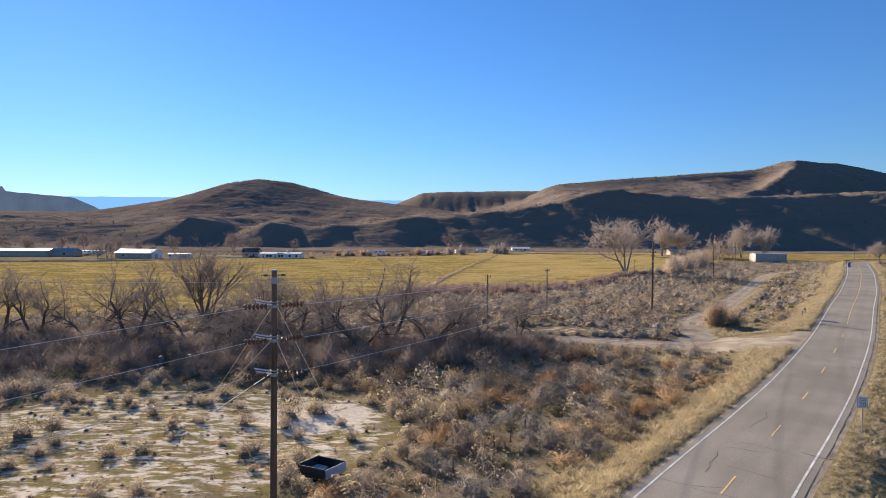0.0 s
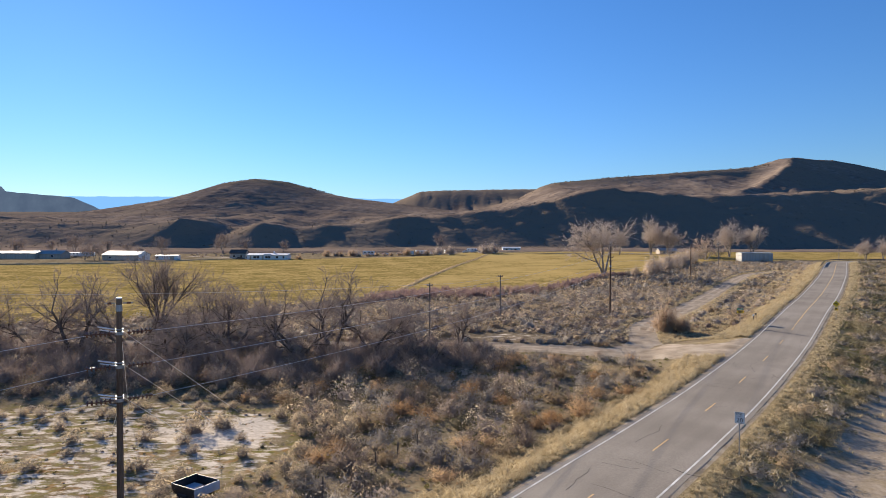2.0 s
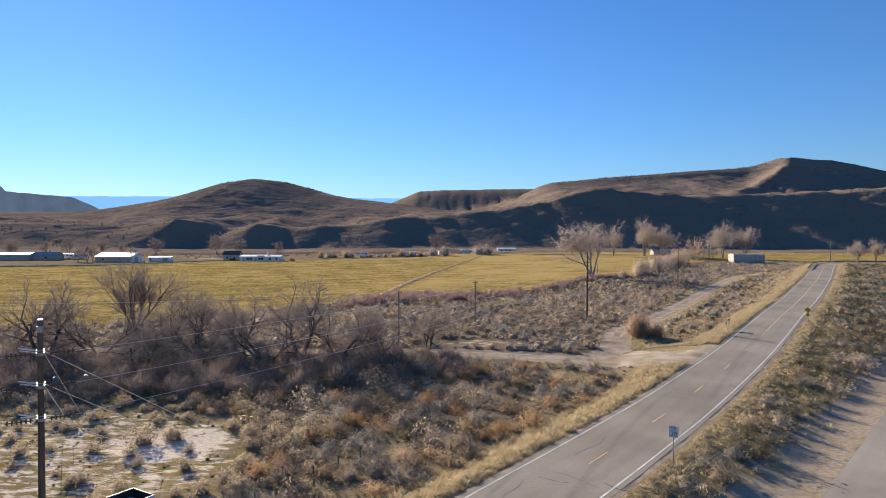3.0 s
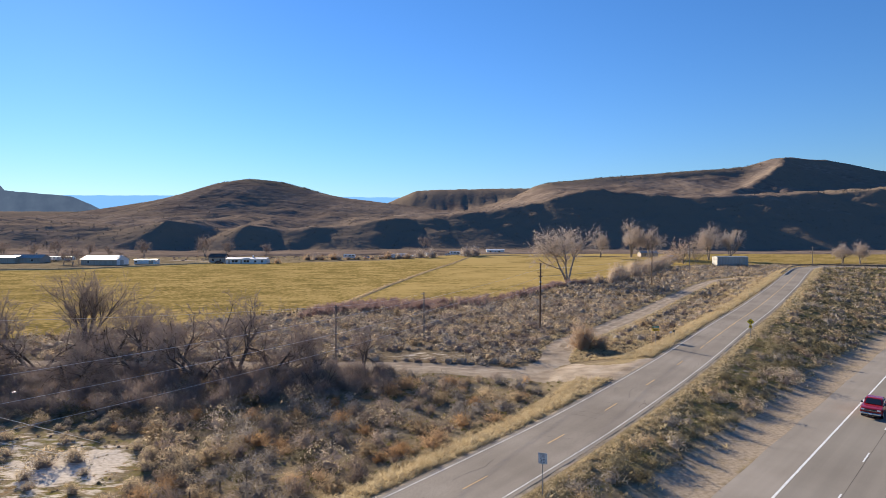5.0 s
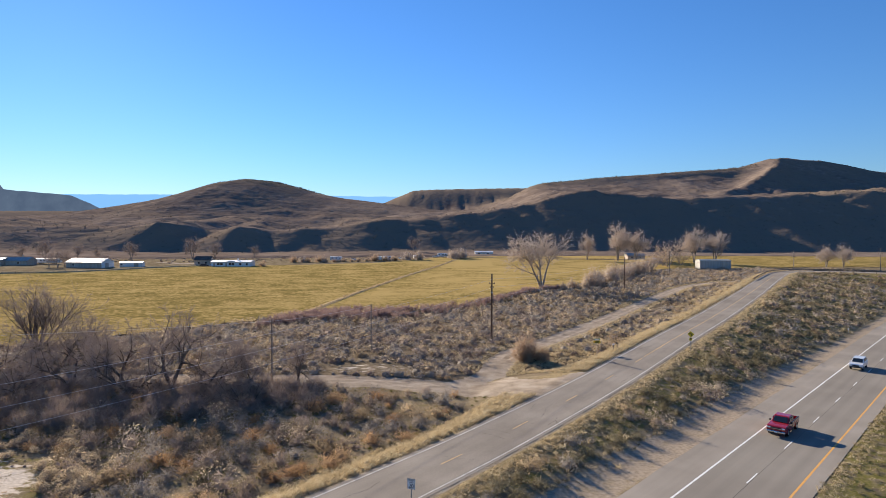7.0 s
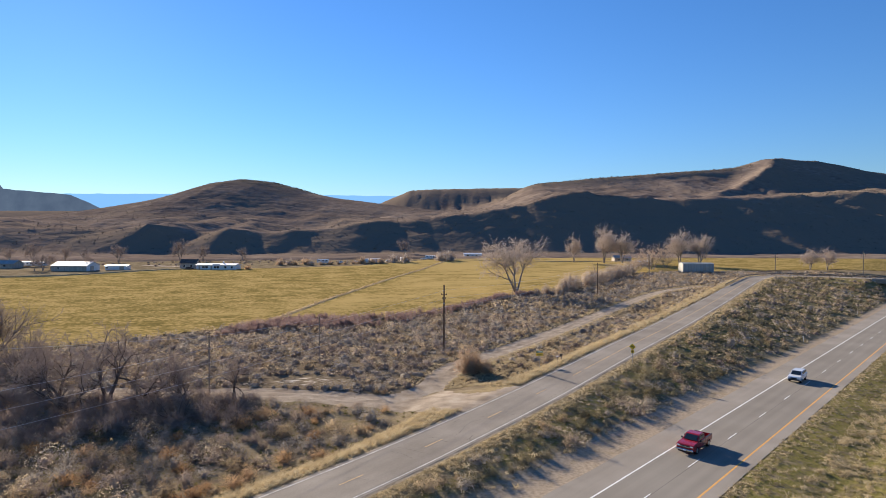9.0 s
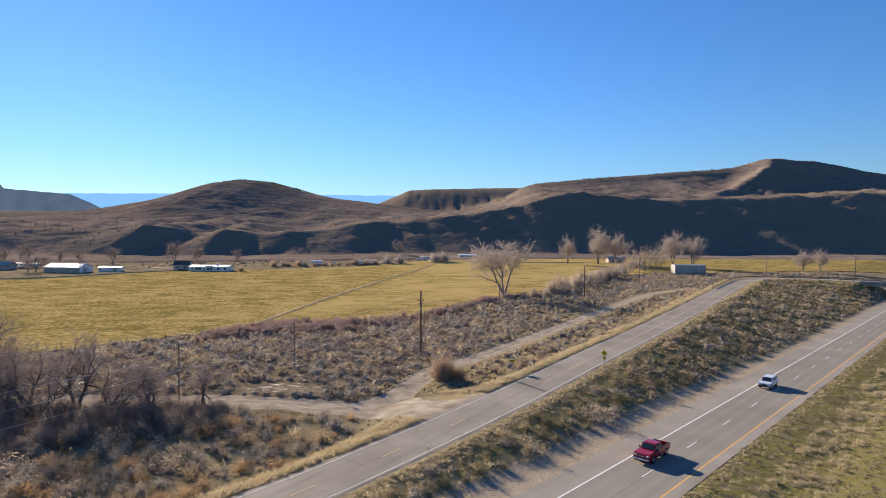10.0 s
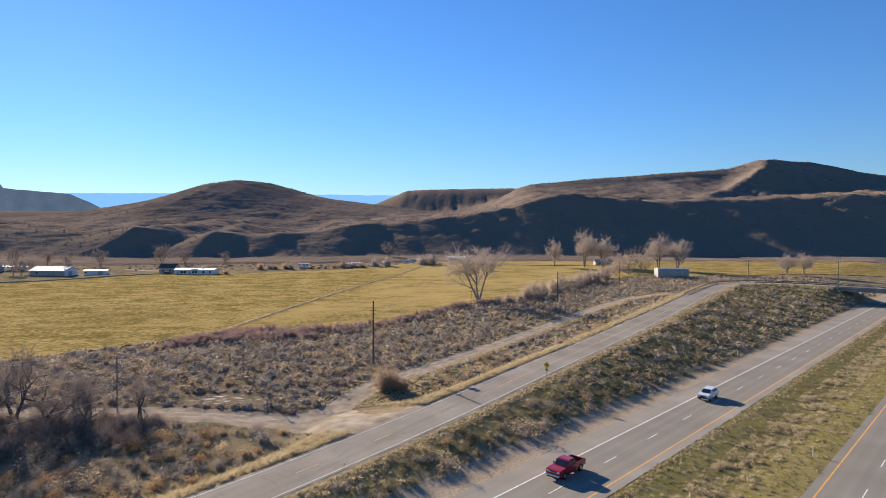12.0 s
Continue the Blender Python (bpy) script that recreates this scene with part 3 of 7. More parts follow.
def hill_z(x, y):
    x, y = np.asarray(x, float), np.asarray(y, float)
    bend = 7 * wave(x, y * 0.15, 90, 11)
    foot = np.interp(x, *FOOT) + bend
    gully = wave(x + 0.25 * y, y * 0.12, 62, 12, 3)
    fine_gully = wave(x + 0.25 * y, y * 0.2, 21, 18, 2)
    rim = np.interp(x, *RIM_Y) + 0.6 * bend + 8 * gully
    top = np.interp(x, *RIM_Z)
    f = np.clip((y - foot) / (rim - foot), 0, 1)
    face = top * (f ** 1.12) + np.interp(x, [-60, 80], [2.2, 1.1]) * (gully + 0.6 * fine_gully) * np.sin(math.pi * f)
    back = np.clip(y - rim, 0, 900)
    left = 1 - smooth01(x, -120, 160)
    rolls = smooth01(back, 10, 90) * (left * (6 * wave(x, y * 0.6, 170, 13, 2) + 0.9 * wave(x, y, 45, 14, 2)) + (1 - left) * 2.5 * wave(x, y, 70, 14, 2))
    z = face + back * np.interp(x, [-700, -400, 0, 200, 500], [0.026, 0.034, 0.034, 0.044, 0.05]) * (back < 900) + rolls
    z = z * smooth01(y, foot - 4, foot + 10) + 2.0 * smooth01(y, foot - 60, foot)
    back_l = np.interp(x, *CREST_L) * np.exp(-np.clip(1270 - y, 0, 2000) ** 2 / 2 / 300 ** 2)
    back_l = back_l * np.exp(-np.clip(y - 1290, 0, 2000) ** 2 / 2 / 400 ** 2)
    crest = np.interp(x, *CREST_R)
    d = np.clip(1092 - y, 0, 900)
    fall = np.clip(1 - d / np.interp(x, [300, 520, 640], [240, 225, 200]) * (1 + 0.16 * wave(x + 0.3 * y, y * 0.2, 90, 15, 3)), 0, 1)
    shape = np.where(d < 30, fall, fall * (0.86 + 0.14 * np.exp(-(d - 30) / 25)))
    bench = 58 + 0.04 * np.clip(y - 690, 0, 400)
    back_r = (bench + (crest - bench) * shape) * smooth01(x, 20, 190) * (fall > 0)
    back_r = back_r * np.exp(-np.clip(y - 1110, 0, 2000) ** 2 / 2 / 320 ** 2)
    ds, side, zs = along(SPUR, x, y)
    spur = np.clip(zs - ds * np.where(side > 0, 0.62, 0.5) + 2.5 * fine_gully, 0, None)
    mid = np.interp(x, [-300, -150, -60, 20, 300, 500, 900], [80, 105, 143, 148, 152, 156, 145]) * np.exp(-((y - 1800) / 330) ** 2)
    out = (np.clip(z, 0, None) ** 9 + back_l ** 9 + back_r ** 9 + spur ** 9 + mid ** 9) ** (1 / 9)
    far = np.exp(-((y - 1270) / 60) ** 2) + np.exp(-((y - 1092) / 60) ** 2)
    out = out + smooth01(y, foot + 20, foot + 90) * (1.5 * wave(x, y, 60, 16, 3) + 0.7 * wave(x, y, 17, 22, 2)) * np.clip(1 - 0.75 * far, 0.2, 1)
    return np.where(y < foot - 60, 0, np.maximum(out, 0)) + ground_z(x, y, False) - 0.6


hx = np.r_[np.arange(-1500, -700, 20), np.arange(-700, 900, 6.0), np.arange(900, 1700, 20)]
hy_ = np.r_[np.arange(385, 720, 5.5), np.arange(720, 1340, 9.0), np.arange(1340, 2300, 40.0)]
HX, HY = np.meshgrid(hx, hy_)


def scrub_cover(x, y):
    """How thickly dark scrub and juniper stand: on the bluff's face, the wooded knoll and the far slope most, on the
    bench least. The right flank gets more of it in place of shade.
    """
    foot, rim = np.interp(x, *FOOT), np.interp(x, *RIM_Y)
    face = smooth01(y, foot - 20, foot + 12) * (1 - smooth01(y, rim - 12, rim + 10))
    knoll = 1 - smooth01(np.hypot((x + 352) / 120, (y - 1225) / 120), 0.7, 1.05)
    upland = smooth01(y, rim, rim + 40)
    bench = upland * (1 - smooth01(np.hypot((x - 330) / 150, (y - 790) / 110), 0.55, 1.1))
    table = smooth01(x, 120, 240) * smooth01(y, 1010, 1060) * (1 - smooth01(x, 540, 600))
    flank = smooth01(x, 430, 560) * smooth01(y, 600, 700) * (along(SPUR, x, y)[1] <= 0)
    # flank and the strip before it: extra cover stands in for their shade
    c = 0.42 + 0.14 * (1 - smooth01(x, -80, 60)) + 0.34 * face * smooth01(x, -300, 60) + 0.2 * face + 0.45 * knoll - 0.24 * bench + 0.4 * table + 0.3 * flank + 0.5 * smooth01(x, 440, 520) * smooth01(y, 640, 680) * (1 - smooth01(y, 800, 900))
    c = c + 0.3 * smooth01(y, 1400, 1600)
    return c + 0.2 * wave(x, y, 150, 19, 3) + 0.16 * wave(x, y, 34, 20, 2)


nodes_h, links_h = M_HILL.node_tree.nodes, M_HILL.node_tree.links
cover_at = nodes_h.new("ShaderNodeAttribute")
cover_at.attribute_name = "cover"
co_h = nodes_h.new("ShaderNodeTexCoord").outputs["Object"]


def hill_layer(now, colour, scale, lo, hi, weight):
    """Scrub in spots: the thicker the cover, the more of the ground it hides."""
    n = nodes_h.new("ShaderNodeTexNoise")
    n.inputs["Scale"].default_value, n.inputs["Detail"].default_value, n.inputs["Roughness"].default_value = scale, 5, 0.62
    links_h.new(co_h, n.inputs["Vector"])
    total = nodes_h.new("ShaderNodeMath")
    total.operation = "MULTIPLY_ADD"
    total.inputs[1].default_value = weight
    links_h.new(cover_at.outputs["Fac"], total.inputs[0])
    links_h.new(n.outputs["Fac"], total.inputs[2])
    rng_ = nodes_h.new("ShaderNodeMapRange")
    rng_.inputs["From Min"].default_value, rng_.inputs["From Max"].default_value = lo, hi
    links_h.new(total.outputs[0], rng_.inputs["Value"])
    mix = nodes_h.new("ShaderNodeMix")
    mix.data_type = "RGBA"
    mix.inputs["B"].default_value = (*colour, 1)
    links_h.new(rng_.outputs["Result"], mix.inputs["Factor"])
    links_h.new(now, mix.inputs["A"])
    return mix.outputs["Result"]


hill_now = nodes_h["Principled BSDF"].inputs["Base Color"].links[0].from_socket
hill_now = hill_layer(hill_now, (0.215, 0.160, 0.120), 0.07, 0.72, 1.02, 0.5)
hill_now = hill_layer(hill_now, (0.205, 0.160, 0.121), 0.34, 0.86, 1.0, 0.6)
links_h.new(hill_now, nodes_h["Principled BSDF"].inputs["Base Color"])
hills = sheet("hills", hx, hy_, hill_z(HX, HY), M_HILL, attrs={"cover": np.clip(scrub_cover(HX, HY), 0, 1)})
tagged(hills, "dark scrub-covered hills and scarps behind the valley", "hill", kind="structure")


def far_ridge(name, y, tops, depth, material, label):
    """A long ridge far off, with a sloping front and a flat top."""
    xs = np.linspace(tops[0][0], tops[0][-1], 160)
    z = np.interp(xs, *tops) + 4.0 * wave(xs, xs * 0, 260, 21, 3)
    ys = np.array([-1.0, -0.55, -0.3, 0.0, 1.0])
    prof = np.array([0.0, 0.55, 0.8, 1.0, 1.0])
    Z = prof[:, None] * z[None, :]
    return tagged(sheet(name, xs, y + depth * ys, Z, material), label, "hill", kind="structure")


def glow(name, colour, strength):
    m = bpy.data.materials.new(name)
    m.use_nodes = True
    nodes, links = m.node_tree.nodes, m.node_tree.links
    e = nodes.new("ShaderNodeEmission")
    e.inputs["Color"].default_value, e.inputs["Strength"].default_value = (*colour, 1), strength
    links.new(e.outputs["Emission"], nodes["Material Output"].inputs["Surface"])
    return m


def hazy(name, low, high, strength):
    """Far slopes with blue haze painted in as a glow, varied a little by noise for rock and scrub."""
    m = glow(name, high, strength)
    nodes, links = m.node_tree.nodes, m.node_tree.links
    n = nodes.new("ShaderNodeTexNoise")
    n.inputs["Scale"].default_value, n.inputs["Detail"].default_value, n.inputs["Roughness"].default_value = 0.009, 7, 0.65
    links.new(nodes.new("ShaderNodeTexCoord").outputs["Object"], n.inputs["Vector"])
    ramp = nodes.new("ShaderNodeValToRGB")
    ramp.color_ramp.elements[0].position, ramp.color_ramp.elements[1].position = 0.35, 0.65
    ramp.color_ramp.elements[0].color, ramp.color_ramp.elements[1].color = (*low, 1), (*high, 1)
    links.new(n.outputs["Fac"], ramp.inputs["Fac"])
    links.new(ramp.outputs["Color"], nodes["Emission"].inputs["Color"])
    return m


# blue haze is put into both ridges as emission; neither is a light source
far_ridge("backdrop", 4550, [(-4900, -3925, -3465, -3330, -3300, -2897, -2788, -2470, -2300), (444, 404, 404, 384, 343, 312, 303, 160, 80)], 60, hazy("butte_air", (0.072, 0.105, 0.165), (0.10, 0.14, 0.205), 0.5), "distant flat-topped butte with blue haze painted in")
far_ridge("backdrop", 4750, [(-3400, -2600, -1400, -600, 300, 360, 420, 520, 700), (322, 320, 318, 312, 300, 345, 352, 345, 340)], 60, glow("distant_air", (0.20, 0.44, 0.80), 0.55), "mesa far beyond the valley, haze painted in as pale blue glow")


# ---- plants: templates of thin triangles, set out by the thousand ----
def blades(rng, n, root, tip_lo, tip_hi, width, spread, rise=0.2, mat=0):
    """n thin triangles that fan out of a clump: root radius, tip distance range, blade width, sideways spread (1 = half ball)."""
    th = rng.uniform(0, 2 * np.pi, n)
    up = np.clip(rng.uniform(rise, 1, n) ** 0.8, 0, 1)
    el = np.arcsin(np.clip(1 - spread * (1 - up), -0.1, 1))
    d = np.stack([np.cos(th) * np.cos(el), np.sin(th) * np.cos(el), np.sin(el)], -1)
    L = rng.uniform(tip_lo, tip_hi, n)
    base = d * L[:, None] * rng.uniform(0.05, 0.62, n)[:, None] + rng.uniform(-root, root, (n, 3)) * (1, 1, 0.1)
    base[:, 2] = np.maximum(base[:, 2], 0)
    tip = d * L[:, None] + rng.uniform(-0.06, 0.06, (n, 3)) * tip_hi
    side = np.cross(d, rng.normal(size=(n, 3)))
    side /= np.linalg.norm(side, axis=1)[:, None] + 1e-9
    w = width * rng.uniform(0.6, 1.4, n)[:, None]
    return np.stack([base - side * w, base + side * w, tip], 1), np.full(n, mat)


def flakes(rng, n, lo, hi, size, mat, top=0.15, flat=1.0):
    """n small leaf or seed-head triangles over the upper part of a clump."""
    th, up = rng.uniform(0, 2 * np.pi, n), rng.uniform(top, 1, n)
    el = np.arcsin(up)
    d = np.stack([np.cos(th) * np.cos(el), np.sin(th) * np.cos(el), np.sin(el) * flat], -1) * rng.uniform(lo, hi, n)[:, None]
    t = rng.normal(size=(n, 3, 3)) * size
    out = d / (np.linalg.norm(d, axis=1)[:, None] + 1e-9)
    t -= 0.6 * (t * out[:, None, :]).sum(-1, keepdims=True) * out[:, None, :]
    return d[:, None, :] + t, np.full(n, mat)


def lumpy(tri, rng, amount=0.22):
    """Pushes a clump out and in, so that its outline is uneven."""
    a, b = rng.uniform(0, 6.28, 2)
    t = np.arctan2(tri[..., 1], tri[..., 0])
    k = 1 + amount * np.sin(2 * t + a) + amount * 0.7 * np.sin(5 * t + b)
    return tri * np.stack([k, k, 0.5 + 0.5 * k], -1)


def template(seed, *layers):
    rng = np.random.RandomState(seed)
    got = [f(rng) for f in layers]
    return lumpy(np.concatenate([g[0] for g in got]), rng), np.concatenate([g[1] for g in got])


def outward(tri, share=0.75):
    """Corner normals of a clump, turned from each leaf's own towards the clump's outside, as a full crown takes the light."""
    face = np.cross(tri[:, 1] - tri[:, 0], tri[:, 2] - tri[:, 0])
    face /= np.linalg.norm(face, axis=1)[:, None] + 1e-9
    away = tri.mean(1) - (0, 0, 0.05)
    away /= np.linalg.norm(away, axis=1)[:, None] + 1e-9
    flip = (face * away).sum(1) < 0
    tri = np.where(flip[:, None, None], tri[:, ::-1], tri)
    n = np.where(flip[:, None], -face, face) * (1 - share) + away * share
    n /= np.linalg.norm(n, axis=1)[:, None] + 1e-9
    return tri, np.repeat(n, 3, 0)


def scatter(name, templates, places, materials, label, category, rng, tints=None, full=False):
    """One mesh of many plants. places: rows of x, y, z, width, height."""
    places = np.asarray(places, float)
    co, mi, ti, ni = [], [], [], []
    which = rng.randint(0, len(templates), len(places))
    turn = rng.uniform(0, 2 * np.pi, len(places))
    tint = rng.uniform(0, 1, len(places)) if tints is None else tints
    for k, (tri, mat) in enumerate(templates):
        sel = np.where(which == k)[0]
        if not len(sel):
            continue
        c, s = np.cos(turn[sel])[:, None, None], np.sin(turn[sel])[:, None, None]
        if full:
            tri, nrm = outward(tri)
            nrm = nrm[None]
            ni.append(np.stack([nrm[..., 0] * c[..., 0] - nrm[..., 1] * s[..., 0], nrm[..., 0] * s[..., 0] + nrm[..., 1] * c[..., 0], nrm[..., 2] + 0 * c[..., 0]], -1).reshape(-1, 3))
        x = tri[None, :, :, 0] * c - tri[None, :, :, 1] * s
        y = tri[None, :, :, 0] * s + tri[None, :, :, 1] * c
        w, h = places[sel, 3][:, None, None], places[sel, 4][:, None, None]
        p = np.stack([x * w + places[sel, 0][:, None, None], y * w + places[sel, 1][:, None, None], tri[None, :, :, 2] * h + places[sel, 2][:, None, None]], -1)
        co.append(p.reshape(-1, 3))
        mi.append(np.tile(mat, len(sel)))
        ti.append(np.repeat(tint[sel], len(tri) * 3))
    co = np.concatenate(co)
    me = raw_mesh(name, co, np.arange(len(co)).reshape(-1, 3))
    for m in materials:
        me.materials.append(m)
    me.polygons.foreach_set("material_index", np.concatenate(mi).astype(np.int32))
    a = me.attributes.new("tint", "FLOAT", "POINT")
    a.data.foreach_set("value", np.concatenate(ti).astype(np.float32))
    if full:
        me.polygons.foreach_set("use_smooth", np.ones(len(me.polygons), dtype=bool))
        me.normals_split_custom_set_from_vertices(np.concatenate(ni).tolist())
    return tagged(new(name, me), label, category, kind="stuff")


M_SAGE = foliage("sagebrush_leaf", [(0.21, 0.18, 0.155), (0.315, 0.272, 0.23), (0.42, 0.365, 0.308)], through=0.3)
M_TWIG = foliage("dry_twig", [(0.21, 0.16, 0.13), (0.31, 0.242, 0.195), (0.43, 0.345, 0.28)], through=0.3)
M_TAN = foliage("tan_brush", [(0.26, 0.19, 0.12), (0.37, 0.28, 0.18), (0.48, 0.375, 0.25)], through=0.4)
M_OLIVE = foliage("olive_brush", [(0.142, 0.12, 0.071), (0.222, 0.187, 0.116), (0.322, 0.272, 0.176)], through=0.35)
M_HEAD = foliage("rabbitbrush_head", [(0.40, 0.31, 0.195), (0.52, 0.415, 0.28), (0.64, 0.535, 0.385)], through=0.45)
M_RUST = foliage("rusty_brush", [(0.30, 0.17, 0.085), (0.43, 0.275, 0.15), (0.56, 0.40, 0.25)], through=0.4)
M_DRY = foliage("dry_grass", [(0.35, 0.275, 0.16), (0.475, 0.383, 0.24), (0.595, 0.50, 0.335)], through=0.45)
M_GREEN = foliage("low_green_grass", [(0.09, 0.095, 0.028), (0.15, 0.14, 0.043), (0.25, 0.20, 0.075)], through=0.4)
M_WILLOW = foliage("willow_stem", [(0.22, 0.145, 0.13), (0.31, 0.213, 0.19), (0.42, 0.305, 0.265)], through=0.3)
rs = np.random.RandomState(7)



def core(rng, round_, rings, radius, high, mat=0):
    """The dense inside of a shrub: a lumpy closed mound of a few triangles."""
    th = np.linspace(0, 2 * np.pi, round_, endpoint=False) + rng.uniform(0, 6.28)
    rows = []
    for k in range(rings):
        e = (k / rings) * np.pi / 2
        r = radius * (0.86 if k == 0 else np.cos(e)) * rng.uniform(0.72, 1.18, round_)
        rows.append(np.stack([np.cos(th) * r, np.sin(th) * r, np.full(round_, high * np.sin(e)) * rng.uniform(0.8, 1.15, round_)], -1))
    tip, out = np.array((0, 0, high)), []
    for a, b in zip(rows[:-1], rows[1:]):
        for i in range(round_):
            j = (i + 1) % round_
            out += [(a[i], a[j], b[j]), (a[i], b[j], b[i])]
    out += [(rows[-1][i], rows[-1][(i + 1) % round_], tip) for i in range(round_)]
    return np.array(out), np.full(len(out), mat)


def dome(seed, n, size, heads=0, head_size=0.03, stems=0, flat=0.95):
    """A rounded shrub: a dark core, an uneven shell of small leaves, stems, and seed heads on top."""
    layers = [lambda r: core(r, 6, 2, 0.29, 0.26 * flat), lambda r: flakes(r, n, 0.28, 0.53, size, 0, 0.0, flat)]
    if stems:
        layers.append(lambda r: blades(r, stems, 0.1, 0.42, 0.64, 0.014, 0.9, 0.1, 0))
    if heads:
        layers.append(lambda r: flakes(r, heads, 0.46, 0.57, head_size, 1, 0.3, flat))
    return template(seed, *layers)


def feathery(seed, stems, leaves, heads=0):
    """A soft shrub of many fine upright stems with small leaves, and seed heads on top."""
    layers = [lambda r: core(r, 5, 2, 0.17, 0.15), lambda r: flakes(r, 60, 0.12, 0.36, 0.042, 0, 0.0), lambda r: blades(r, stems, 0.16, 0.36, 0.57, 0.0042, 0.85, 0.03, 0), lambda r: flakes(r, leaves, 0.22, 0.56, 0.019, 0, 0.0)]
    if heads:
        layers.append(lambda r: flakes(r, heads, 0.45, 0.58, 0.018, 1, 0.25))
    return template(seed, *layers)


LEAFY = [feathery(s, 150, 260) for s in range(6)]
HEADED = [feathery(s + 20, 110, 130, 240) for s in range(6)]
STEMMY = [feathery(s + 60, 240, 190) for s in range(5)]
LEAFY_MID = [dome(s + 100, 135, 0.032, stems=16) for s in range(6)]
HEADED_MID = [dome(s + 120, 60, 0.034, 110, 0.029, 10) for s in range(6)]
LEAFY_FAR = [dome(s + 180, 30, 0.075, stems=4) for s in range(5)]
HEADED_FAR = [dome(s + 190, 14, 0.08, 22, 0.065) for s in range(5)]
TUFT_FINE = [template(s + 95, lambda r: blades(r, 20, 0.34, 0.3, 0.6, 0.02, 0.5, 0.2, 0)) for s in range(5)]
TUFT_LITE = [template(s + 90, lambda r: blades(r, 12, 0.3, 0.3, 0.6, 0.05, 0.5, 0.2, 0)) for s in range(5)]
TUFT = [template(s + 80, lambda r: blades(r, 26, 0.25, 0.3, 0.62, 0.03, 0.45, 0.2, 0)) for s in range(5)]


def spread_out(n, box_, accept, rng, size, gap=0.0):
    """Random plant places in a box (x0, y0, x1, y1) where accept(x, y) is likely; size: lo, hi width."""
    x, y = rng.uniform(box_[0], box_[2], n), rng.uniform(box_[1], box_[3], n)
    ok = rng.uniform(0, 1, n) < accept(x, y)
    x, y = x[ok], y[ok]
    w = size[0] + (size[1] - size[0]) * rng.beta(1.6, 2.6, len(x))
    return np.column_stack([x, y, ground_z(x, y) - 0.04, w, w * rng.uniform(0.75, 1.05, len(x))])


def beside(path, n, lo, hi, rng, size, tall=(0.75, 1.05), where=None):
    """Plant places strewn along a path between two offsets to its right."""
    path = np.asarray(path, float)[:, :2]
    k = rng.randint(0, len(path) - 1, n)
    d = path[k + 1] - path[k]
    u = d / (np.linalg.norm(d, axis=1)[:, None] + 1e-9)
    xy = path[k] + d * rng.uniform(0, 1, n)[:, None] + np.stack([u[:, 1], -u[:, 0]], -1) * rng.uniform(lo, hi, n)[:, None]
    if where is not None:
        xy = xy[rng.uniform(0, 1, n) < where(xy[:, 0], xy[:, 1])]
    w = rng.uniform(*size, len(xy))
    return np.column_stack([xy, ground_z(xy[:, 0], xy[:, 1]) - 0.04, w, w * rng.uniform(*tall, len(xy))])


def open_ground(x, y):
    """Where brush may grow: off the roads, tracks, pasture and bare sand."""
    d, side, _ = along(ROAD, x, y)
    lat = lateral(x, y)
    clear_ = np.hypot((x + 20) / 20.5, (y - 43) / 15.5) > 0.95
    pad_ = np.hypot((x - 19) / 9, (y - 90) / 4) > 0.9
    off = (along(TRACK, x, y)[0] > 3.6) & (along(GRAVEL, x, y)[0] > 3.5) & (d > np.where(side < 0, 8.3, 5.4)) & ((lat < -11.2 + 1.6 * smooth01(y, 85, 130)) | (lat > 35))
    apron_ = np.hypot(x - 42, y - 80) > 8.5
    corner_ = ~((side < 0) & (along(TRACK, x, y)[1] > 0) & (y > 78) & (y < 100))
    return off & corner_ & clear_ & pad_ & apron_ & ~field_inside(x, y - 1.5)


def patchy(x, y, scale, seed, lo=-0.3, hi=0.3):
    return smooth01(wave(x, y, scale, seed), lo, hi)


def flat_brush(x, y):
    return open_ground(x, y) * (y > 84)


def near_brush(x, y):
    return open_ground(x, y) * (1 - 0.8 * np.exp(-((x - 36) ** 2 + (y - 70) ** 2) / 60)) * (y <= 84) * (lateral(x, y) < -13) * (along(ROAD, x, y)[1] < 0)


def bank_brush(x, y):
    d, side, _ = along(ROAD, x, y)
    return open_ground(x, y) * (side > 0) * (lateral(x, y) < 0)


def settle(places, pack):
    """Thins plants out so that neighbours touch but do not pile up; the larger ones stay."""
    cell, kept, grid = 3.2, [], {}
    for row in sorted(places.tolist(), key=lambda q: -q[3]):
        cx, cy = int(row[0] // cell), int(row[1] // cell)
        free = True
        for gx_ in (cx - 1, cx, cx + 1):
            for gy_ in (cy - 1, cy, cy + 1):
                for q in grid.get((gx_, gy_), ()):
                    if (q[0] - row[0]) ** 2 + (q[1] - row[1]) ** 2 < (pack * (q[3] + row[3]) / 2) ** 2:
                        free = False
        if free:
            kept.append(row)
            grid.setdefault((cx, cy), []).append(row)
    return np.array(kept)


def mixed(places, shares, scale, seed, stray=0.16):
    """Sorts plants into kinds that keep together in drifts. shares: how common each kind is."""
    f = 0.5 + 0.5 * wave(places[:, 0], places[:, 1], scale, seed, 2) / 0.6 + rs.normal(0, stray, len(places))
    order = np.argsort(np.argsort(f)) / len(f)
    return np.searchsorted(np.cumsum(shares) / np.sum(shares), order)


def west_of_road(x, y):
    return along(ROAD, x, y)[1] < 0


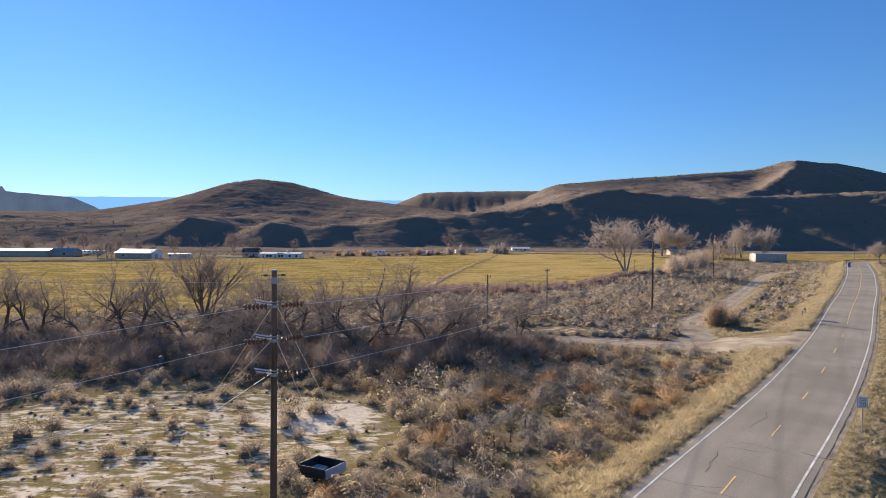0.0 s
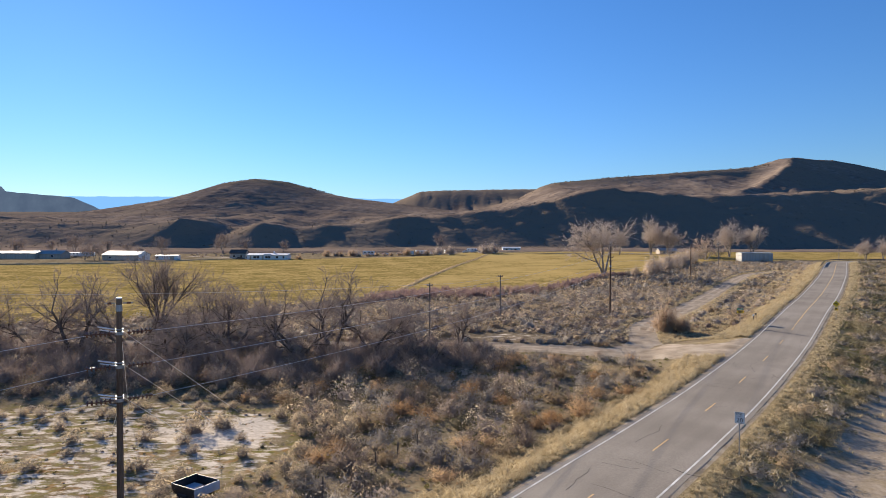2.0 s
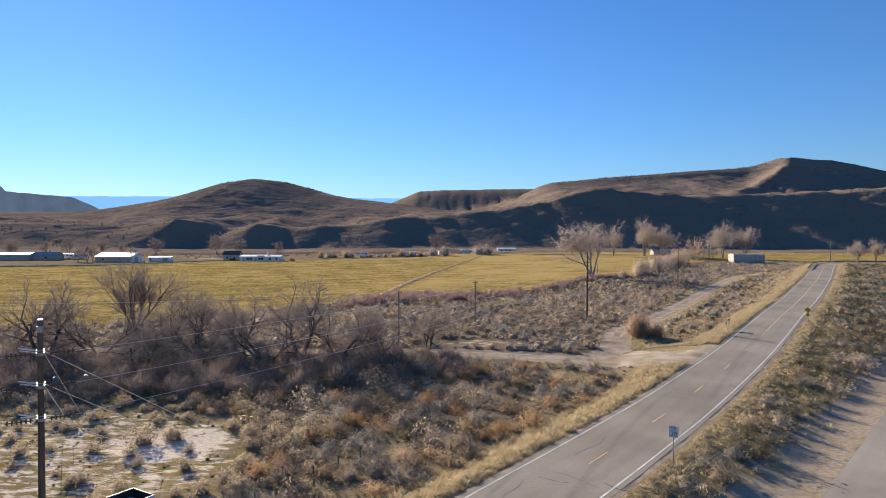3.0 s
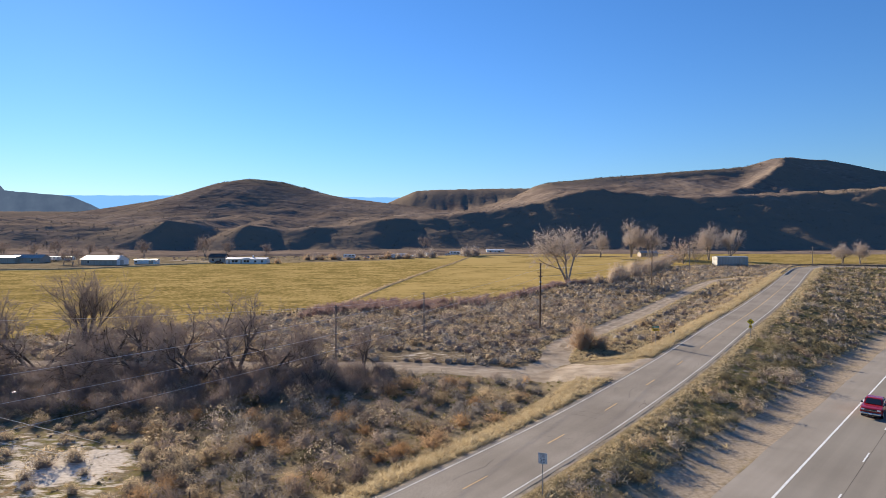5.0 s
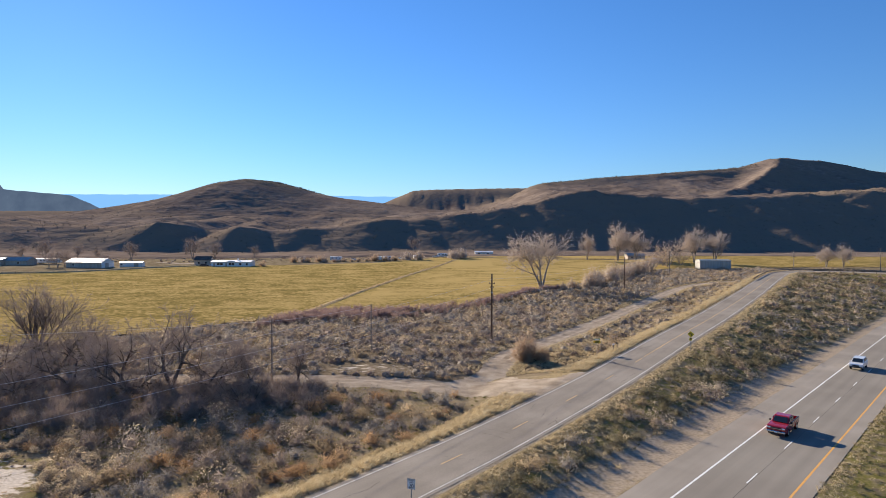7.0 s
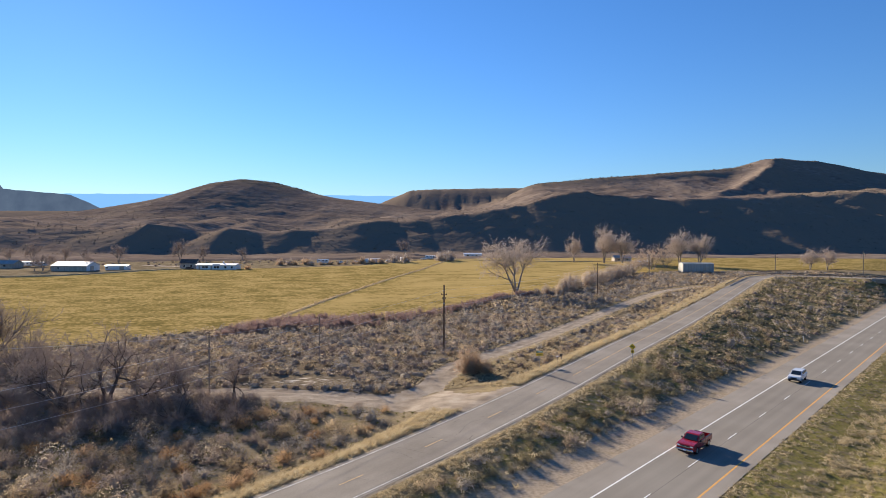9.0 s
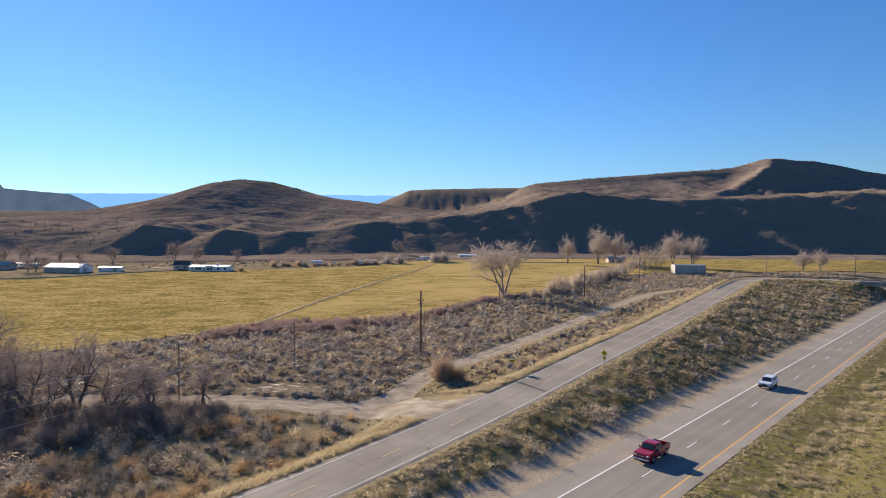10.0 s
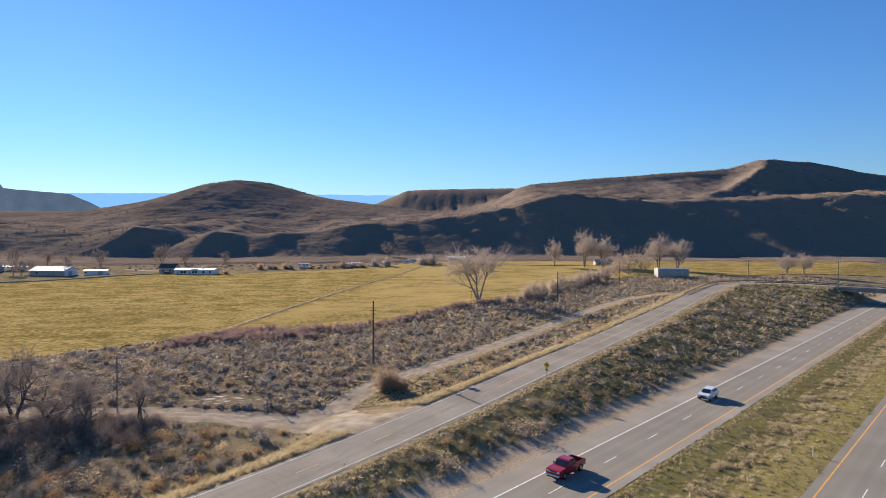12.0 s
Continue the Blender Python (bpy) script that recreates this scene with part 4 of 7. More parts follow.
# sage flats between the track and the pasture, and along the county road
flats = settle(spread_out(26000, (-70, 84, 175, 160), lambda x, y: flat_brush(x, y) * west_of_road(x, y) * (0.4 + 0.6 * patchy(x, y, 9, 31, -0.4, 0.1)) * np.where(along(TRACK, x, y)[1] > 0, 0.3, 1.0), rs, (0.9, 4.2)), 0.6)
kind_ = mixed(flats, (5.2, 2.2, 1.4, 1.9), 13, 71, 0.2)
scatter("sagebrush", LEAFY_MID, flats[kind_ == 0] * (1, 1, 1, 1, 0.9), [M_SAGE], "rounded grey sagebrush covering the flats beside the track", "shrub", rs, full=True)
scatter("dry_brush", LEAFY_MID, flats[kind_ == 1], [M_TWIG], "brown dry brush among the sage of the flats", "shrub", rs, full=True)
scatter("tan_brush", LEAFY_MID, flats[kind_ == 2], [M_TAN], "tan dry brush among the sage of the flats", "shrub", rs, full=True)
scatter("rabbitbrush", HEADED_MID, flats[kind_ == 3], [M_TWIG, M_HEAD], "tan rabbitbrush with dry pale seed heads", "shrub", rs, full=True)
far_flats = settle(spread_out(26000, (-110, 150, 270, 345), lambda x, y: flat_brush(x, y) * west_of_road(x, y) * ((y > 160) | (x < -70)) * np.where(along(TRACK, x, y)[1] > 0, 0.3, 1.0), rs, (1.1, 3.8)), 0.6)
kind_ = mixed(far_flats, (5, 2.5, 1.5), 14, 72)
scatter("sagebrush", LEAFY_FAR, far_flats[kind_ == 0], [M_SAGE], "grey sagebrush on the flats along the pasture", "shrub", rs, full=True)
scatter("tan_brush", LEAFY_FAR, far_flats[kind_ == 1], [M_TAN], "tan dry brush on the flats along the pasture", "shrub", rs, full=True)
scatter("rabbitbrush", HEADED_FAR, far_flats[kind_ == 2], [M_TWIG, M_HEAD], "pale-headed rabbitbrush on the flats along the pasture", "shrub", rs, full=True)
strip_far = settle(spread_out(5000, (-420, 330, 330, 540), lambda x, y: ~field_inside(x, y - 2) * ~field_inside(x, y + 3) * (y < np.interp(x, *FOOT) + 10) * (y > np.interp(x, [-400, -120, 60, 330], [372, 374, 430, 505])) * (0.2 + 0.8 * patchy(x, y, 30, 37)), rs, (1.2, 4.0)), 0.6)
scatter("far_brush", LEAFY_FAR, strip_far, [M_TWIG], "brown dry brush below the hills", "shrub", rs, full=True)
# thick brush between the clearing, the thicket and the county road
tangle_area = settle(spread_out(9000, (-66, 18, 48, 84), lambda x, y: near_brush(x, y) * (0.12 + 0.88 * patchy(x, y, 8, 33, -0.35, 0.1)), rs, (1.0, 4.3)), 0.62)
kind_ = mixed(tangle_area, (3.8, 2.8, 1.8, 2.0, 0.8, 0.6), 10, 73, 0.22)
scatter("sagebrush", LEAFY, tangle_area[kind_ == 0] * (1, 1, 1, 1, 1.1), [M_SAGE], "grey sagebrush between the clearing and the road", "shrub", rs, full=True)
scatter("bare_brush", STEMMY, tangle_area[kind_ == 1] * (1, 1, 1, 1, 1.3), [M_TWIG], "leafless grey-brown brush with fine stems", "shrub", rs, full=True)
scatter("rusty_brush", STEMMY, tangle_area[kind_ == 2], [M_RUST], "rust-coloured dry brush beside the road", "shrub", rs, full=True)
scatter("tan_brush", LEAFY, tangle_area[kind_ == 3], [M_TAN], "tan dry brush beside the road", "shrub", rs, full=True)
scatter("rabbitbrush", HEADED, tangle_area[kind_ == 4], [M_TWIG, M_HEAD], "tan rabbitbrush with pale heads among the sage", "shrub", rs, full=True)
scatter("olive_brush", LEAFY, tangle_area[kind_ == 5], [M_OLIVE], "olive-green low brush among the sage", "shrub", rs, full=True)
# the bank between the county road and the highway
bank = settle(spread_out(20000, (5, 18, 235, 268), lambda x, y: bank_brush(x, y) * (along(ROAD, x, y)[0] > 6.4) * np.maximum(0.35 + 0.65 * patchy(x, y, 11, 36, -0.35, 0.1), 1.0 * (y < 105)), rs, (0.9, 3.9)), 0.56)
kind_ = mixed(bank, (4.0, 2.2, 2.0, 1.6), 17, 74, 0.11)
close = bank[:, 1] < 98
for fine_kinds, here in (((LEAFY, HEADED), close), ((LEAFY_MID, HEADED_MID), ~close)):
    scatter("olive_brush", fine_kinds[0], bank[here & (kind_ == 0)], [M_OLIVE], "olive-brown brush on the bank above the highway", "shrub", rs, full=True)
    scatter("sagebrush", fine_kinds[0], bank[here & (kind_ == 1)], [M_SAGE], "grey sagebrush on the bank above the highway", "shrub", rs, full=True)
    scatter("tan_brush", fine_kinds[0], bank[here & (kind_ == 2)], [M_TAN], "tan dry brush on the bank above the highway", "shrub", rs, full=True)
    scatter("rabbitbrush", fine_kinds[1], bank[here & (kind_ == 3)], [M_TWIG, M_HEAD], "pale-headed rabbitbrush on the bank above the highway", "shrub", rs, full=True)

# grass: the tall dry verge, the median, the clearing
def off_junction(x, y):
    return 1.0 * (np.hypot(x - 44, y - 79) > 7.5) * (along(TRACK, x, y)[0] > 2.4)


NEAR_ROAD, FAR_ROAD = ROAD[(ROAD[:, 1] > 15) & (ROAD[:, 1] < 125)], ROAD[(ROAD[:, 1] >= 125) & (ROAD[:, 0] < 180)]
verge = np.vstack([beside(NEAR_ROAD, 5200, -8.4, -4.1, rs, (0.5, 1.3), where=off_junction), beside(NEAR_ROAD, 1400, -4.7, -3.9, rs, (0.4, 0.8), where=off_junction)])
scatter("verge_grass", TUFT_FINE, verge, [M_DRY], "tall straw-coloured dry grass along the road edge", "grass", rs)
scatter("verge_grass", TUFT_LITE, beside(FAR_ROAD, 2600, -8.0, -4.1, rs, (0.6, 1.5)), [M_DRY], "straw-coloured dry grass along the road edge", "grass", rs)
verge2 = np.vstack([beside(NEAR_ROAD, 2000, 4.2, 6.0, rs, (0.35, 0.8)), beside(FAR_ROAD, 1500, 4.2, 7.5, rs, (0.5, 1.2))])
scatter("verge_grass", TUFT_FINE, verge2, [M_DRY], "short dry grass along the top of the bank", "grass", rs)
between = beside(ROAD[(ROAD[:, 1] > 98) & (ROAD[:, 0] < 178)], 9000, -16.0, -7.5, rs, (0.5, 1.3), where=lambda x, y: (along(TRACK, x, y)[1] > 0) * (along(TRACK, x, y)[0] > 2.8) * (0.25 + 0.75 * patchy(x, y, 12, 46, -0.4, 0.2)))
scatter("verge_grass", TUFT_LITE, between, [M_DRY], "dry golden grass between the track and the road", "grass", rs)
island = spread_out(8000, (38, 84, 66, 112), lambda x, y: (along(TRACK, x, y)[0] > 2.4) * (along(TRACK, x, y)[1] > 0) * (along(ROAD, x, y)[1] < 0) * (along(ROAD, x, y)[0] > 3.9) * (np.hypot(x - 42, y - 82) > 5.0) * 0.8, rs, (0.4, 1.0))
scatter("verge_grass", TUFT, island, [M_DRY], "dry golden grass on the corner between track and road", "grass", rs)
MEDIAN = HPATH[22:56]
median = np.vstack([beside(MEDIAN, 4600, 9.5, 15.0, rs, (0.5, 1.5), where=lambda x, y: 0.08 + 0.92 * patchy(x, y, 9, 41, -0.15, 0.15)), beside(MEDIAN, 1100, 5.05, 19.4, rs, (0.4, 1.0)), beside(MEDIAN, 1500, 5.05, 6.6, rs, (0.3, 0.8))])
scatter("median_grass", TUFT_FINE, median, [M_DRY], "dry tan grass in the median ditch", "grass", rs)
median_green = beside(MEDIAN, 4500, 5.05, 19.4, rs, (0.35, 0.85))
scatter("median_grass", TUFT_LITE, median_green, [M_OLIVE], "short olive-green grass in the median", "grass", rs)
shoulder = spread_out(30000, (45, 45, 235, 250), lambda x, y: ((lateral(x, y) < -9.0) & (lateral(x, y) > -14.5)) * patchy(x, y, 11, 42, -0.15, 0.35) * (0.25 + 0.75 * smooth01(y, 90, 150)), rs, (0.5, 1.4))
scatter("shoulder_grass", TUFT_LITE, shoulder, [M_DRY], "clumps of dry grass at the edge of the sandy shoulder", "grass", rs)
seedlings = spread_out(2600, (-46, 26, 4, 62), lambda x, y: 0.55 * (np.hypot((x + 20) / 20.5, (y - 43) / 15.5) < 1.1) * (np.hypot((x + 9.5) / 7, (y - 47.5) / 5.5) > 0.75) * (0.25 + 0.75 * patchy(x, y, 6, 52)), rs, (0.22, 0.75))
half = rs.uniform(0, 1, len(seedlings))
scatter("seedling_brush", HEADED_MID, seedlings[half < 0.4], [M_TWIG, M_HEAD], "small tan shrubs scattered over the sand", "shrub", rs, full=True)
scatter("seedling_brush", LEAFY_MID, seedlings[half >= 0.4], [M_OLIVE], "small olive-grey shrubs scattered over the sand", "shrub", rs, full=True)
lawn = spread_out(7000, (-48, 26, 30, 78), lambda x, y: 0.8 * (along(ROAD, x, y)[0] > 6) * (along(ROAD, x, y)[1] < 0) * patchy(x, y, 9, 43, -0.1, 0.4), rs, (0.25, 0.6))
scatter("clearing_grass", TUFT, lawn * (1, 1, 1, 1, 0.5), [M_GREEN], "low green and yellow grass in the clearing", "grass", rs)
orange = spread_out(6000, (-44, 26, 10, 60), lambda x, y: 0.8 * patchy(x, y, 7, 44, -0.1, 0.4), rs, (0.25, 0.6))
scatter("clearing_weeds", TUFT, orange * (1, 1, 1, 1, 0.45), [M_RUST], "low rust-coloured weeds on the sand", "weed", rs)
wx = rs.uniform(-9, 75, 2600)
wy = np.interp(wx, EDGE[:, 0], EDGE[:, 1]) - rs.uniform(-1.0, 13.0, 2600) * (1 - 0.5 * smooth01(wx, 25, 60))
keep = (rs.uniform(0, 1, 2600) < np.where(wx < 22, 1.0, 0.4)) & (wave(wx, wy, 16, 49) > np.where(wx < 14, -0.6, -0.05))
wx, wy = wx[keep], wy[keep]
WILLOW = [template(s + 140, lambda r: blades(r, 60, 0.35, 0.6, 1.0, 0.018, 0.28, 0.2, 0)) for s in range(4)]
scatter("willow_brush", WILLOW, np.column_stack([wx, wy, ground_z(wx, wy) - 0.05, rs.uniform(0.8, 1.4, len(wx)), rs.uniform(1.1, 2.6, len(wx))]), [M_WILLOW], "mauve-brown bare willow brush along the pasture edge", "shrub", rs)

def on_bank(x, y):
    return 1.0 * (lateral(x, y) < -10.2)


BANK_ROAD = ROAD[(ROAD[:, 1] > 15) & (ROAD[:, 0] < 200)]
bank_dry = beside(BANK_ROAD, 3000, 5.0, 24.0, rs, (0.5, 1.3), where=lambda x, y: on_bank(x, y) * (0.15 + 0.85 * patchy(x, y, 10, 45, -0.2, 0.2)))
scatter("bank_grass", TUFT_LITE, bank_dry, [M_DRY], "dry grass between the shrubs of the bank", "grass", rs)
bank_green = beside(BANK_ROAD, 4500, 5.2, 20.0, rs, (0.5, 1.1), where=on_bank)
scatter("bank_grass", TUFT_LITE, bank_green, [M_OLIVE], "olive-green grass between the shrubs of the bank", "grass", rs)
near_bank = spread_out(12000, (6, 12, 66, 66), lambda x, y: (along(ROAD, x, y)[1] > 0) * (along(ROAD, x, y)[0] > 4.3) * (lateral(x, y) < -10.5) * np.where(along(ROAD, x, y)[0] < 6.3, 0.8, 0.16), rs, (0.5, 1.2))
half = rs.uniform(0, 1, len(near_bank)) < 0.26 + 0.4 * wave(near_bank[:, 0], near_bank[:, 1], 9, 48)
scatter("bank_grass", TUFT_FINE, near_bank[half], [M_DRY], "golden dry grass beside the road at the top of the bank", "grass", rs)
scatter("bank_grass", TUFT_FINE, near_bank[~half], [M_OLIVE], "olive grass beside the road at the top of the bank", "grass", rs)
edge_grass = np.vstack([beside(TRACK[3:], 2600, lo, hi, rs, (0.4, 1.1), where=lambda x, y: 1.0 * (along(ROAD, x, y)[0] > 4.4) * (np.hypot(x - 42, y - 80) > 7)) for lo, hi in ((-4.4, -2.2), (2.2, 4.4))])
scatter("track_grass", TUFT_LITE, edge_grass, [M_DRY], "dry golden grass along the dirt track", "grass", rs)
near_grass = spread_out(9000, (-25, 18, 45, 80), lambda x, y: (along(ROAD, x, y)[1] < 0) * (along(ROAD, x, y)[0] > 6.5) * near_brush(x, y) * 0.55 * (0.3 + 0.7 * patchy(x, y, 9, 47)), rs, (0.4, 0.9))
scatter("brush_grass", TUFT, near_grass, [M_GREEN], "olive-green grass between the shrubs", "grass", rs)

# bushes and small trees far off on the hills, thickest where the cover is
hxs, hys = rs.uniform(-800, 900, 60000), 450 + 830 * rs.uniform(0, 1, 60000) ** 1.1
edge_x = np.concatenate([rs.uniform(-560, -230, 700), rs.uniform(200, 580, 700)])
edge_y = np.concatenate([rs.normal(1262, 14, 700), rs.normal(1080, 12, 700)])
ok = (rs.uniform(0, 1, 60000) < np.clip(0.9 * scrub_cover(hxs, hys) - 0.12, 0.03, 0.8)) & (hys > np.interp(hxs, *FOOT) - 8)
hxs, hys = np.r_[hxs[ok], edge_x], np.r_[hys[ok], edge_y]
HILLBUSH = [template(s + 160, lambda r: flakes(r, 6, 0.15, 0.42, 0.2, 0, 0.0)) for s in range(5)]
M_JUNIPER = foliage("juniper", [(0.11, 0.093, 0.070), (0.16, 0.134, 0.10), (0.23, 0.19, 0.145)], through=0.1)
hill_w = 0.9 + 2.6 * rs.beta(1.4, 3.2, len(hxs)) + 1.6 * (np.hypot((hxs + 352) / 140, (hys - 1235) / 110) < 1) + 2.0 * (np.arange(len(hxs)) >= ok.sum()) * rs.uniform(0.3, 1, len(hxs))
scatter("hillside_bushes", HILLBUSH, np.column_stack([hxs, hys, hill_z(hxs, hys) - 0.25, hill_w, hill_w * rs.uniform(0.7, 1.25, len(hxs))]), [M_JUNIPER], "dark juniper and scrub dotted over the hills", "shrub", rs)


# ---- rabbitbrush of the clearing, one by one ----
def plant_mesh(name, tpl, materials):
    tri, mat = tpl
    tri, nrm = outward(tri)
    co = tri.reshape(-1, 3)
    me = raw_mesh(name, co, np.arange(len(co)).reshape(-1, 3))
    for m in materials:
        me.materials.append(m)
    me.polygons.foreach_set("material_index", mat.astype(np.int32))
    a = me.attributes.new("tint", "FLOAT", "POINT")
    a.data.foreach_set("value", np.full(len(co), 0.5, dtype=np.float32))
    me.polygons.foreach_set("use_smooth", np.ones(len(me.polygons), dtype=bool))
    me.normals_split_custom_set_from_vertices(nrm.tolist())
    return me


FULL = [plant_mesh("rabbitbrush", template(s + 200, lambda r: core(r, 7, 2, 0.24, 0.22, 1), lambda r: flakes(r, 50, 0.2, 0.38, 0.04, 1, 0.0), lambda r: blades(r, 170, 0.14, 0.3, 0.5, 0.007, 0.9, 0.05, 1), lambda r: flakes(r, 70, 0.34, 0.46, 0.024, 0, 0.0), lambda r: flakes(r, 640, 0.37, 0.54, 0.024, 2, 0.36)), [M_SAGE, M_TWIG, M_HEAD]) for s in range(6)]


def lone_shrub(x, y, w, h, k):
    ob = new("rabbitbrush", FULL[k % len(FULL)])
    ob.matrix_basis = pose(x, y, zat(x, y) - 0.03, 0, 0, k * 67) @ Matrix.Diagonal((w, w, h, 1))
    return tagged(ob, "round tan rabbitbrush with pale seed heads on the sandy clearing", "shrub", "rabbitbrush on the clearing")


for i, (x, y, w) in enumerate([(-28.8, 42.1, 1.9), (-27.8, 44.2, 1.7), (-37, 53.1, 2.0), (-31.5, 51.4, 2.0), (-18.6, 33.3, 1.3), (-22.2, 47.5, 1.3), (-19.3, 44.2, 1.5), (-14.4, 45.4, 1.4), (-12.5, 39.3, 1.1), (-25.7, 41.0, 1.3),
                               (-11.6, 47.4, 2.3), (-9.5, 48.4, 1.9), (-11.2, 44.6, 1.5), (-7.2, 45.6, 0.9), (-3.4, 48.2, 1.7), (-1.2, 47.4, 2.2), (0.6, 46.8, 2.0), (0.3, 45.2, 2.0), (1.5, 43.8, 1.5), (-3.2, 38.0, 1.4), (-8.6, 38.3, 1.5), (-9.4, 37.4, 1.3), (2.9, 41.8, 1.2)]):
    lone_shrub(x, y, w * 1.1, w * 1.25, i)
for x, y, w, h in ((-8.6, 35.2, 2.0, 1.9), (-4.2, 35.0, 1.6, 1.4), (-7.4, 33.9, 1.7, 1.3)):
    lone_shrub(x, y, w, h, int(w * 30))
r2 = np.random.RandomState(12)
count = 0
while count < 150:
    x, y = r2.uniform(-46, 4), r2.uniform(27, 62)
    if np.hypot((x + 20) / 20.5, (y - 43) / 15.5) < 1.15 and (np.hypot((x + 9.5) / 7, (y - 47.5) / 5.5) > 0.8 or r2.uniform() < 0.06) and np.hypot(x + 6.5, y - 36) > 2.2:
        if r2.uniform() < 0.35 + 0.65 * (y > 48):
            w0 = r2.uniform(0.6, 1.8)
            lone_shrub(x, y, w0, w0 * r2.uniform(0.85, 1.25), int(r2.randint(0, 99)))
            count += 1


# ---- bare trees ----
def grow(rng, at, way, length, radius, level, plan, out):
    """Adds the pieces of one limb and its branches to out: (a, b, r0, r1, level)."""
    n = (4, 3, 2, 2)[min(level, 3)]
    p, d, r = Vector(at), Vector(way).normalized(), radius
    kids, wig, ratio, up, droop = plan[level]
    marks = sorted(rng.uniform(0.3 if level == 0 else 0.2, 1.0) for _ in range(kids))
    k = 0
    for i in range(n):
        d = (d + Vector(rng.normal(0, wig, 3)) + Vector((0, 0, droop))).normalized()
        q = p + d * (length / n)
        r1 = max(r * (0.80 if level == 0 else 0.70), 0.006)
        out.append((p.copy(), q.copy(), r, r1, level))
        while level + 1 < len(plan) and k < kids and marks[k] <= (i + 1) / n:
            f = marks[k] * n - i
            side = d.cross(Vector(rng.normal(size=3))).normalized()
            a = rng.uniform(0.45, 0.95) * up
            w = (d * math.cos(a) + side * math.sin(a)).normalized()
            grow(rng, p.lerp(q, max(0, min(1, f))), w, length * ratio * rng.uniform(0.75, 1.2), max(r * rng.uniform(0.45, 0.65), 0.006), level + 1, plan, out)
            k += 1
        p, r = q, r1


def tubes(segments, sides):
    a = np.array([s[0] for s in segments])
    b = np.array([s[1] for s in segments])
    r0, r1 = np.array([s[2] for s in segments])[:, None, None], np.array([s[3] for s in segments])[:, None, None]
    d = b - a
    d /= np.linalg.norm(d, axis=1)[:, None] + 1e-9
    ref = np.where(np.abs(d[:, 2:3]) > 0.9, [[1.0, 0, 0]], [[0, 0, 1.0]])
    u = np.cross(d, ref)
    u /= np.linalg.norm(u, axis=1)[:, None]
    v = np.cross(d, u)
    th = np.linspace(0, 2 * np.pi, sides, endpoint=False)
    ring = np.cos(th)[None, :, None] * u[:, None] + np.sin(th)[None, :, None] * v[:, None]
    lo, hi = a[:, None] + ring * r0, b[:, None] + ring * r1
    co = np.concatenate([lo, hi], 1).reshape(-1, 3)
    base = np.arange(len(segments))[:, None, None] * 2 * sides
    i = np.arange(sides)
    j = (i + 1) % sides
    f = np.stack([i, j, j + sides, i + sides], -1)[None] + base
    return co, f.reshape(-1, 4)


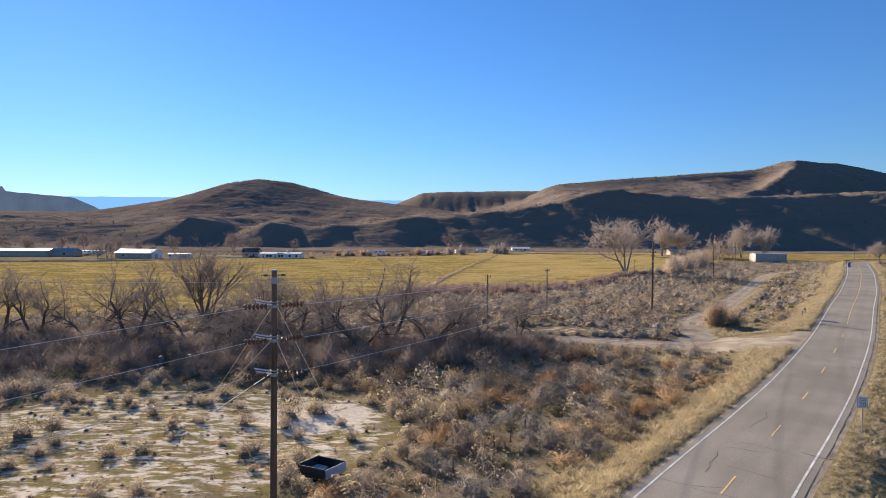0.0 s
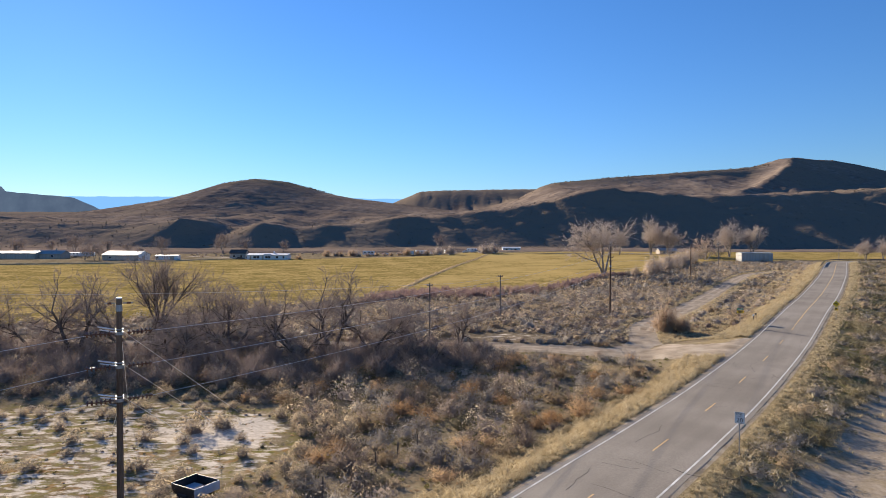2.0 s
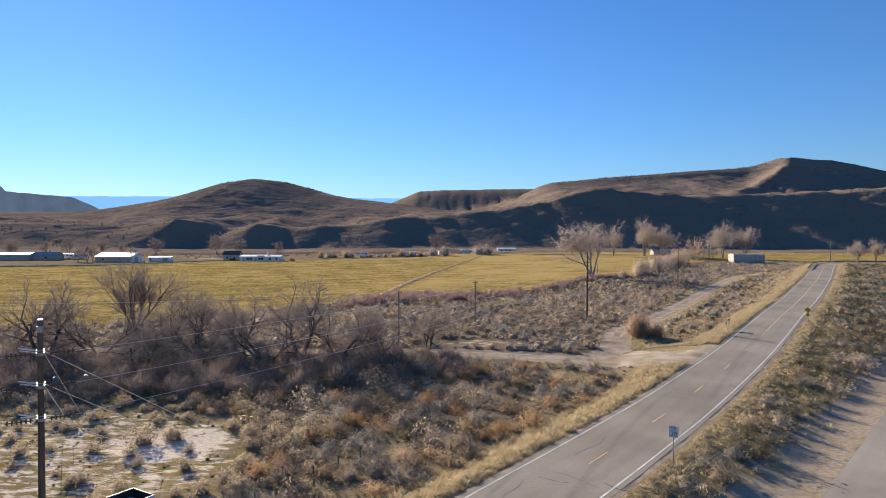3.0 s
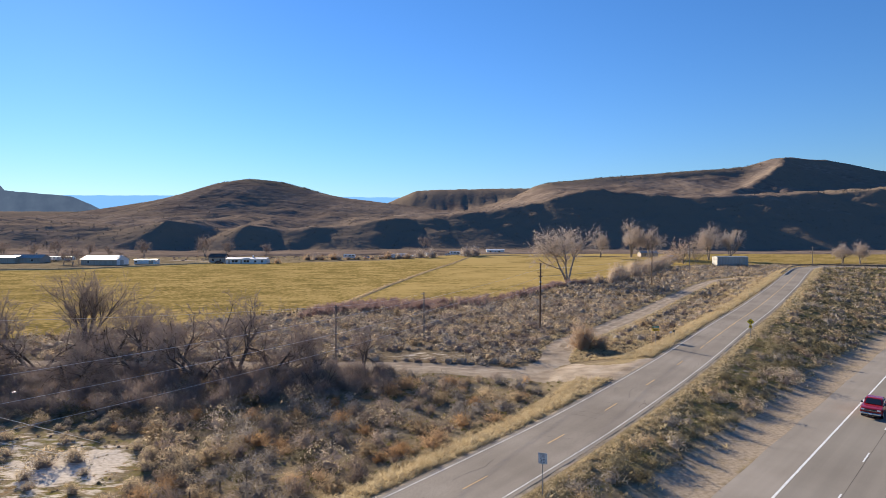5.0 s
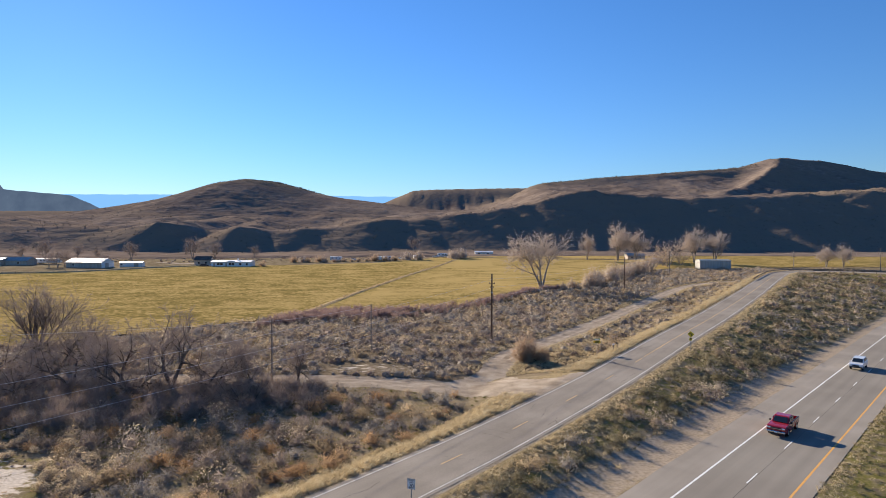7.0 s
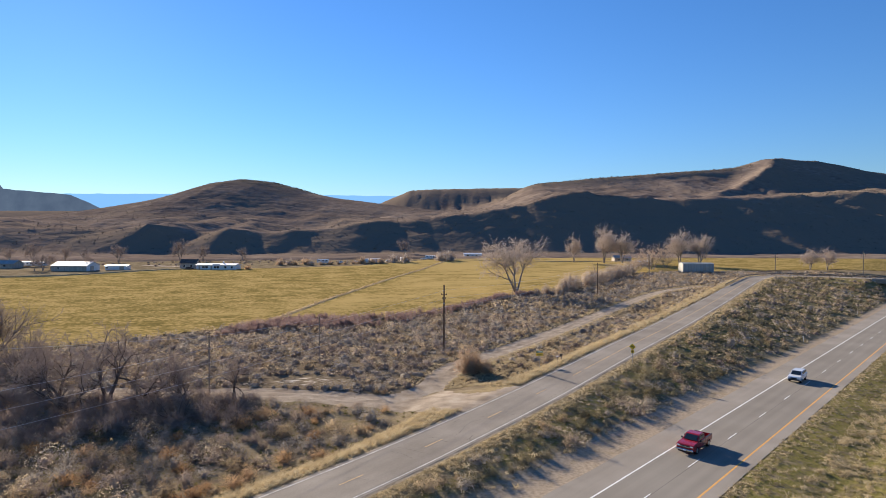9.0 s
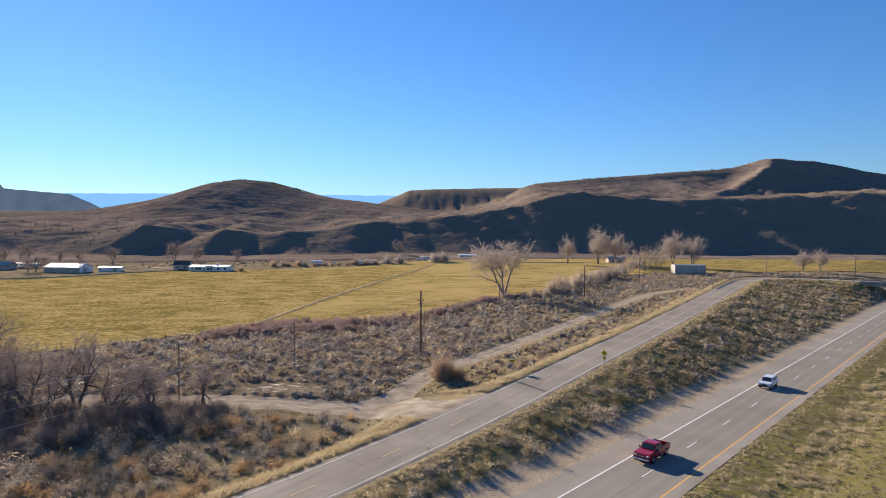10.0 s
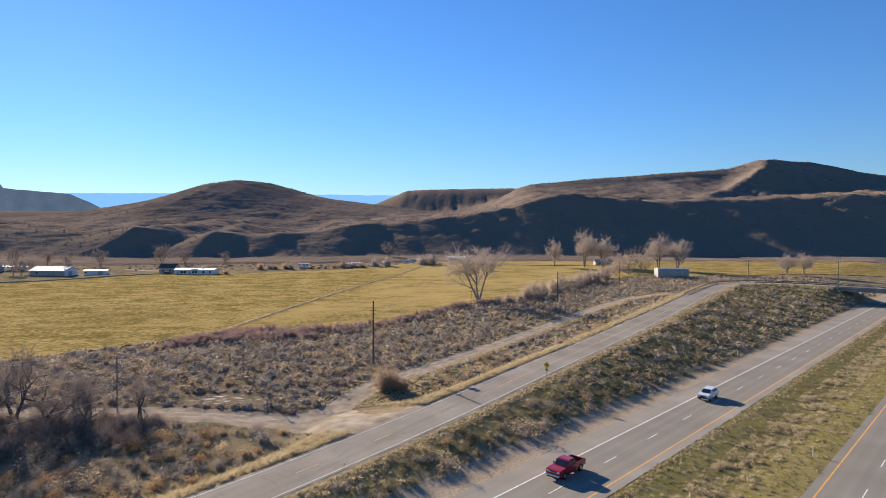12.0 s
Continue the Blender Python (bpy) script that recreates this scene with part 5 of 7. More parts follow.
def bare_tree(name, seed, plan, stems, height, radius, twigs, bark, twig_mat, label, fan=0.35, fine_w=1.0, sides=6):
    """A leafless tree: stems out of one root, limbs, and fine twigs at their ends."""
    rng = np.random.RandomState(seed)
    segs = []
    for s in range(stems):
        th = 2 * math.pi * s / stems + rng.uniform(-0.5, 0.5)
        lean = fan * rng.uniform(0.5, 1.2) if stems > 1 else fan * 0.3
        grow(rng, (0.15 * math.cos(th) * (stems > 1), 0.15 * math.sin(th) * (stems > 1), -0.1), (math.cos(th) * lean, math.sin(th) * lean, 1), height * rng.uniform(0.5, 0.62), radius * rng.uniform(0.75, 1.1), 0, plan, segs)
    top = max(s[1].z for s in segs)
    root = thing(name, pose(0, 0, -500), label, "tree")
    big = [s for s in segs if s[4] <= 1]
    co, f = tubes(big, sides)
    me = raw_mesh("trunk", co, f)
    me.materials.append(bark)
    me.polygons.foreach_set("use_smooth", [True] * len(f))
    new("trunk", me).parent = root
    fine = [s for s in segs if s[4] >= 2]
    co, f = tubes([s for s in fine if s[4] == 2], 3)
    thin = [s for s in fine if s[4] > 2] or fine
    p0, p1 = np.array([s[0] for s in thin]), np.array([s[1] for s in thin])
    side = np.cross(p1 - p0, rng.normal(size=p0.shape))
    side /= np.linalg.norm(side, axis=1)[:, None] + 1e-9
    r0, r1 = np.array([s[2] for s in thin])[:, None], np.array([s[3] for s in thin])[:, None]
    flat = np.stack([p0 - side * r0, p0 + side * r0, p1 + side * r1, p1 - side * r1], 1).reshape(-1, 3)
    # twigs along the last branches, most of them carrying on the branch's own way
    starts, ends = np.array([s[0] for s in fine]), np.array([s[1] for s in fine])
    ways = ends - starts
    ways /= np.linalg.norm(ways, axis=1)[:, None] + 1e-9
    e = np.repeat(starts, twigs, 0) + (np.repeat(ends, twigs, 0) - np.repeat(starts, twigs, 0)) * rng.uniform(0.1, 1.0, (len(starts) * twigs, 1))
    w = np.repeat(ways, twigs, 0) + rng.normal(0, 0.42, (len(e), 3)) + (0, 0, 0.22)
    w /= np.linalg.norm(w, axis=1)[:, None]
    L = rng.uniform(0.3, 1.0, len(e))[:, None] * height * 0.062
    side = np.cross(w, rng.normal(size=w.shape))
    side /= np.linalg.norm(side, axis=1)[:, None] + 1e-9
    wd = height * 0.001 * fine_w
    tri = np.stack([e - side * wd, e + side * wd, e + w * L], 1).reshape(-1, 3)
    flat_f = np.arange(len(flat)).reshape(-1, 4) + len(co)
    tri_f = np.arange(len(tri)).reshape(-1, 3) + len(co) + len(flat)
    quads = [tuple(q) for q in f.tolist() + flat_f.tolist() + tri_f.tolist()]
    co = np.vstack([co, flat])
    me = bpy.data.meshes.new("crown")
    me.from_pydata(np.vstack([co, tri]).tolist(), [], quads)
    me.materials.append(twig_mat)
    a = me.attributes.new("tint", "FLOAT", "POINT")
    a.data.foreach_set("value", np.full(len(me.vertices), 0.5, dtype=np.float32))
    me.update()
    new("crown", me).parent = root
    root["made_height"] = top
    return root


def plant_tree(model, x, y, height, turn=0.0, wide=1.0, group="", label="", z=None):
    k = height / model["made_height"]
    t = copy_thing(model, pose(x, y, (zat(x, y) if z is None else z) - 0.05, 0, 0, turn) @ Matrix.Diagonal((k * wide, k * wide, k, 1)))
    return tagged(t, label, "", group)


def drop_model(model):
    for o in (*model.children_recursive, model):
        bpy.data.objects.remove(o)


M_BARK = surface("grey_bark", [(0.17, 0.14, 0.12), (0.27, 0.23, 0.195), (0.37, 0.32, 0.28)], 2.0, 0.95, 0.6, 6.0, stretch=(1, 1, 0.3))
M_DARK_BARK = surface("dark_bark", [(0.085, 0.066, 0.055), (0.14, 0.11, 0.092), (0.21, 0.17, 0.14)], 2.5, 0.95, 0.6, 6.0, stretch=(1, 1, 0.3))
M_PALE_TWIG = foliage("pale_twig", [(0.331, 0.274, 0.234), (0.456, 0.384, 0.331), (0.581, 0.498, 0.433)], through=0.35)
M_GREY_TWIG = foliage("grey_twig", [(0.19, 0.148, 0.13), (0.29, 0.232, 0.202), (0.40, 0.325, 0.285)], through=0.2)
M_TAN_TWIG = foliage("tan_twig", [(0.38, 0.285, 0.21), (0.50, 0.39, 0.295), (0.61, 0.49, 0.38)], through=0.4)
BIG = [(8, 0.10, 0.62, 1.0, 0.02), (7, 0.14, 0.55, 1.0, 0.03), (6, 0.18, 0.52, 1.0, 0.02), (4, 0.2, 0.5, 1.0, 0.0)]
FAN = [(9, 0.09, 0.55, 0.75, 0.03), (6, 0.12, 0.5, 0.8, 0.06), (5, 0.16, 0.5, 0.9, 0.03), (3, 0.16, 0.5, 0.9, 0.02)]
GNARL = [(7, 0.22, 0.66, 1.15, 0.01), (6, 0.28, 0.6, 1.1, 0.0), (5, 0.3, 0.55, 1.0, 0.0), (3, 0.3, 0.5, 1.0, 0.0)]
cotton_a = bare_tree("cottonwood", 301, BIG, 3, 20, 0.46, 11, M_BARK, M_PALE_TWIG, "large leafless cottonwood with pale twigs beside the pasture", 0.34, 0.9)
cotton_b = bare_tree("cottonwood", 302, BIG, 3, 20, 0.36, 5, M_BARK, M_PALE_TWIG, "tall leafless cottonwood with pale twigs", 0.25, 1.9)
cotton_c = bare_tree("cottonwood", 303, BIG, 2, 20, 0.36, 4, M_BARK, M_GREY_TWIG, "leafless grey cottonwood at the foot of the hills", 0.3, 2.0)
fan_tree = bare_tree("bare_tree", 304, FAN, 7, 11, 0.20, 3, M_DARK_BARK, M_GREY_TWIG, "leafless many-stemmed tree with a fan-shaped crown", 0.5)
gnarled_a = bare_tree("bare_tree", 305, GNARL, 2, 7, 0.21, 8, M_DARK_BARK, M_GREY_TWIG, "gnarled leafless tree in the thicket", 0.5)
gnarled_b = bare_tree("bare_tree", 306, GNARL, 3, 7, 0.18, 8, M_DARK_BARK, M_GREY_TWIG, "gnarled leafless tree in the thicket", 0.7)
bushy = bare_tree("bushy_tree", 307, [(7, 0.12, 0.6, 1.0, 0.02), (5, 0.16, 0.55, 1.0, 0.02), (3, 0.2, 0.5, 1.0, 0.0)], 6, 8, 0.10, 6, M_BARK, M_TAN_TWIG, "dense leafless tree with tan twigs", 0.6, 4.5, 4)
tangle = bare_tree("thicket_bush", 308, [(6, 0.18, 0.6, 1.0, 0.02), (5, 0.22, 0.55, 1.0, 0.02), (2, 0.2, 0.5, 1.0, 0.0)], 7, 4, 0.04, 4, M_DARK_BARK, M_GREY_TWIG, "tangled leafless grey-brown bush", 0.9, 1.5, 3)

M_TAMARISK = foliage("tamarisk_stem", [(0.30, 0.20, 0.125), (0.42, 0.29, 0.19), (0.54, 0.40, 0.28)], through=0.4)
M_THICKET = foliage("thicket_stem", [(0.205, 0.155, 0.135), (0.295, 0.228, 0.198), (0.40, 0.318, 0.275)], through=0.3)


def soft_bush(name, seed, stems, width, mats, rise=0.05):
    """A dense leafless bush: a closed inside, a shell of fine stems and their twig ends."""
    return plant_mesh(name, template(seed, lambda r: core(r, 7, 2, 0.22, 0.2), lambda r: flakes(r, stems // 5, 0.15, 0.4, width * 5, 0, 0.0), lambda r: blades(r, stems, 0.2, 0.34, 0.6, width, 0.92, rise, 0), lambda r: blades(r, stems // 3, 0.15, 0.4, 0.66, width * 0.8, 0.7, rise, 1), lambda r: flakes(r, stems // 2, 0.36, 0.56, width * 2.4, 0, 0.0)), mats)


TAN_BUSH = [soft_bush("leafless_bush", s + 260, 420, 0.006, [M_TAN_TWIG, M_PALE_TWIG]) for s in range(4)]
RED_BUSH = [soft_bush("round_bush", s + 270, 260, 0.009, [M_TAMARISK, M_TAN_TWIG]) for s in range(3)]
GREY_BUSH = [soft_bush("round_bush", s + 280, 260, 0.009, [M_PALE_TWIG, M_GREY_TWIG]) for s in range(2)]
THICK_BUSH = [soft_bush("thicket_bush", s + 290, 620, 0.005, [M_THICKET, M_GREY_TWIG], 0.02) for s in range(5)]


def set_bush(mesh, x, y, w, h, turn, label, group):
    ob = new(mesh.name.split(".")[0], mesh)
    ob.matrix_basis = pose(x, y, zat(x, y) - 0.06, 0, 0, turn) @ Matrix.Diagonal((w, w, h, 1))
    return tagged(ob, label, "bush", group)


plant_tree(cotton_a, 65.7, 218, 21.5, 20, 1.1)
G1 = "trees by the shed"
for m, x, y, h, a, w in [(cotton_b, 129, 418, 19, 0, 0.6), (cotton_b, 149, 414, 25, 40, 0.9), (cotton_b, 162, 416, 20.5, 130, 0.85), (cotton_b, 193, 394, 23, 200, 0.85), (cotton_a, 199, 377, 20, 280, 0.8), (cotton_b, 259, 362, 12.5, 250, 0.95), (cotton_b, 268, 360, 13.5, 15, 0.9)]:
    plant_tree(m, x, y, h * 1.1, a, w, G1)
for x, y, h, a, w in [(163, 359, 17, 0, 1.1), (153, 352, 9, 70, 1.1), (146, 338, 8, 140, 1.2), (163, 366, 9, 200, 1.0), (176, 372, 9, 30, 1.0)]:
    plant_tree(bushy, x, y, h, a, w, "bushy trees by the road")
for i, (x, y, h) in enumerate([(84, 222, 6.0), (88, 231, 6.8), (92, 239, 5.4), (98, 246, 6.4), (104, 261, 6.8), (110, 270, 6.0), (117, 285, 6.4), (124, 298, 7.4), (76, 215, 3.6), (80, 211, 4.0), (131, 309, 6.4), (138, 321, 7.0), (95, 251, 4.2), (101, 254, 5.0), (114, 277, 5.2), (121, 291, 5.0), (128, 304, 5.6), (72, 211, 2.6), (87, 225, 4.4)]):
    set_bush(TAN_BUSH[i % 4], x, y, h * (1.15 + 0.4 * math.sin(i * 2.1) ** 2), h * 2.0, i * 71, "soft leafless tan bush along the pasture fence", "bushes along the pasture")
plant_tree(fan_tree, -38.8, 100, 14.0, 10, 1.0)
thicket = [(-29, 90.5, 7.5), (-24, 88.8, 6.5), (-19, 78, 7.5), (-14.5, 80, 7.0), (-33, 79, 7.5), (-39, 77, 8.5), (-45.5, 79, 7.5), (-52, 78, 7.0), (-9.6, 75, 7.2), (-6.2, 78.3, 8.6), (-1.2, 76.6, 6.8), (2.0, 80.6, 5.2), (4.5, 77.5, 5.0), (10.5, 79.8, 5.2), (-24, 72, 6.0), (-58, 80, 7.5), (-64, 77, 7.0)]
for i, (x, y, h) in enumerate(thicket):
    plant_tree(gnarled_a if i % 2 else gnarled_b, x, y, h * 1.32, i * 77, 1.0, "trees of the thicket")
for i in range(30):
    x = -68 + 84 * ((i * 0.618) % 1)
    y = r2.uniform(63, 79.5)
    if x > -3:
        y = 78.5 - (79.5 - y) * 0.6
    plant_tree(tangle, x, y, r2.uniform(1.6, 3.8), i * 53, r2.uniform(0.9, 1.4), "bushes of the thicket")
mass = settle(spread_out(900, (-72, 56, 15, 80.5), lambda x, y: (y > np.interp(x, [-72, -30, -5, 4, 15], [60, 60, 61, 66, 74])) * (along(GRAVEL, x, y)[0] > 3.4), r2, (2.2, 4.8)), 0.62)
for i, (x, y, _, w, _) in enumerate(mass):
    set_bush(THICK_BUSH[i % 5], x, y, w * 1.1, w * r2.uniform(0.85, 1.35), i * 61, "dense mauve-brown leafless bush of the thicket", "brush of the thicket")
corner = soft_bush("brown_bush", 251, 800, 0.004, [M_TAMARISK, M_TAN_TWIG], 0.1)
for x, y, w, h in ((43.6, 96.4, 4.8, 9.0), (46.4, 96.2, 3.4, 5.4), (44.6, 98.2, 3.4, 6.4)):
    set_bush(corner, x, y, w, h, x * 40, "round leafless brown bush on the corner of the track", "bushes on the corner")
for x, y, h, m in [(-269, 398, 13, cotton_c), (-250, 401, 12, cotton_c), (-236, 403, 15, cotton_c), (-215, 404, 12, cotton_c), (-262, 385, 12, cotton_c), (-176, 398, 14, cotton_c), (-141, 412, 17, cotton_c), (-128, 418, 13, cotton_c), (-105, 430, 10, cotton_c), (5, 508, 16, cotton_c), (-160, 338, 9, cotton_c), (-190, 350, 10, cotton_c), (-285, 396, 13, cotton_c), (-200, 400, 9, cotton_c), (-182, 331, 11, cotton_c), (-190, 336, 9, cotton_c)]:
    plant_tree(m, x, y, h, x * 3.7, 1.0, "trees at the foot of the hills")
for i, (x, y, h) in enumerate([(-66, 386, 4.6), (-61, 390, 4.2), (-57, 388, 3.6), (-50, 390, 4.8), (-46, 386, 3.8), (-35, 392, 2.6), (-30, 394, 2.2), (-26, 396, 2.6), (-16, 402, 5.0), (-9, 404, 3.6), (-3, 403, 4.2), (5, 413, 6.2), (13, 414, 6.6), (37, 428, 7.4), (43, 433, 8.2), (-75, 350, 3.6), (-41, 391, 2.4), (-21, 399, 2.6)]):
    grey = x > 0 or i in (1, 4)
    set_bush((GREY_BUSH if grey else RED_BUSH)[i % 2], x, y, h * 1.6, h * 2.0, i * 83, "round pale grey leafless bush beyond the pasture" if grey else "round reddish-tan leafless bush beyond the pasture", "bushes along the far side of the pasture")
for model in (cotton_a, cotton_b, cotton_c, fan_tree, gnarled_a, gnarled_b, bushy, tangle):
    drop_model(model)

# ---- poles and wires ----
M_POLE = surface("weathered_pole_wood", [(0.10, 0.066, 0.046), (0.16, 0.11, 0.08), (0.23, 0.17, 0.125)], 1.5, 0.9, 0.5, 8.0, stretch=(1, 1, 0.12))
M_GALV = plain("galvanised_steel", (0.34, 0.35, 0.36), 0.5, 0.6)
M_WIRE = plain("bare_wire", (0.8, 0.8, 0.8), 0.4, 0.5)
M_CLAY = plain("brown_porcelain", (0.16, 0.075, 0.05), 0.25)
M_GREY_POLE = surface("grey_pole_wood", [(0.16, 0.13, 0.11), (0.24, 0.205, 0.175), (0.32, 0.28, 0.24)], 1.5, 0.9, 0.4, 8.0, stretch=(1, 1, 0.12))
LINE = Vector((0.49, 0.872, 0))
ACROSS = Vector((0.872, -0.49, 0))


def utility_pole(x, y, top, r, material, label, name="utility_pole"):
    z = zat(x, y)
    p = thing(name, pose(x, y, z), label, "utility pole", "poles")
    part("pole", rod(bmesh.new(), (0, 0, -0.4), (0, 0, top - z), r, r * 0.72, 14), material, p)
    return p, z


def insulator(parent, a, b):
    """A string of ribbed discs between two points."""
    a, b = Vector(a), Vector(b)
    bm = bmesh.new()
    rod(bm, a, b, 0.03, n=6)
    n = 6
    for i in range(n):
        c = a.lerp(b, (i + 0.5) / n)
        e = (b - a).normalized() * 0.035
        rod(bm, c - e, c + e, 0.15, 0.09, 10)
    return part("insulator", bm, M_CLAY, parent, "brown ribbed insulator string")


AX, AY, ATOP = -7.8, 29.4, 12.5
LEVELS = (10.8, 9.15, 7.5)
pole_a, az0 = utility_pole(AX, AY, ATOP, 0.175, M_POLE, "tall brown wooden power pole with three tiers of insulators")
for s in (-1, 1):
    part("top_clamp", rod(bmesh.new(), (0.15 * s, 0.05 * s, ATOP - az0 - 0.22), (0.55 * s, 0.3 * s, ATOP - az0 - 0.22), 0.035, 0.02, 6), M_GALV, pole_a)
    part("top_insulator", rod(bmesh.new(), (0.3 * s, 0.14 * s, ATOP - az0 - 0.22), (0.45 * s, 0.23 * s, ATOP - az0 - 0.22), 0.06, 0.05, 8), M_CLAY, pole_a)
part("pole_bracket", rod(bmesh.new(), (0, 0, ATOP - az0 - 0.62), (0, 0, ATOP - az0 - 0.3), 0.155, 0.145, 12), M_GALV, pole_a, "galvanised steel bracket")
part("pole_cap", rod(bmesh.new(), (0, 0, ATOP - az0 - 0.02), (0, 0, ATOP - az0 + 0.05), 0.15, 0.12, 14), M_GALV, pole_a)
for L in LEVELS:
    h = L - az0
    bm = bmesh.new()
    rod(bm, (0, 0, h - 0.08), (0, 0, h + 0.08), 0.195, n=14)
    rod(bm, (0, 0, h + 0.16), (0, 0, h + 0.22), 0.195, n=14)
    part("pole_band", bm, M_GALV, pole_a, "galvanised steel band")
    for s, w in ((-1, -0.45), (1, 0.35)):
        a = Vector((0, 0, h)) + LINE * s * 0.25
        insulator(pole_a, a + ACROSS * (0.05 * s) + Vector((0.12 * s, 0, 0)), a + LINE * s * 0.75 + Vector((0.72 * s, 0, 0.02)))
    bm = bmesh.new()
    rod(bm, (-0.15, -0.05, h + 0.18), (-0.85, -0.4, h + 0.36), 0.035)
    rod(bm, (-0.15, -0.05, h + 0.05), (-0.75, -0.4, h + 0.22), 0.03)
    part("standoff_arm", bm, M_WIRE, pole_a, "pale steel stand-off bracket")


def wire(name, a, b, sag, r, parent=None, n=18, label="bright bare power line wire"):
    a, b = Vector(a), Vector(b)
    pts = [a.lerp(b, i / n) + Vector((0, 0, -sag * 4 * (i / n) * (1 - i / n))) for i in range(n + 1)]
    u = (b - a).cross(Vector((0, 0, 1))).normalized()
    v = u.cross((b - a).normalized())
    co = [p + (u * math.cos(k * 2 * math.pi / 5) + v * math.sin(k * 2 * math.pi / 5)) * r for p in pts for k in range(5)]
    f = [(i * 5 + k, i * 5 + (k + 1) % 5, i * 5 + 5 + (k + 1) % 5, i * 5 + 5 + k) for i in range(n) for k in range(5)]
    ob = mesh_of(name, co, f, M_WIRE, parent)
    return ob if parent else tagged(ob, label, "wire", "power line wires")


def guy(parent, top, foot):
    a, b = Vector(top), Vector(foot)
    return part("guy_wire", rod(bmesh.new(), a, b, 0.016, n=5), M_WIRE, parent, "taut steel guy wire")


base_a = Vector((AX, AY, az0))
for k, L in enumerate(LEVELS):
    for foot in ((-9.8 - 0.9 * k, 52.5 - 3.0 * k), (-19.6 + 0.9 * k, 53.0 - 3.0 * k)):
        g = Vector((foot[0], foot[1], zat(*foot))) - base_a
        guy(pole_a, (0.0, 0.15, L - az0 + 0.15), g)
pole_b, bz = utility_pole(39.4, 113.6, 13.8, 0.2, M_POLE, "tall dark wooden power pole beside the dirt track")
part("pole_band", rod(bmesh.new(), (0, 0, 9.0), (0, 0, 9.3), 0.2, n=12), M_GALV, pole_b)
for h, half in ((11.9, 0.55), (11.2, 0.35)):
    part("arm", B(((0, 0, h - bz), (half * 2, 0.1, 0.11))), M_POLE, pole_b)
    for dx in (-half + 0.06, half - 0.06):
        part("insulator", rod(bmesh.new(), (dx, 0, h - bz + 0.05), (dx, 0, h - bz + 0.26), 0.07, 0.05, 8), M_CLAY, pole_b, "brown porcelain insulator")
utility_pole(92.9, 208.5, 13.6, 0.19, M_POLE, "wooden power pole among brush by the pasture")
pole_l, lz = utility_pole(135.7, 282.5, 13.9, 0.19, M_GREY_POLE, "wooden power pole with white insulators near the shed")
for h in (13.6, 12.6, 11.6, 10.6, 9.2):
    part("arm", B(((0, 0, h - lz), (1.5, 0.1, 0.12))), M_GREY_POLE, pole_l)
    for dx in (-0.7, 0.7):
        part("insulator", rod(bmesh.new(), (dx, 0, h - lz + 0.05), (dx, 0, h - lz + 0.42), 0.14, 0.09), M_WHITE_LINE, pole_l, "white porcelain insulator")
for x, y, top in ((211.7, 313.5, 13.5), (276.0, 340.5, 14.2)):
    p, z = utility_pole(x, y, top, 0.18, M_GREY_POLE, "wooden power pole with crossarms beyond the overpass")
    for h in (top - 0.5, top - 1.9, top - 3.2):
        part("arm", B(((0, 0, h - z), (2.4, 0.1, 0.12))), M_GREY_POLE, p)
        for dx in (-1.1, 1.1):
            part("insulator", rod(bmesh.new(), (dx, 0, h - z + 0.06), (dx, 0, h - z + 0.4), 0.09, 0.06), M_CLAY, p)
for x, y, top in ((17.7, 101.7, 9.3), (6.3, 81.4, 9.4), (62, 196, 8.0)):
    p, z = utility_pole(x, y, top, 0.12, M_GREY_POLE, "thin grey wooden service pole in the sagebrush")
    part("arm", B(((0, 0, top - z - 0.35), (0.8, 0.08, 0.08))), M_GREY_POLE, p)
    for dx in (-0.35, 0.35):
        part("insulator", rod(bmesh.new(), (dx, 0, top - z - 0.31), (dx, 0, top - z - 0.12), 0.045), M_CLAY, p)
stops = [((-55.5, -56.0), (11.3, 9.6, 7.9)), ((AX, AY), LEVELS), ((39.4, 113.6), (12.8, 11.2, 9.6)), ((92.9, 208.5), (12.8, 11.4, 10.0)), ((135.7, 282.5), (13.2, 12.2, 11.2))]
for (p, hp), (q, hq) in zip(stops[:-1], stops[1:]):
    for k in range(3):
        a = Vector((p[0], p[1], hp[k])) + LINE * (1.0 if p == (AX, AY) else 0) + Vector((0.6 if p == (AX, AY) else 0.2, 0, 0))
        b = Vector((q[0], q[1], hq[k])) - LINE * (1.0 if q == (AX, AY) else 0) + Vector((-0.6 if q == (AX, AY) else 0.2, 0, 0))
        wire("power_line_wire", a, b, 1.1, 0.013)
wire("service_wire", (AX - 60, AY + 26, 10.5), (6.3, 81.4, 9.2), 0.9, 0.014, label="thin grey service wire over the thicket")
wire("service_wire", (6.3, 81.4, 9.2), (17.7, 101.7, 9.1), 0.3, 0.014, label="thin grey service wire over the sagebrush")

# ---- signs, mailboxes, delineators ----
M_SIGN_WHITE = plain("white_sign_sheeting", (0.78, 0.79, 0.80), 0.4)
M_SIGN_YELLOW = plain("yellow_sign_sheeting", (0.85, 0.55, 0.03), 0.4)
M_SIGN_GREEN = plain("green_sign_sheeting", (0.02, 0.22, 0.10), 0.4)
M_BLACK = plain("black_paint", (0.015, 0.015, 0.017), 0.5)


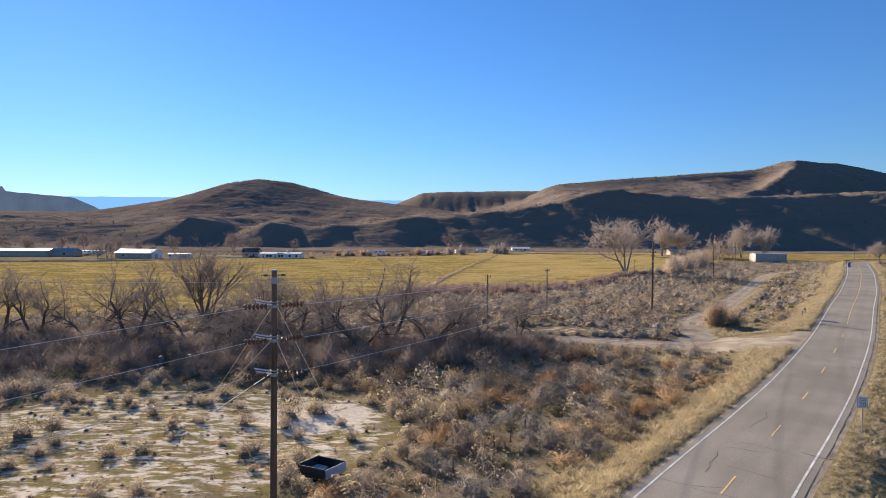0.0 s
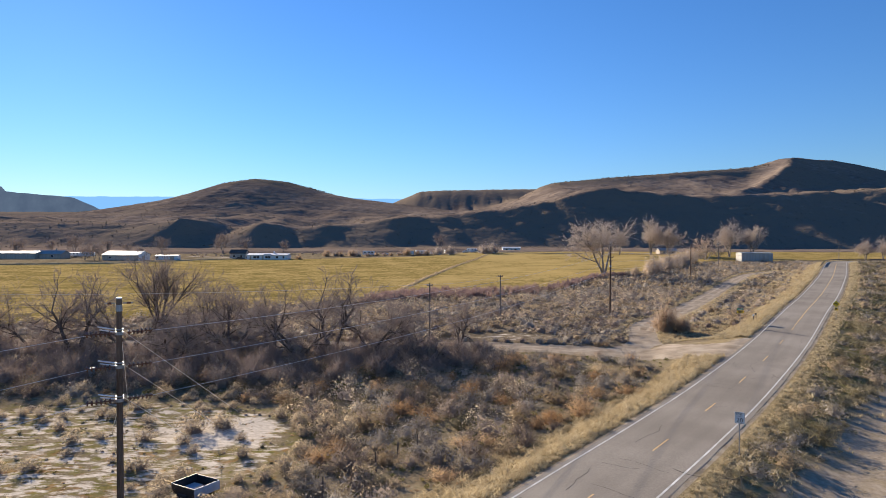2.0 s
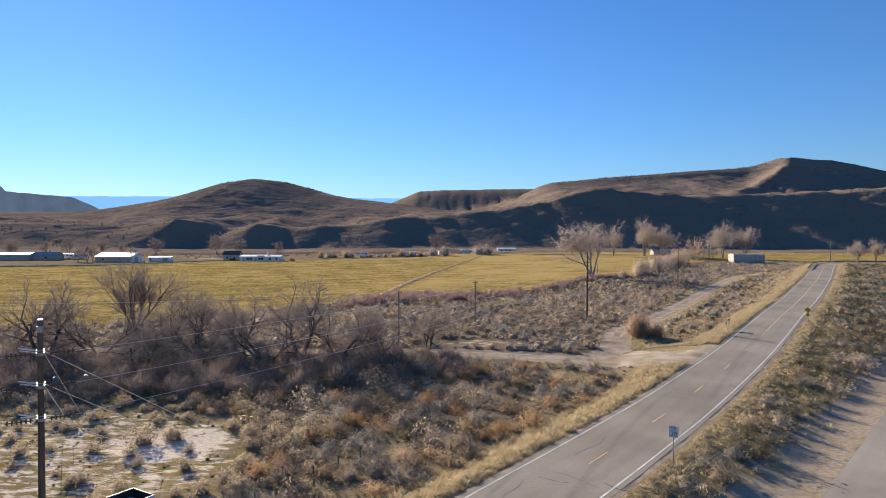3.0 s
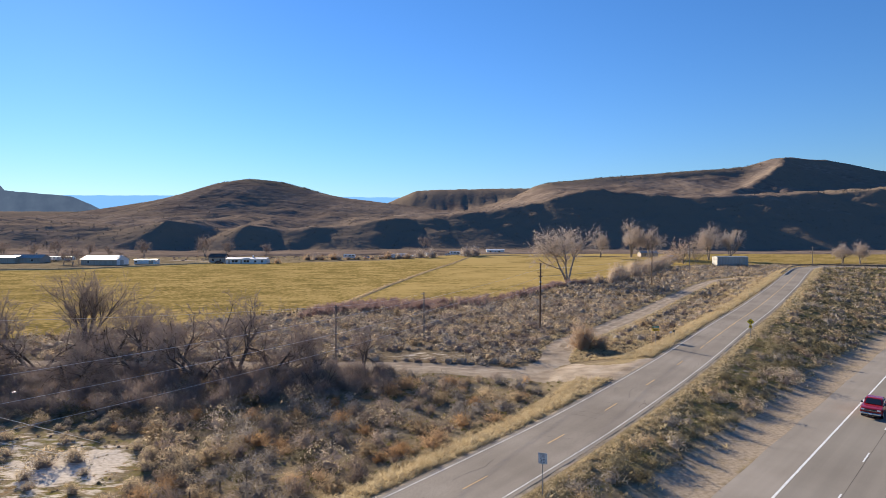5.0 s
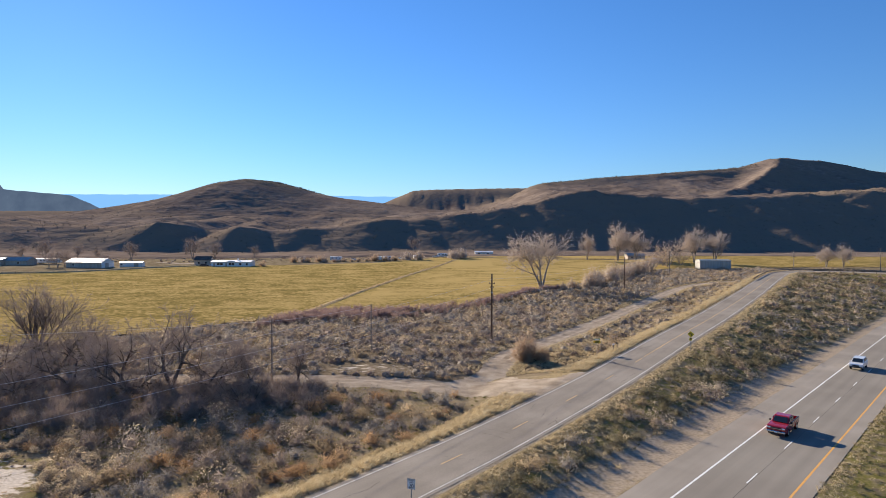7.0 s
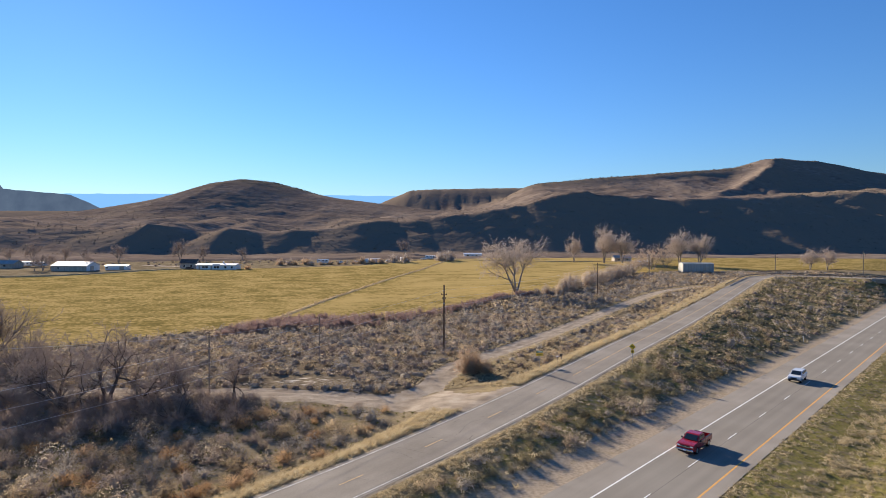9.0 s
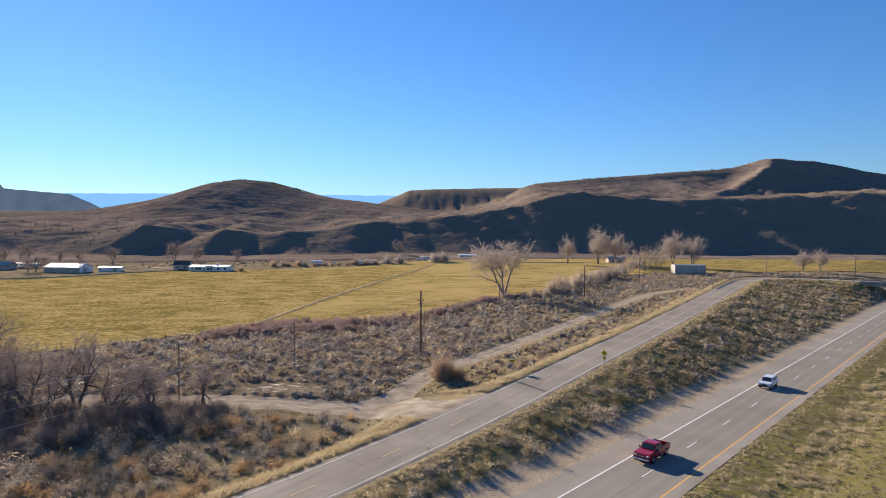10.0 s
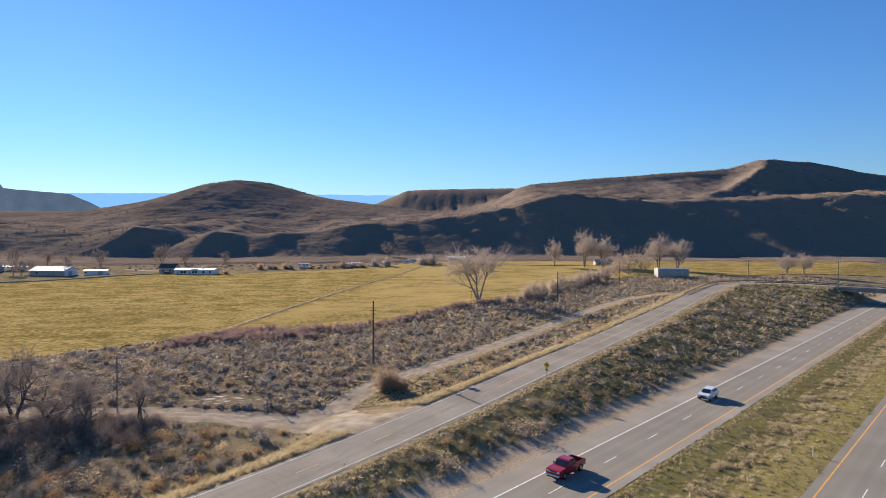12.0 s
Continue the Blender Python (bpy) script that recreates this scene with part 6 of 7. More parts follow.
def text_part(name, words, size, at, material, parent, turn=(90, 0, 0)):
    """Flat lettering as a thin mesh."""
    cu = bpy.data.curves.new(name, "FONT")
    cu.body, cu.size, cu.align_x, cu.align_y, cu.extrude = words, size, "CENTER", "CENTER", 0.003
    tmp = bpy.data.objects.new(name, cu)
    scene.collection.objects.link(tmp)
    me = bpy.data.meshes.new_from_object(tmp.evaluated_get(bpy.context.evaluated_depsgraph_get()))
    bpy.data.objects.remove(tmp)
    bpy.data.curves.remove(cu)
    me.materials.clear()
    me.materials.append(material)
    ob = new(name, me)
    ob.parent, ob.matrix_basis = parent, pose(*at, *turn)
    return ob


sx, sy = 27.95, 40.0
sz = zat(sx, sy)
limit = thing("speed_limit_sign", pose(sx, sy, sz, 0, 0, -22), "white speed limit sign on a thin steel post", "road sign")
part("post", B(((0, 0.03, 1.3), (0.06, 0.04, 2.75))), M_GALV, limit)
part("panel", B(((0, 0, 3.58 - sz), (0.61, 0.012, 0.76))), M_SIGN_WHITE, limit, bevel=0.004)
bm = bmesh.new()
for c, s in (((0, -0.009, 3.58 - sz + 0.355), (0.57, 0.004, 0.014)), ((0, -0.009, 3.58 - sz - 0.355), (0.57, 0.004, 0.014)), ((-0.28, -0.009, 3.58 - sz), (0.014, 0.004, 0.70)), ((0.28, -0.009, 3.58 - sz), (0.014, 0.004, 0.70))):
    box(bm, c, s)
part("border", bm, M_BLACK, limit)
text_part("word_speed", "SPEED", 0.155, (0, -0.012, 3.58 - sz + 0.255), M_BLACK, limit)
text_part("word_limit", "LIMIT", 0.155, (0, -0.012, 3.58 - sz + 0.10), M_BLACK, limit)
text_part("number", "20", 0.42, (0, -0.012, 3.58 - sz - 0.165), M_BLACK, limit)

wx_, wy_ = 70.6, 96.3
wz = zat(wx_, wy_)
curve = thing("curve_warning_sign", pose(wx_, wy_, wz, 0, 0, -25), "yellow diamond curve warning sign with a small plate", "road sign")
part("post", B(((0, 0.03, 1.4), (0.07, 0.05, 2.9))), M_GALV, curve)
bm = bmesh.new()
box(bm, (0, 0, 5.15 - wz), (0.76, 0.012, 0.76), Matrix.Rotation(math.pi / 4, 3, "Y"))
part("diamond", bm, M_SIGN_YELLOW, curve)
part("plate", B(((0, 0, 4.36 - wz), (0.46, 0.012, 0.46))), M_SIGN_YELLOW, curve)
bm = bmesh.new()
box(bm, (0.12, -0.012, 5.03 - wz), (0.09, 0.006, 0.36))
box(bm, (-0.02, -0.012, 5.24 - wz), (0.34, 0.006, 0.09))
box(bm, (-0.16, -0.012, 5.24 - wz), (0.16, 0.006, 0.16), Matrix.Rotation(math.pi / 4, 3, "Y"))
part("arrow", bm, M_BLACK, curve)
bm = bmesh.new()
box(bm, (0, -0.012, 4.42 - wz), (0.26, 0.006, 0.16))
box(bm, (0, -0.012, 4.25 - wz), (0.2, 0.006, 0.06))
part("plate_marks", bm, M_BLACK, curve)

gx_, gy_ = 55.2, 96.0
gz_ = zat(gx_, gy_)
street = thing("street_sign", pose(gx_, gy_, gz_, 0, 0, 8), "green street name sign above a yellow plate", "road sign")
part("post", rod(bmesh.new(), (0, 0, -0.2), (0, 0, 3.1), 0.035), M_GALV, street)
part("name_plate", B(((0, 0, 2.98), (1.05, 0.015, 0.26))), M_SIGN_GREEN, street)
part("yellow_plate", B(((0, -0.03, 2.55), (1.2, 0.015, 0.42))), M_SIGN_YELLOW, street)
part("name_bars", B(((0, -0.012, 2.98), (0.75, 0.006, 0.1))), M_SIGN_WHITE, street)
part("plate_bars", B(((0, -0.042, 2.6), (0.85, 0.006, 0.09)), ((0, -0.042, 2.46), (0.7, 0.006, 0.07))), M_BLACK, street)


def mailbox(x, y, turn, material, label):
    m = thing("mailbox", pose(x, y, zat(x, y), 0, 0, turn), label, "mailbox", "mailboxes")
    part("post", B(((0, 0.1, 0.5), (0.1, 0.1, 1.1))), M_GREY_POLE, m)
    bm = bmesh.new()
    prism(bm, [(0.1 * math.cos(a), 0.1 * math.sin(a) + 0.12) for a in np.linspace(0, math.pi, 9)] + [(-0.1, 0.0), (0.1, 0.0)], -0.28, 0.28)
    bmesh.ops.transform(bm, matrix=pose(0, 0, 1.05, 90, 0, 0), verts=bm.verts)
    part("box", bm, material, m)
    part("flag", B(((0.11, 0, 1.2), (0.01, 0.03, 0.2))), M_SIGN_YELLOW, m)
    part("door", B(((0, -0.285, 1.13), (0.19, 0.012, 0.2))), material, m)
    return m


mailbox(58.6, 98.6, -40, M_SIGN_WHITE, "white mailbox on a wooden post beside the road")
mailbox(59.4, 99.3, -40, M_BLACK, "dark mailbox on a wooden post beside the road")
for s, lat in ((88.0, -9.8), (150.0, -9.8), (30.0, 17.5), (95, 17.5)):
    x, y, _ = hwy(s, lat)
    d = thing("delineator", pose(x, y, zat(x, y)), "slim white reflector post beside the highway", "road post", "delineators")
    part("post", B(((0, 0, 0.55), (0.1, 0.03, 1.3))), M_SIGN_WHITE, d)
    part("reflector", B(((0, -0.02, 1.1), (0.07, 0.01, 0.12))), M_SIGN_YELLOW, d)

# ---- overpass ----
M_CONCRETE = surface("bridge_concrete", [(0.28, 0.26, 0.235), (0.36, 0.335, 0.30), (0.44, 0.41, 0.37)], 0.4, 0.9, 0.2, 12.0)
M_RAIL = plain("dull_guard_rail", (0.13, 0.12, 0.11), 0.75, 0.2)
M_RAIL_POST = surface("rail_post_wood", [(0.10, 0.08, 0.06), (0.17, 0.135, 0.10)], 2.0, 0.9, 0.3, 8.0)
turn_v = math.degrees(math.atan2(HWY_V[1], HWY_V[0]))
over = thing("overpass", pose(*hwy(230, 0), 0, 0, turn_v), "grey concrete road bridge over the highway with steel rails", "bridge")
part("deck", B(((22, 0, 6.12), (78, 10.6, 0.36))), M_CONCRETE, over)
part("deck_surface", B(((22, 0, 6.32), (78, 9.4, 0.05))), M_OLD_ASPHALT, over)
for y in (-4.2, -1.4, 1.4, 4.2):
    part("girder", B(((22, y, 5.35), (76, 0.5, 1.2))), M_CONCRETE, over)
for x in (12.3, 50):
    for y in (-3.4, 0, 3.4):
        part("pier_column", rod(bmesh.new(), (x, y, -0.8), (x, y, 4.3), 0.5, n=14), M_CONCRETE, over)
    part("pier_cap", B(((x, 0, 4.5), (1.2, 10, 0.9))), M_CONCRETE, over)
part("abutment", B(((-16.6, 0, 4.6), (1.2, 10.8, 2.8))), M_CONCRETE, over)
for y in (-5.1, 5.1):
    part("parapet", B(((22, y, 6.45), (78, 0.3, 0.32))), M_CONCRETE, over)
    for h in (6.85, 7.15):
        part("rail", B(((22, y, h), (78, 0.1, 0.11))), M_RAIL, over)
    for i in range(27):
        part("rail_post", B(((-16 + 2.9 * i, y, 6.9), (0.14, 0.14, 0.62))), M_RAIL, over)


def guard_rail(path, offset, label):
    """A steel beam on wooden posts along a stretch of road."""
    path = np.asarray(path, float)
    d = np.gradient(path[:, :2], axis=0)
    d /= np.linalg.norm(d, axis=1)[:, None]
    pts = [Vector((p[0] + n[1] * offset, p[1] - n[0] * offset, p[2])) for p, n in zip(path, d)]
    g = thing("guard_rail", Matrix.Identity(4), label, "guard rail", "guard rails")
    co, f = [], []
    prof = [(-0.0, 0.46), (0.04, 0.5), (0.0, 0.55), (0.0, 0.62), (0.04, 0.67), (0.0, 0.76), (-0.03, 0.76), (-0.03, 0.46)]
    for p, n in zip(pts, d):
        for o, h in prof:
            co.append((p.x + n[1] * o, p.y - n[0] * o, p.z + h))
    k = len(prof)
    for i in range(len(pts) - 1):
        for j in range(k):
            f.append((i * k + j, i * k + (j + 1) % k, (i + 1) * k + (j + 1) % k, (i + 1) * k + j))
    mesh_of("beam", co, f, M_RAIL, g)
    for p in pts[::2]:
        part("rail_post", B(((p.x, p.y, p.z + 0.2), (0.16, 0.16, 1.05))), M_RAIL_POST, g)


top_road = ROAD[(ROAD[:, 1] > 205) & (ROAD[:, 0] > 130)]
guard_rail(top_road, -4.2, "weathered steel guard rail round the outside of the bend")
guard_rail(ROAD[(ROAD[:, 0] > 183)], 4.2, "weathered steel guard rail at the bridge approach")

# ---- pasture ditch and fences ----
DITCH = spline([(51, 483), (41.5, 436), (24.7, 345), (14, 281), (5.5, 220), (0, 181), (-2.8, 160), (-4.6, 147)], 3.0)
M_BANK = surface("dry_grass_bank", [(0.30, 0.215, 0.105), (0.42, 0.31, 0.165), (0.54, 0.42, 0.25)], 0.6, 0.95, 0.4, 8.0)


def bank_strip(name, path, width, height, material, label):
    """A low rounded earth bank along a path."""
    path = np.asarray(path, float)
    d = np.gradient(path[:, :2], axis=0)
    d /= np.linalg.norm(d, axis=1)[:, None]
    nrm = np.stack([d[:, 1], -d[:, 0]], -1)
    offs = np.array([-1.0, -0.6, -0.2, 0.2, 0.6, 1.0])
    prof = np.array([0.0, 0.75, 1.0, 0.95, 0.6, 0.0])
    rows = []
    r = np.random.RandomState(5)
    for o, h in zip(offs, prof):
        xy = path[:, :2] + nrm * (o * width / 2 + r.uniform(-0.15, 0.15, len(path)))[:, None]
        rows.append(np.column_stack([xy, ground_z(xy[:, 0], xy[:, 1], False) + 0.2 + h * height * r.uniform(0.75, 1.2, len(path))]))
    co = np.stack(rows, 1).reshape(-1, 3)
    i = np.arange(len(co)).reshape(len(path), 6)
    quads = np.stack([i[:-1, :-1], i[:-1, 1:], i[1:, 1:], i[1:, :-1]], -1).reshape(-1, 4)
    me = raw_mesh(name, co, quads)
    me.materials.append(material)
    return tagged(new(name, me), label, "earth bank", kind="structure")


bank_strip("ditch_bank", DITCH, 2.4, 0.26, M_BANK, "raised ditch bank with dry grass across the pasture")
bank_strip("ditch_bank", spline([(42, 441), (98, 428), (171, 421)], 4.0), 2.2, 0.5, M_BANK, "raised ditch bank with dry grass across the pasture")
bank_strip("ditch_bank", spline([(-215, 268), (-160, 284), (-143, 301), (-129, 328), (-112, 351)], 4.0), 3.0, 0.6, M_BANK, "brown field edge bank below the barn")
tx = np.interp(rs.uniform(0, 1, 900), np.linspace(0, 1, len(DITCH)), DITCH[:, 0])
ty = np.interp(tx, DITCH[::-1, 0], DITCH[::-1, 1])
tx = tx + rs.normal(0, 0.5, 900)
scatter("ditch_grass", TUFT, np.column_stack([tx, ty, ground_z(tx, ty) + 0.3, rs.uniform(0.4, 0.9, 900), rs.uniform(0.4, 1.0, 900)]), [M_TAN], "tall dry grass along the ditch bank", "grass", rs)
px = np.concatenate([rs.uniform(-160, 60, 1300), rs.uniform(-60, 80, 1300)])
py = np.interp(px, EDGE[:, 0], EDGE[:, 1]) + rs.uniform(0, 60, 2600) * rs.uniform(0, 1, 2600)
scatter("pasture_grass", TUFT_LITE, np.column_stack([px, py, ground_z(px, py, False) + 0.18, rs.uniform(0.3, 0.9, 2600), rs.uniform(0.1, 0.35, 2600)]), [M_GREEN], "low tufts of yellow-green pasture grass", "grass", rs)

M_FENCE_WIRE = plain("rusty_wire", (0.12, 0.10, 0.08), 0.7, 0.5)
M_FENCE = surface("fence_post_wood", [(0.10, 0.08, 0.065), (0.17, 0.14, 0.115)], 3.0, 0.9, 0.3, 6.0)


def wire_fence(path, gap, label):
    """Wooden posts with strands of wire between them."""
    path = np.asarray(path, float)
    seg = np.r_[0, np.cumsum(np.linalg.norm(np.diff(path[:, :2], axis=0), axis=1))]
    at = [(float(np.interp(s, seg, path[:, 0])), float(np.interp(s, seg, path[:, 1]))) for s in np.arange(0, seg[-1], gap)]
    f = thing("wire_fence", Matrix.Identity(4), label, "fence", "fences")
    tops = []
    for i, (x, y) in enumerate(at):
        z = zat(x, y)
        lean = 0.05 * math.sin(i * 2.3)
        part("fence_post", rod(bmesh.new(), (x, y, z - 0.2), (x + lean, y, z + 1.35), 0.06, 0.05, 6), M_FENCE, f)
        tops.append(Vector((x, y, z)))
    for h in (0.5, 0.85, 1.2):
        co, q = tubes([(a + Vector((0, 0, h)), b + Vector((0, 0, h)), 0.006, 0.006, 0) for a, b in zip(tops[:-1], tops[1:])], 3)
        mesh_of("fence_wire", co, q, M_FENCE_WIRE, f)


wire_fence(EDGE[(EDGE[:, 0] > -64) & (EDGE[:, 0] < 6)], 4.0, "old wooden post and wire fence along the pasture")
wire_fence(EDGE[(EDGE[:, 0] > 30) & (EDGE[:, 0] < 110)], 6.0, "old wooden post and wire fence along the pasture")
wire_fence(spline([(-210, 262), (-162, 281), (-146, 297)], 4.0), 5.0, "post and wire fence below the barn")
wire_fence(spline([(1.0, 35.5), (3.2, 38.6), (5.2, 41.8), (7.2, 45.0)], 1.0), 2.4, "sagging post and wire fence between clearing and road")


# ---- buildings ----
M_SIDING = surface("white_siding", [(0.62, 0.62, 0.62), (0.74, 0.74, 0.74)], 0.4, 0.6, 0.15, 6.0, stretch=(0.2, 0.2, 3))
M_METAL_ROOF = surface("pale_metal_roof", [(0.54, 0.545, 0.55), (0.66, 0.665, 0.67)], 0.3, 0.5, 0.1, 8.0)
M_TAN_WALL = surface("tan_board_wall", [(0.36, 0.31, 0.26), (0.48, 0.42, 0.36)], 0.6, 0.9, 0.3, 6.0, stretch=(2, 2, 0.2))
M_GREY_WALL = surface("grey_metal_siding", [(0.30, 0.285, 0.265), (0.39, 0.375, 0.35)], 0.4, 0.55, 0.2, 10.0, metal=0.2, stretch=(3, 3, 0.2))
M_DARK_ROOF = surface("dark_shingle_roof", [(0.08, 0.075, 0.07), (0.14, 0.13, 0.12)], 1.0, 0.9, 0.4, 8.0)
M_GREY_ROOF = surface("dull_grey_roof", [(0.24, 0.26, 0.25), (0.33, 0.35, 0.34)], 0.4, 0.6, 0.2, 8.0, metal=0.2)
M_GLASS = glass("window_glass")
M_TRIM = plain("white_trim", (0.75, 0.75, 0.74), 0.5)


def building(name, label, x, y, turn, L, W, H, rise, wall, roof, windows=(), doors=(), chimney=None, over=0.4, z=None, category="house"):
    """A gabled building: length L along its own x. windows, doors: (x, sill or 0, width, height) on the front (-y)."""
    h = thing(name, pose(x, y, zat(x, y) if z is None else z, 0, 0, turn), label, category)
    bm = bmesh.new()
    prism(bm, [(-W / 2, -0.6), (W / 2, -0.6), (W / 2, H), (0, H + rise), (-W / 2, H)], -L / 2, L / 2)
    bmesh.ops.transform(bm, matrix=Matrix(((0, 0, 1, 0), (1, 0, 0, 0), (0, 1, 0, 0), (0, 0, 0, 1))), verts=bm.verts)
    part("wall", bm, wall, h)
    run = math.hypot(W / 2, rise)
    a = math.atan2(rise, W / 2)
    for s in (-1, 1):
        bm = bmesh.new()
        c = (0, s * (W / 4 + over / 2 * math.cos(a)), H + rise / 2 - over / 2 * math.sin(a) + 0.07)
        box(bm, c, (L + 2 * over, run + over, 0.12), Matrix.Rotation(-s * a, 3, "X"))
        part("roof", bm, roof, h)
    for wx0, sill, ww, wh in windows:
        w = part("window", B(((wx0, -W / 2 - 0.03, sill + wh / 2), (ww + 0.2, 0.08, wh + 0.2))), M_TRIM, h)
        part("pane", B(((wx0, -W / 2 - 0.075, sill + wh / 2), (ww, 0.02, wh))), M_GLASS, w)
    for wx0, sill, ww, wh in doors:
        d = part("door", B(((wx0, -W / 2 - 0.04, sill + wh / 2), (ww, 0.08, wh))), M_TAN_WALL, h)
        part("handle", B(((wx0 + ww * 0.4, -W / 2 - 0.1, sill + 1.0), (0.06, 0.06, 0.06))), M_GALV, d)
    if chimney:
        part("chimney", B(((chimney, W * 0.12, H + rise + 0.4), (0.7, 0.6, 1.6))), wall, h)
    return h


house = building("manufactured_house", "long low white manufactured house with a pale metal roof", -92, 350, -2, 23, 8.0, 2.8, 0.8, M_SIDING, M_METAL_ROOF,
                 [(-7.2, 1.0, 1.5, 1.2), (-5.4, 1.0, 1.5, 1.2), (-0.4, 1.0, 1.3, 1.2), (1.2, 1.0, 1.3, 1.2), (5.6, 1.0, 1.2, 1.2), (9.4, 1.0, 1.0, 1.2)], [(-9.6, 0.1, 1.0, 2.1), (-2.6, 0.1, 1.0, 2.1)], 2.5)
part("porch_gable", B(((0.4, -4.15, 3.0), (4.2, 0.5, 0.9))), M_SIDING, house)
building("grey_house", "small grey house with a dark shingle roof", -112, 358, 5, 9, 8, 3.2, 2.0, M_TAN_WALL, M_DARK_ROOF, [(-2, 1.0, 1.2, 1.1), (2, 1.0, 1.2, 1.1)], [(0, 0.1, 1.0, 2.0)])
barn = building("barn", "broad barn with pale metal roof and white gable end", -167.5, 337, -6, 21, 11, 3.0, 2.0, M_TAN_WALL, M_METAL_ROOF, [(-6, 1.2, 1.2, 0.9)], [(2, 0.1, 3.6, 3.0)], category="barn")
bm = bmesh.new()
prism(bm, [(-5.4, 0.0), (5.4, 0.0), (5.4, 3.0), (0, 4.93), (-5.4, 3.0)], 10.5, 10.56)
bmesh.ops.transform(bm, matrix=Matrix(((0, 0, 1, 0), (1, 0, 0, 0), (0, 1, 0, 0), (0, 0, 0, 1))), verts=bm.verts)
part("gable_siding", bm, M_SIDING, barn, "white painted gable end")
part("gable_door", B(((10.6, -1.0, 1.3), (0.08, 3.0, 2.6))), M_GREY_WALL, barn)
# stands in for a white fence by the barn, built as a lean-to
building("barn_annex", "white fence beside the barn, built as a low lean-to", -148.5, 346, 6, 12, 5, 2.4, 0.4, M_SIDING, M_METAL_ROOF, [(-5, 1.0, 1.0, 0.8)], [(3, 0.1, 2.4, 2.1)], category="shed")
building("long_shed", "long low farm shed with a white metal roof", -243, 352, 4, 34, 10, 3.2, 1.0, M_TAN_WALL, M_METAL_ROOF, (), [(-6, 0.1, 3, 2.6), (4, 0.1, 3, 2.6)], category="shed")
building("farm_house", "low brown farm house with a grey roof", -222, 356, 0, 18, 9, 2.8, 1.8, M_TAN_WALL, M_GREY_ROOF, [(-5, 1.0, 1.4, 1.1), (4, 1.0, 1.4, 1.1)], [(0, 0.1, 1.0, 2.0)], 3.0)
building("storage_shed", "long grey metal storage shed with a pale roof", 180.8, 338.5, -1, 17, 7, 5.0, 0.5, M_GREY_WALL, M_GREY_ROOF, (), [(5.0, 0.1, 3.2, 3.4)], over=0.15, category="shed")
building("low_house", "low white house beyond the pasture", 62, 486, 0, 14, 8, 2.6, 0.8, M_SIDING, M_METAL_ROOF, [(-4, 1.0, 1.4, 1.0), (3, 1.0, 1.4, 1.0)], [(0, 0.1, 1.0, 2.0)])
building("green_house", "small dark house behind the cottonwoods", 166, 432, 0, 12, 8, 2.8, 1.6, M_TAN_WALL, M_GREY_ROOF, [(-3, 1.0, 1.3, 1.0), (3, 1.0, 1.3, 1.0)], [(0, 0.1, 1.0, 2.0)])
building("tank_shed", "small pale lean-to beside the trees", 168, 392, 0, 6, 4, 2.6, 0.8, M_TAN_WALL, M_METAL_ROOF, (), [(0, 0.1, 1.2, 2.0)], category="shed")


lane = ribbon("yard_lane", spline([(-150, 380), (-128, 371), (-112, 367), (-99, 362)], 3.0), -2.6, 2.6, M_RUT, 0.05, jag=0.5, seed=9)
tagged(lane, "pale gravel lane of the farmyard", "road", kind="structure")


# ---- vehicles ----
M_TYRE = plain("tyre_rubber", (0.02, 0.02, 0.02), 0.85)
M_RIM = plain("wheel_rim", (0.5, 0.5, 0.5), 0.35, 0.8)
M_LAMP = plain("headlight_glass", (0.8, 0.8, 0.78), 0.15)
M_TAIL = plain("tail_light", (0.35, 0.02, 0.02), 0.25)
M_CHROME = plain("chrome_bumper", (0.65, 0.65, 0.65), 0.2, 0.9)


def wheel(parent, x, y, r):
    w = part("wheel", rod(bmesh.new(), (x, y - 0.12, r), (x, y + 0.12, r), r, n=18), M_TYRE, parent)
    s = -1 if y < 0 else 1
    part("rim", rod(bmesh.new(), (x, y + s * 0.1, r), (x, y + s * 0.14, r), r * 0.6, n=14), M_RIM, w)


def profile(outline, half, taper=None):
    """A body from a side outline (x, z), as wide as half on each side; taper: (z from which it narrows, by how much)."""
    bm = bmesh.new()
    sides = []
    for s in (-1, 1):
        sides.append([bm.verts.new((x, s * (half - (taper[1] * max(0, z - taper[0]) if taper else 0)), z)) for x, z in outline])
    n = len(outline)
    bm.faces.new(sides[0])
    bm.faces.new(sides[1][::-1])
    for i in range(n):
        j = (i + 1) % n
        bm.faces.new((sides[0][i], sides[1][i], sides[1][j], sides[0][j]))
    bmesh.ops.recalc_face_normals(bm, faces=bm.faces[:])
    return bm


def arch(parent, x, y, r, material):
    """A wheel arch: half a ring standing a little proud of the flank."""
    bm = bmesh.new()
    outer = [((r + 0.1) * math.cos(a), (r + 0.1) * math.sin(a)) for a in np.linspace(0, math.pi, 11)]
    inner = [(r * math.cos(a), r * math.sin(a)) for a in np.linspace(math.pi, 0, 11)]
    prism(bm, outer + inner, -0.06, 0.06)
    bmesh.ops.transform(bm, matrix=pose(x, y, 0.4, 90, 0, 0), verts=bm.verts)
    part("wheel_arch", bm, material, parent)


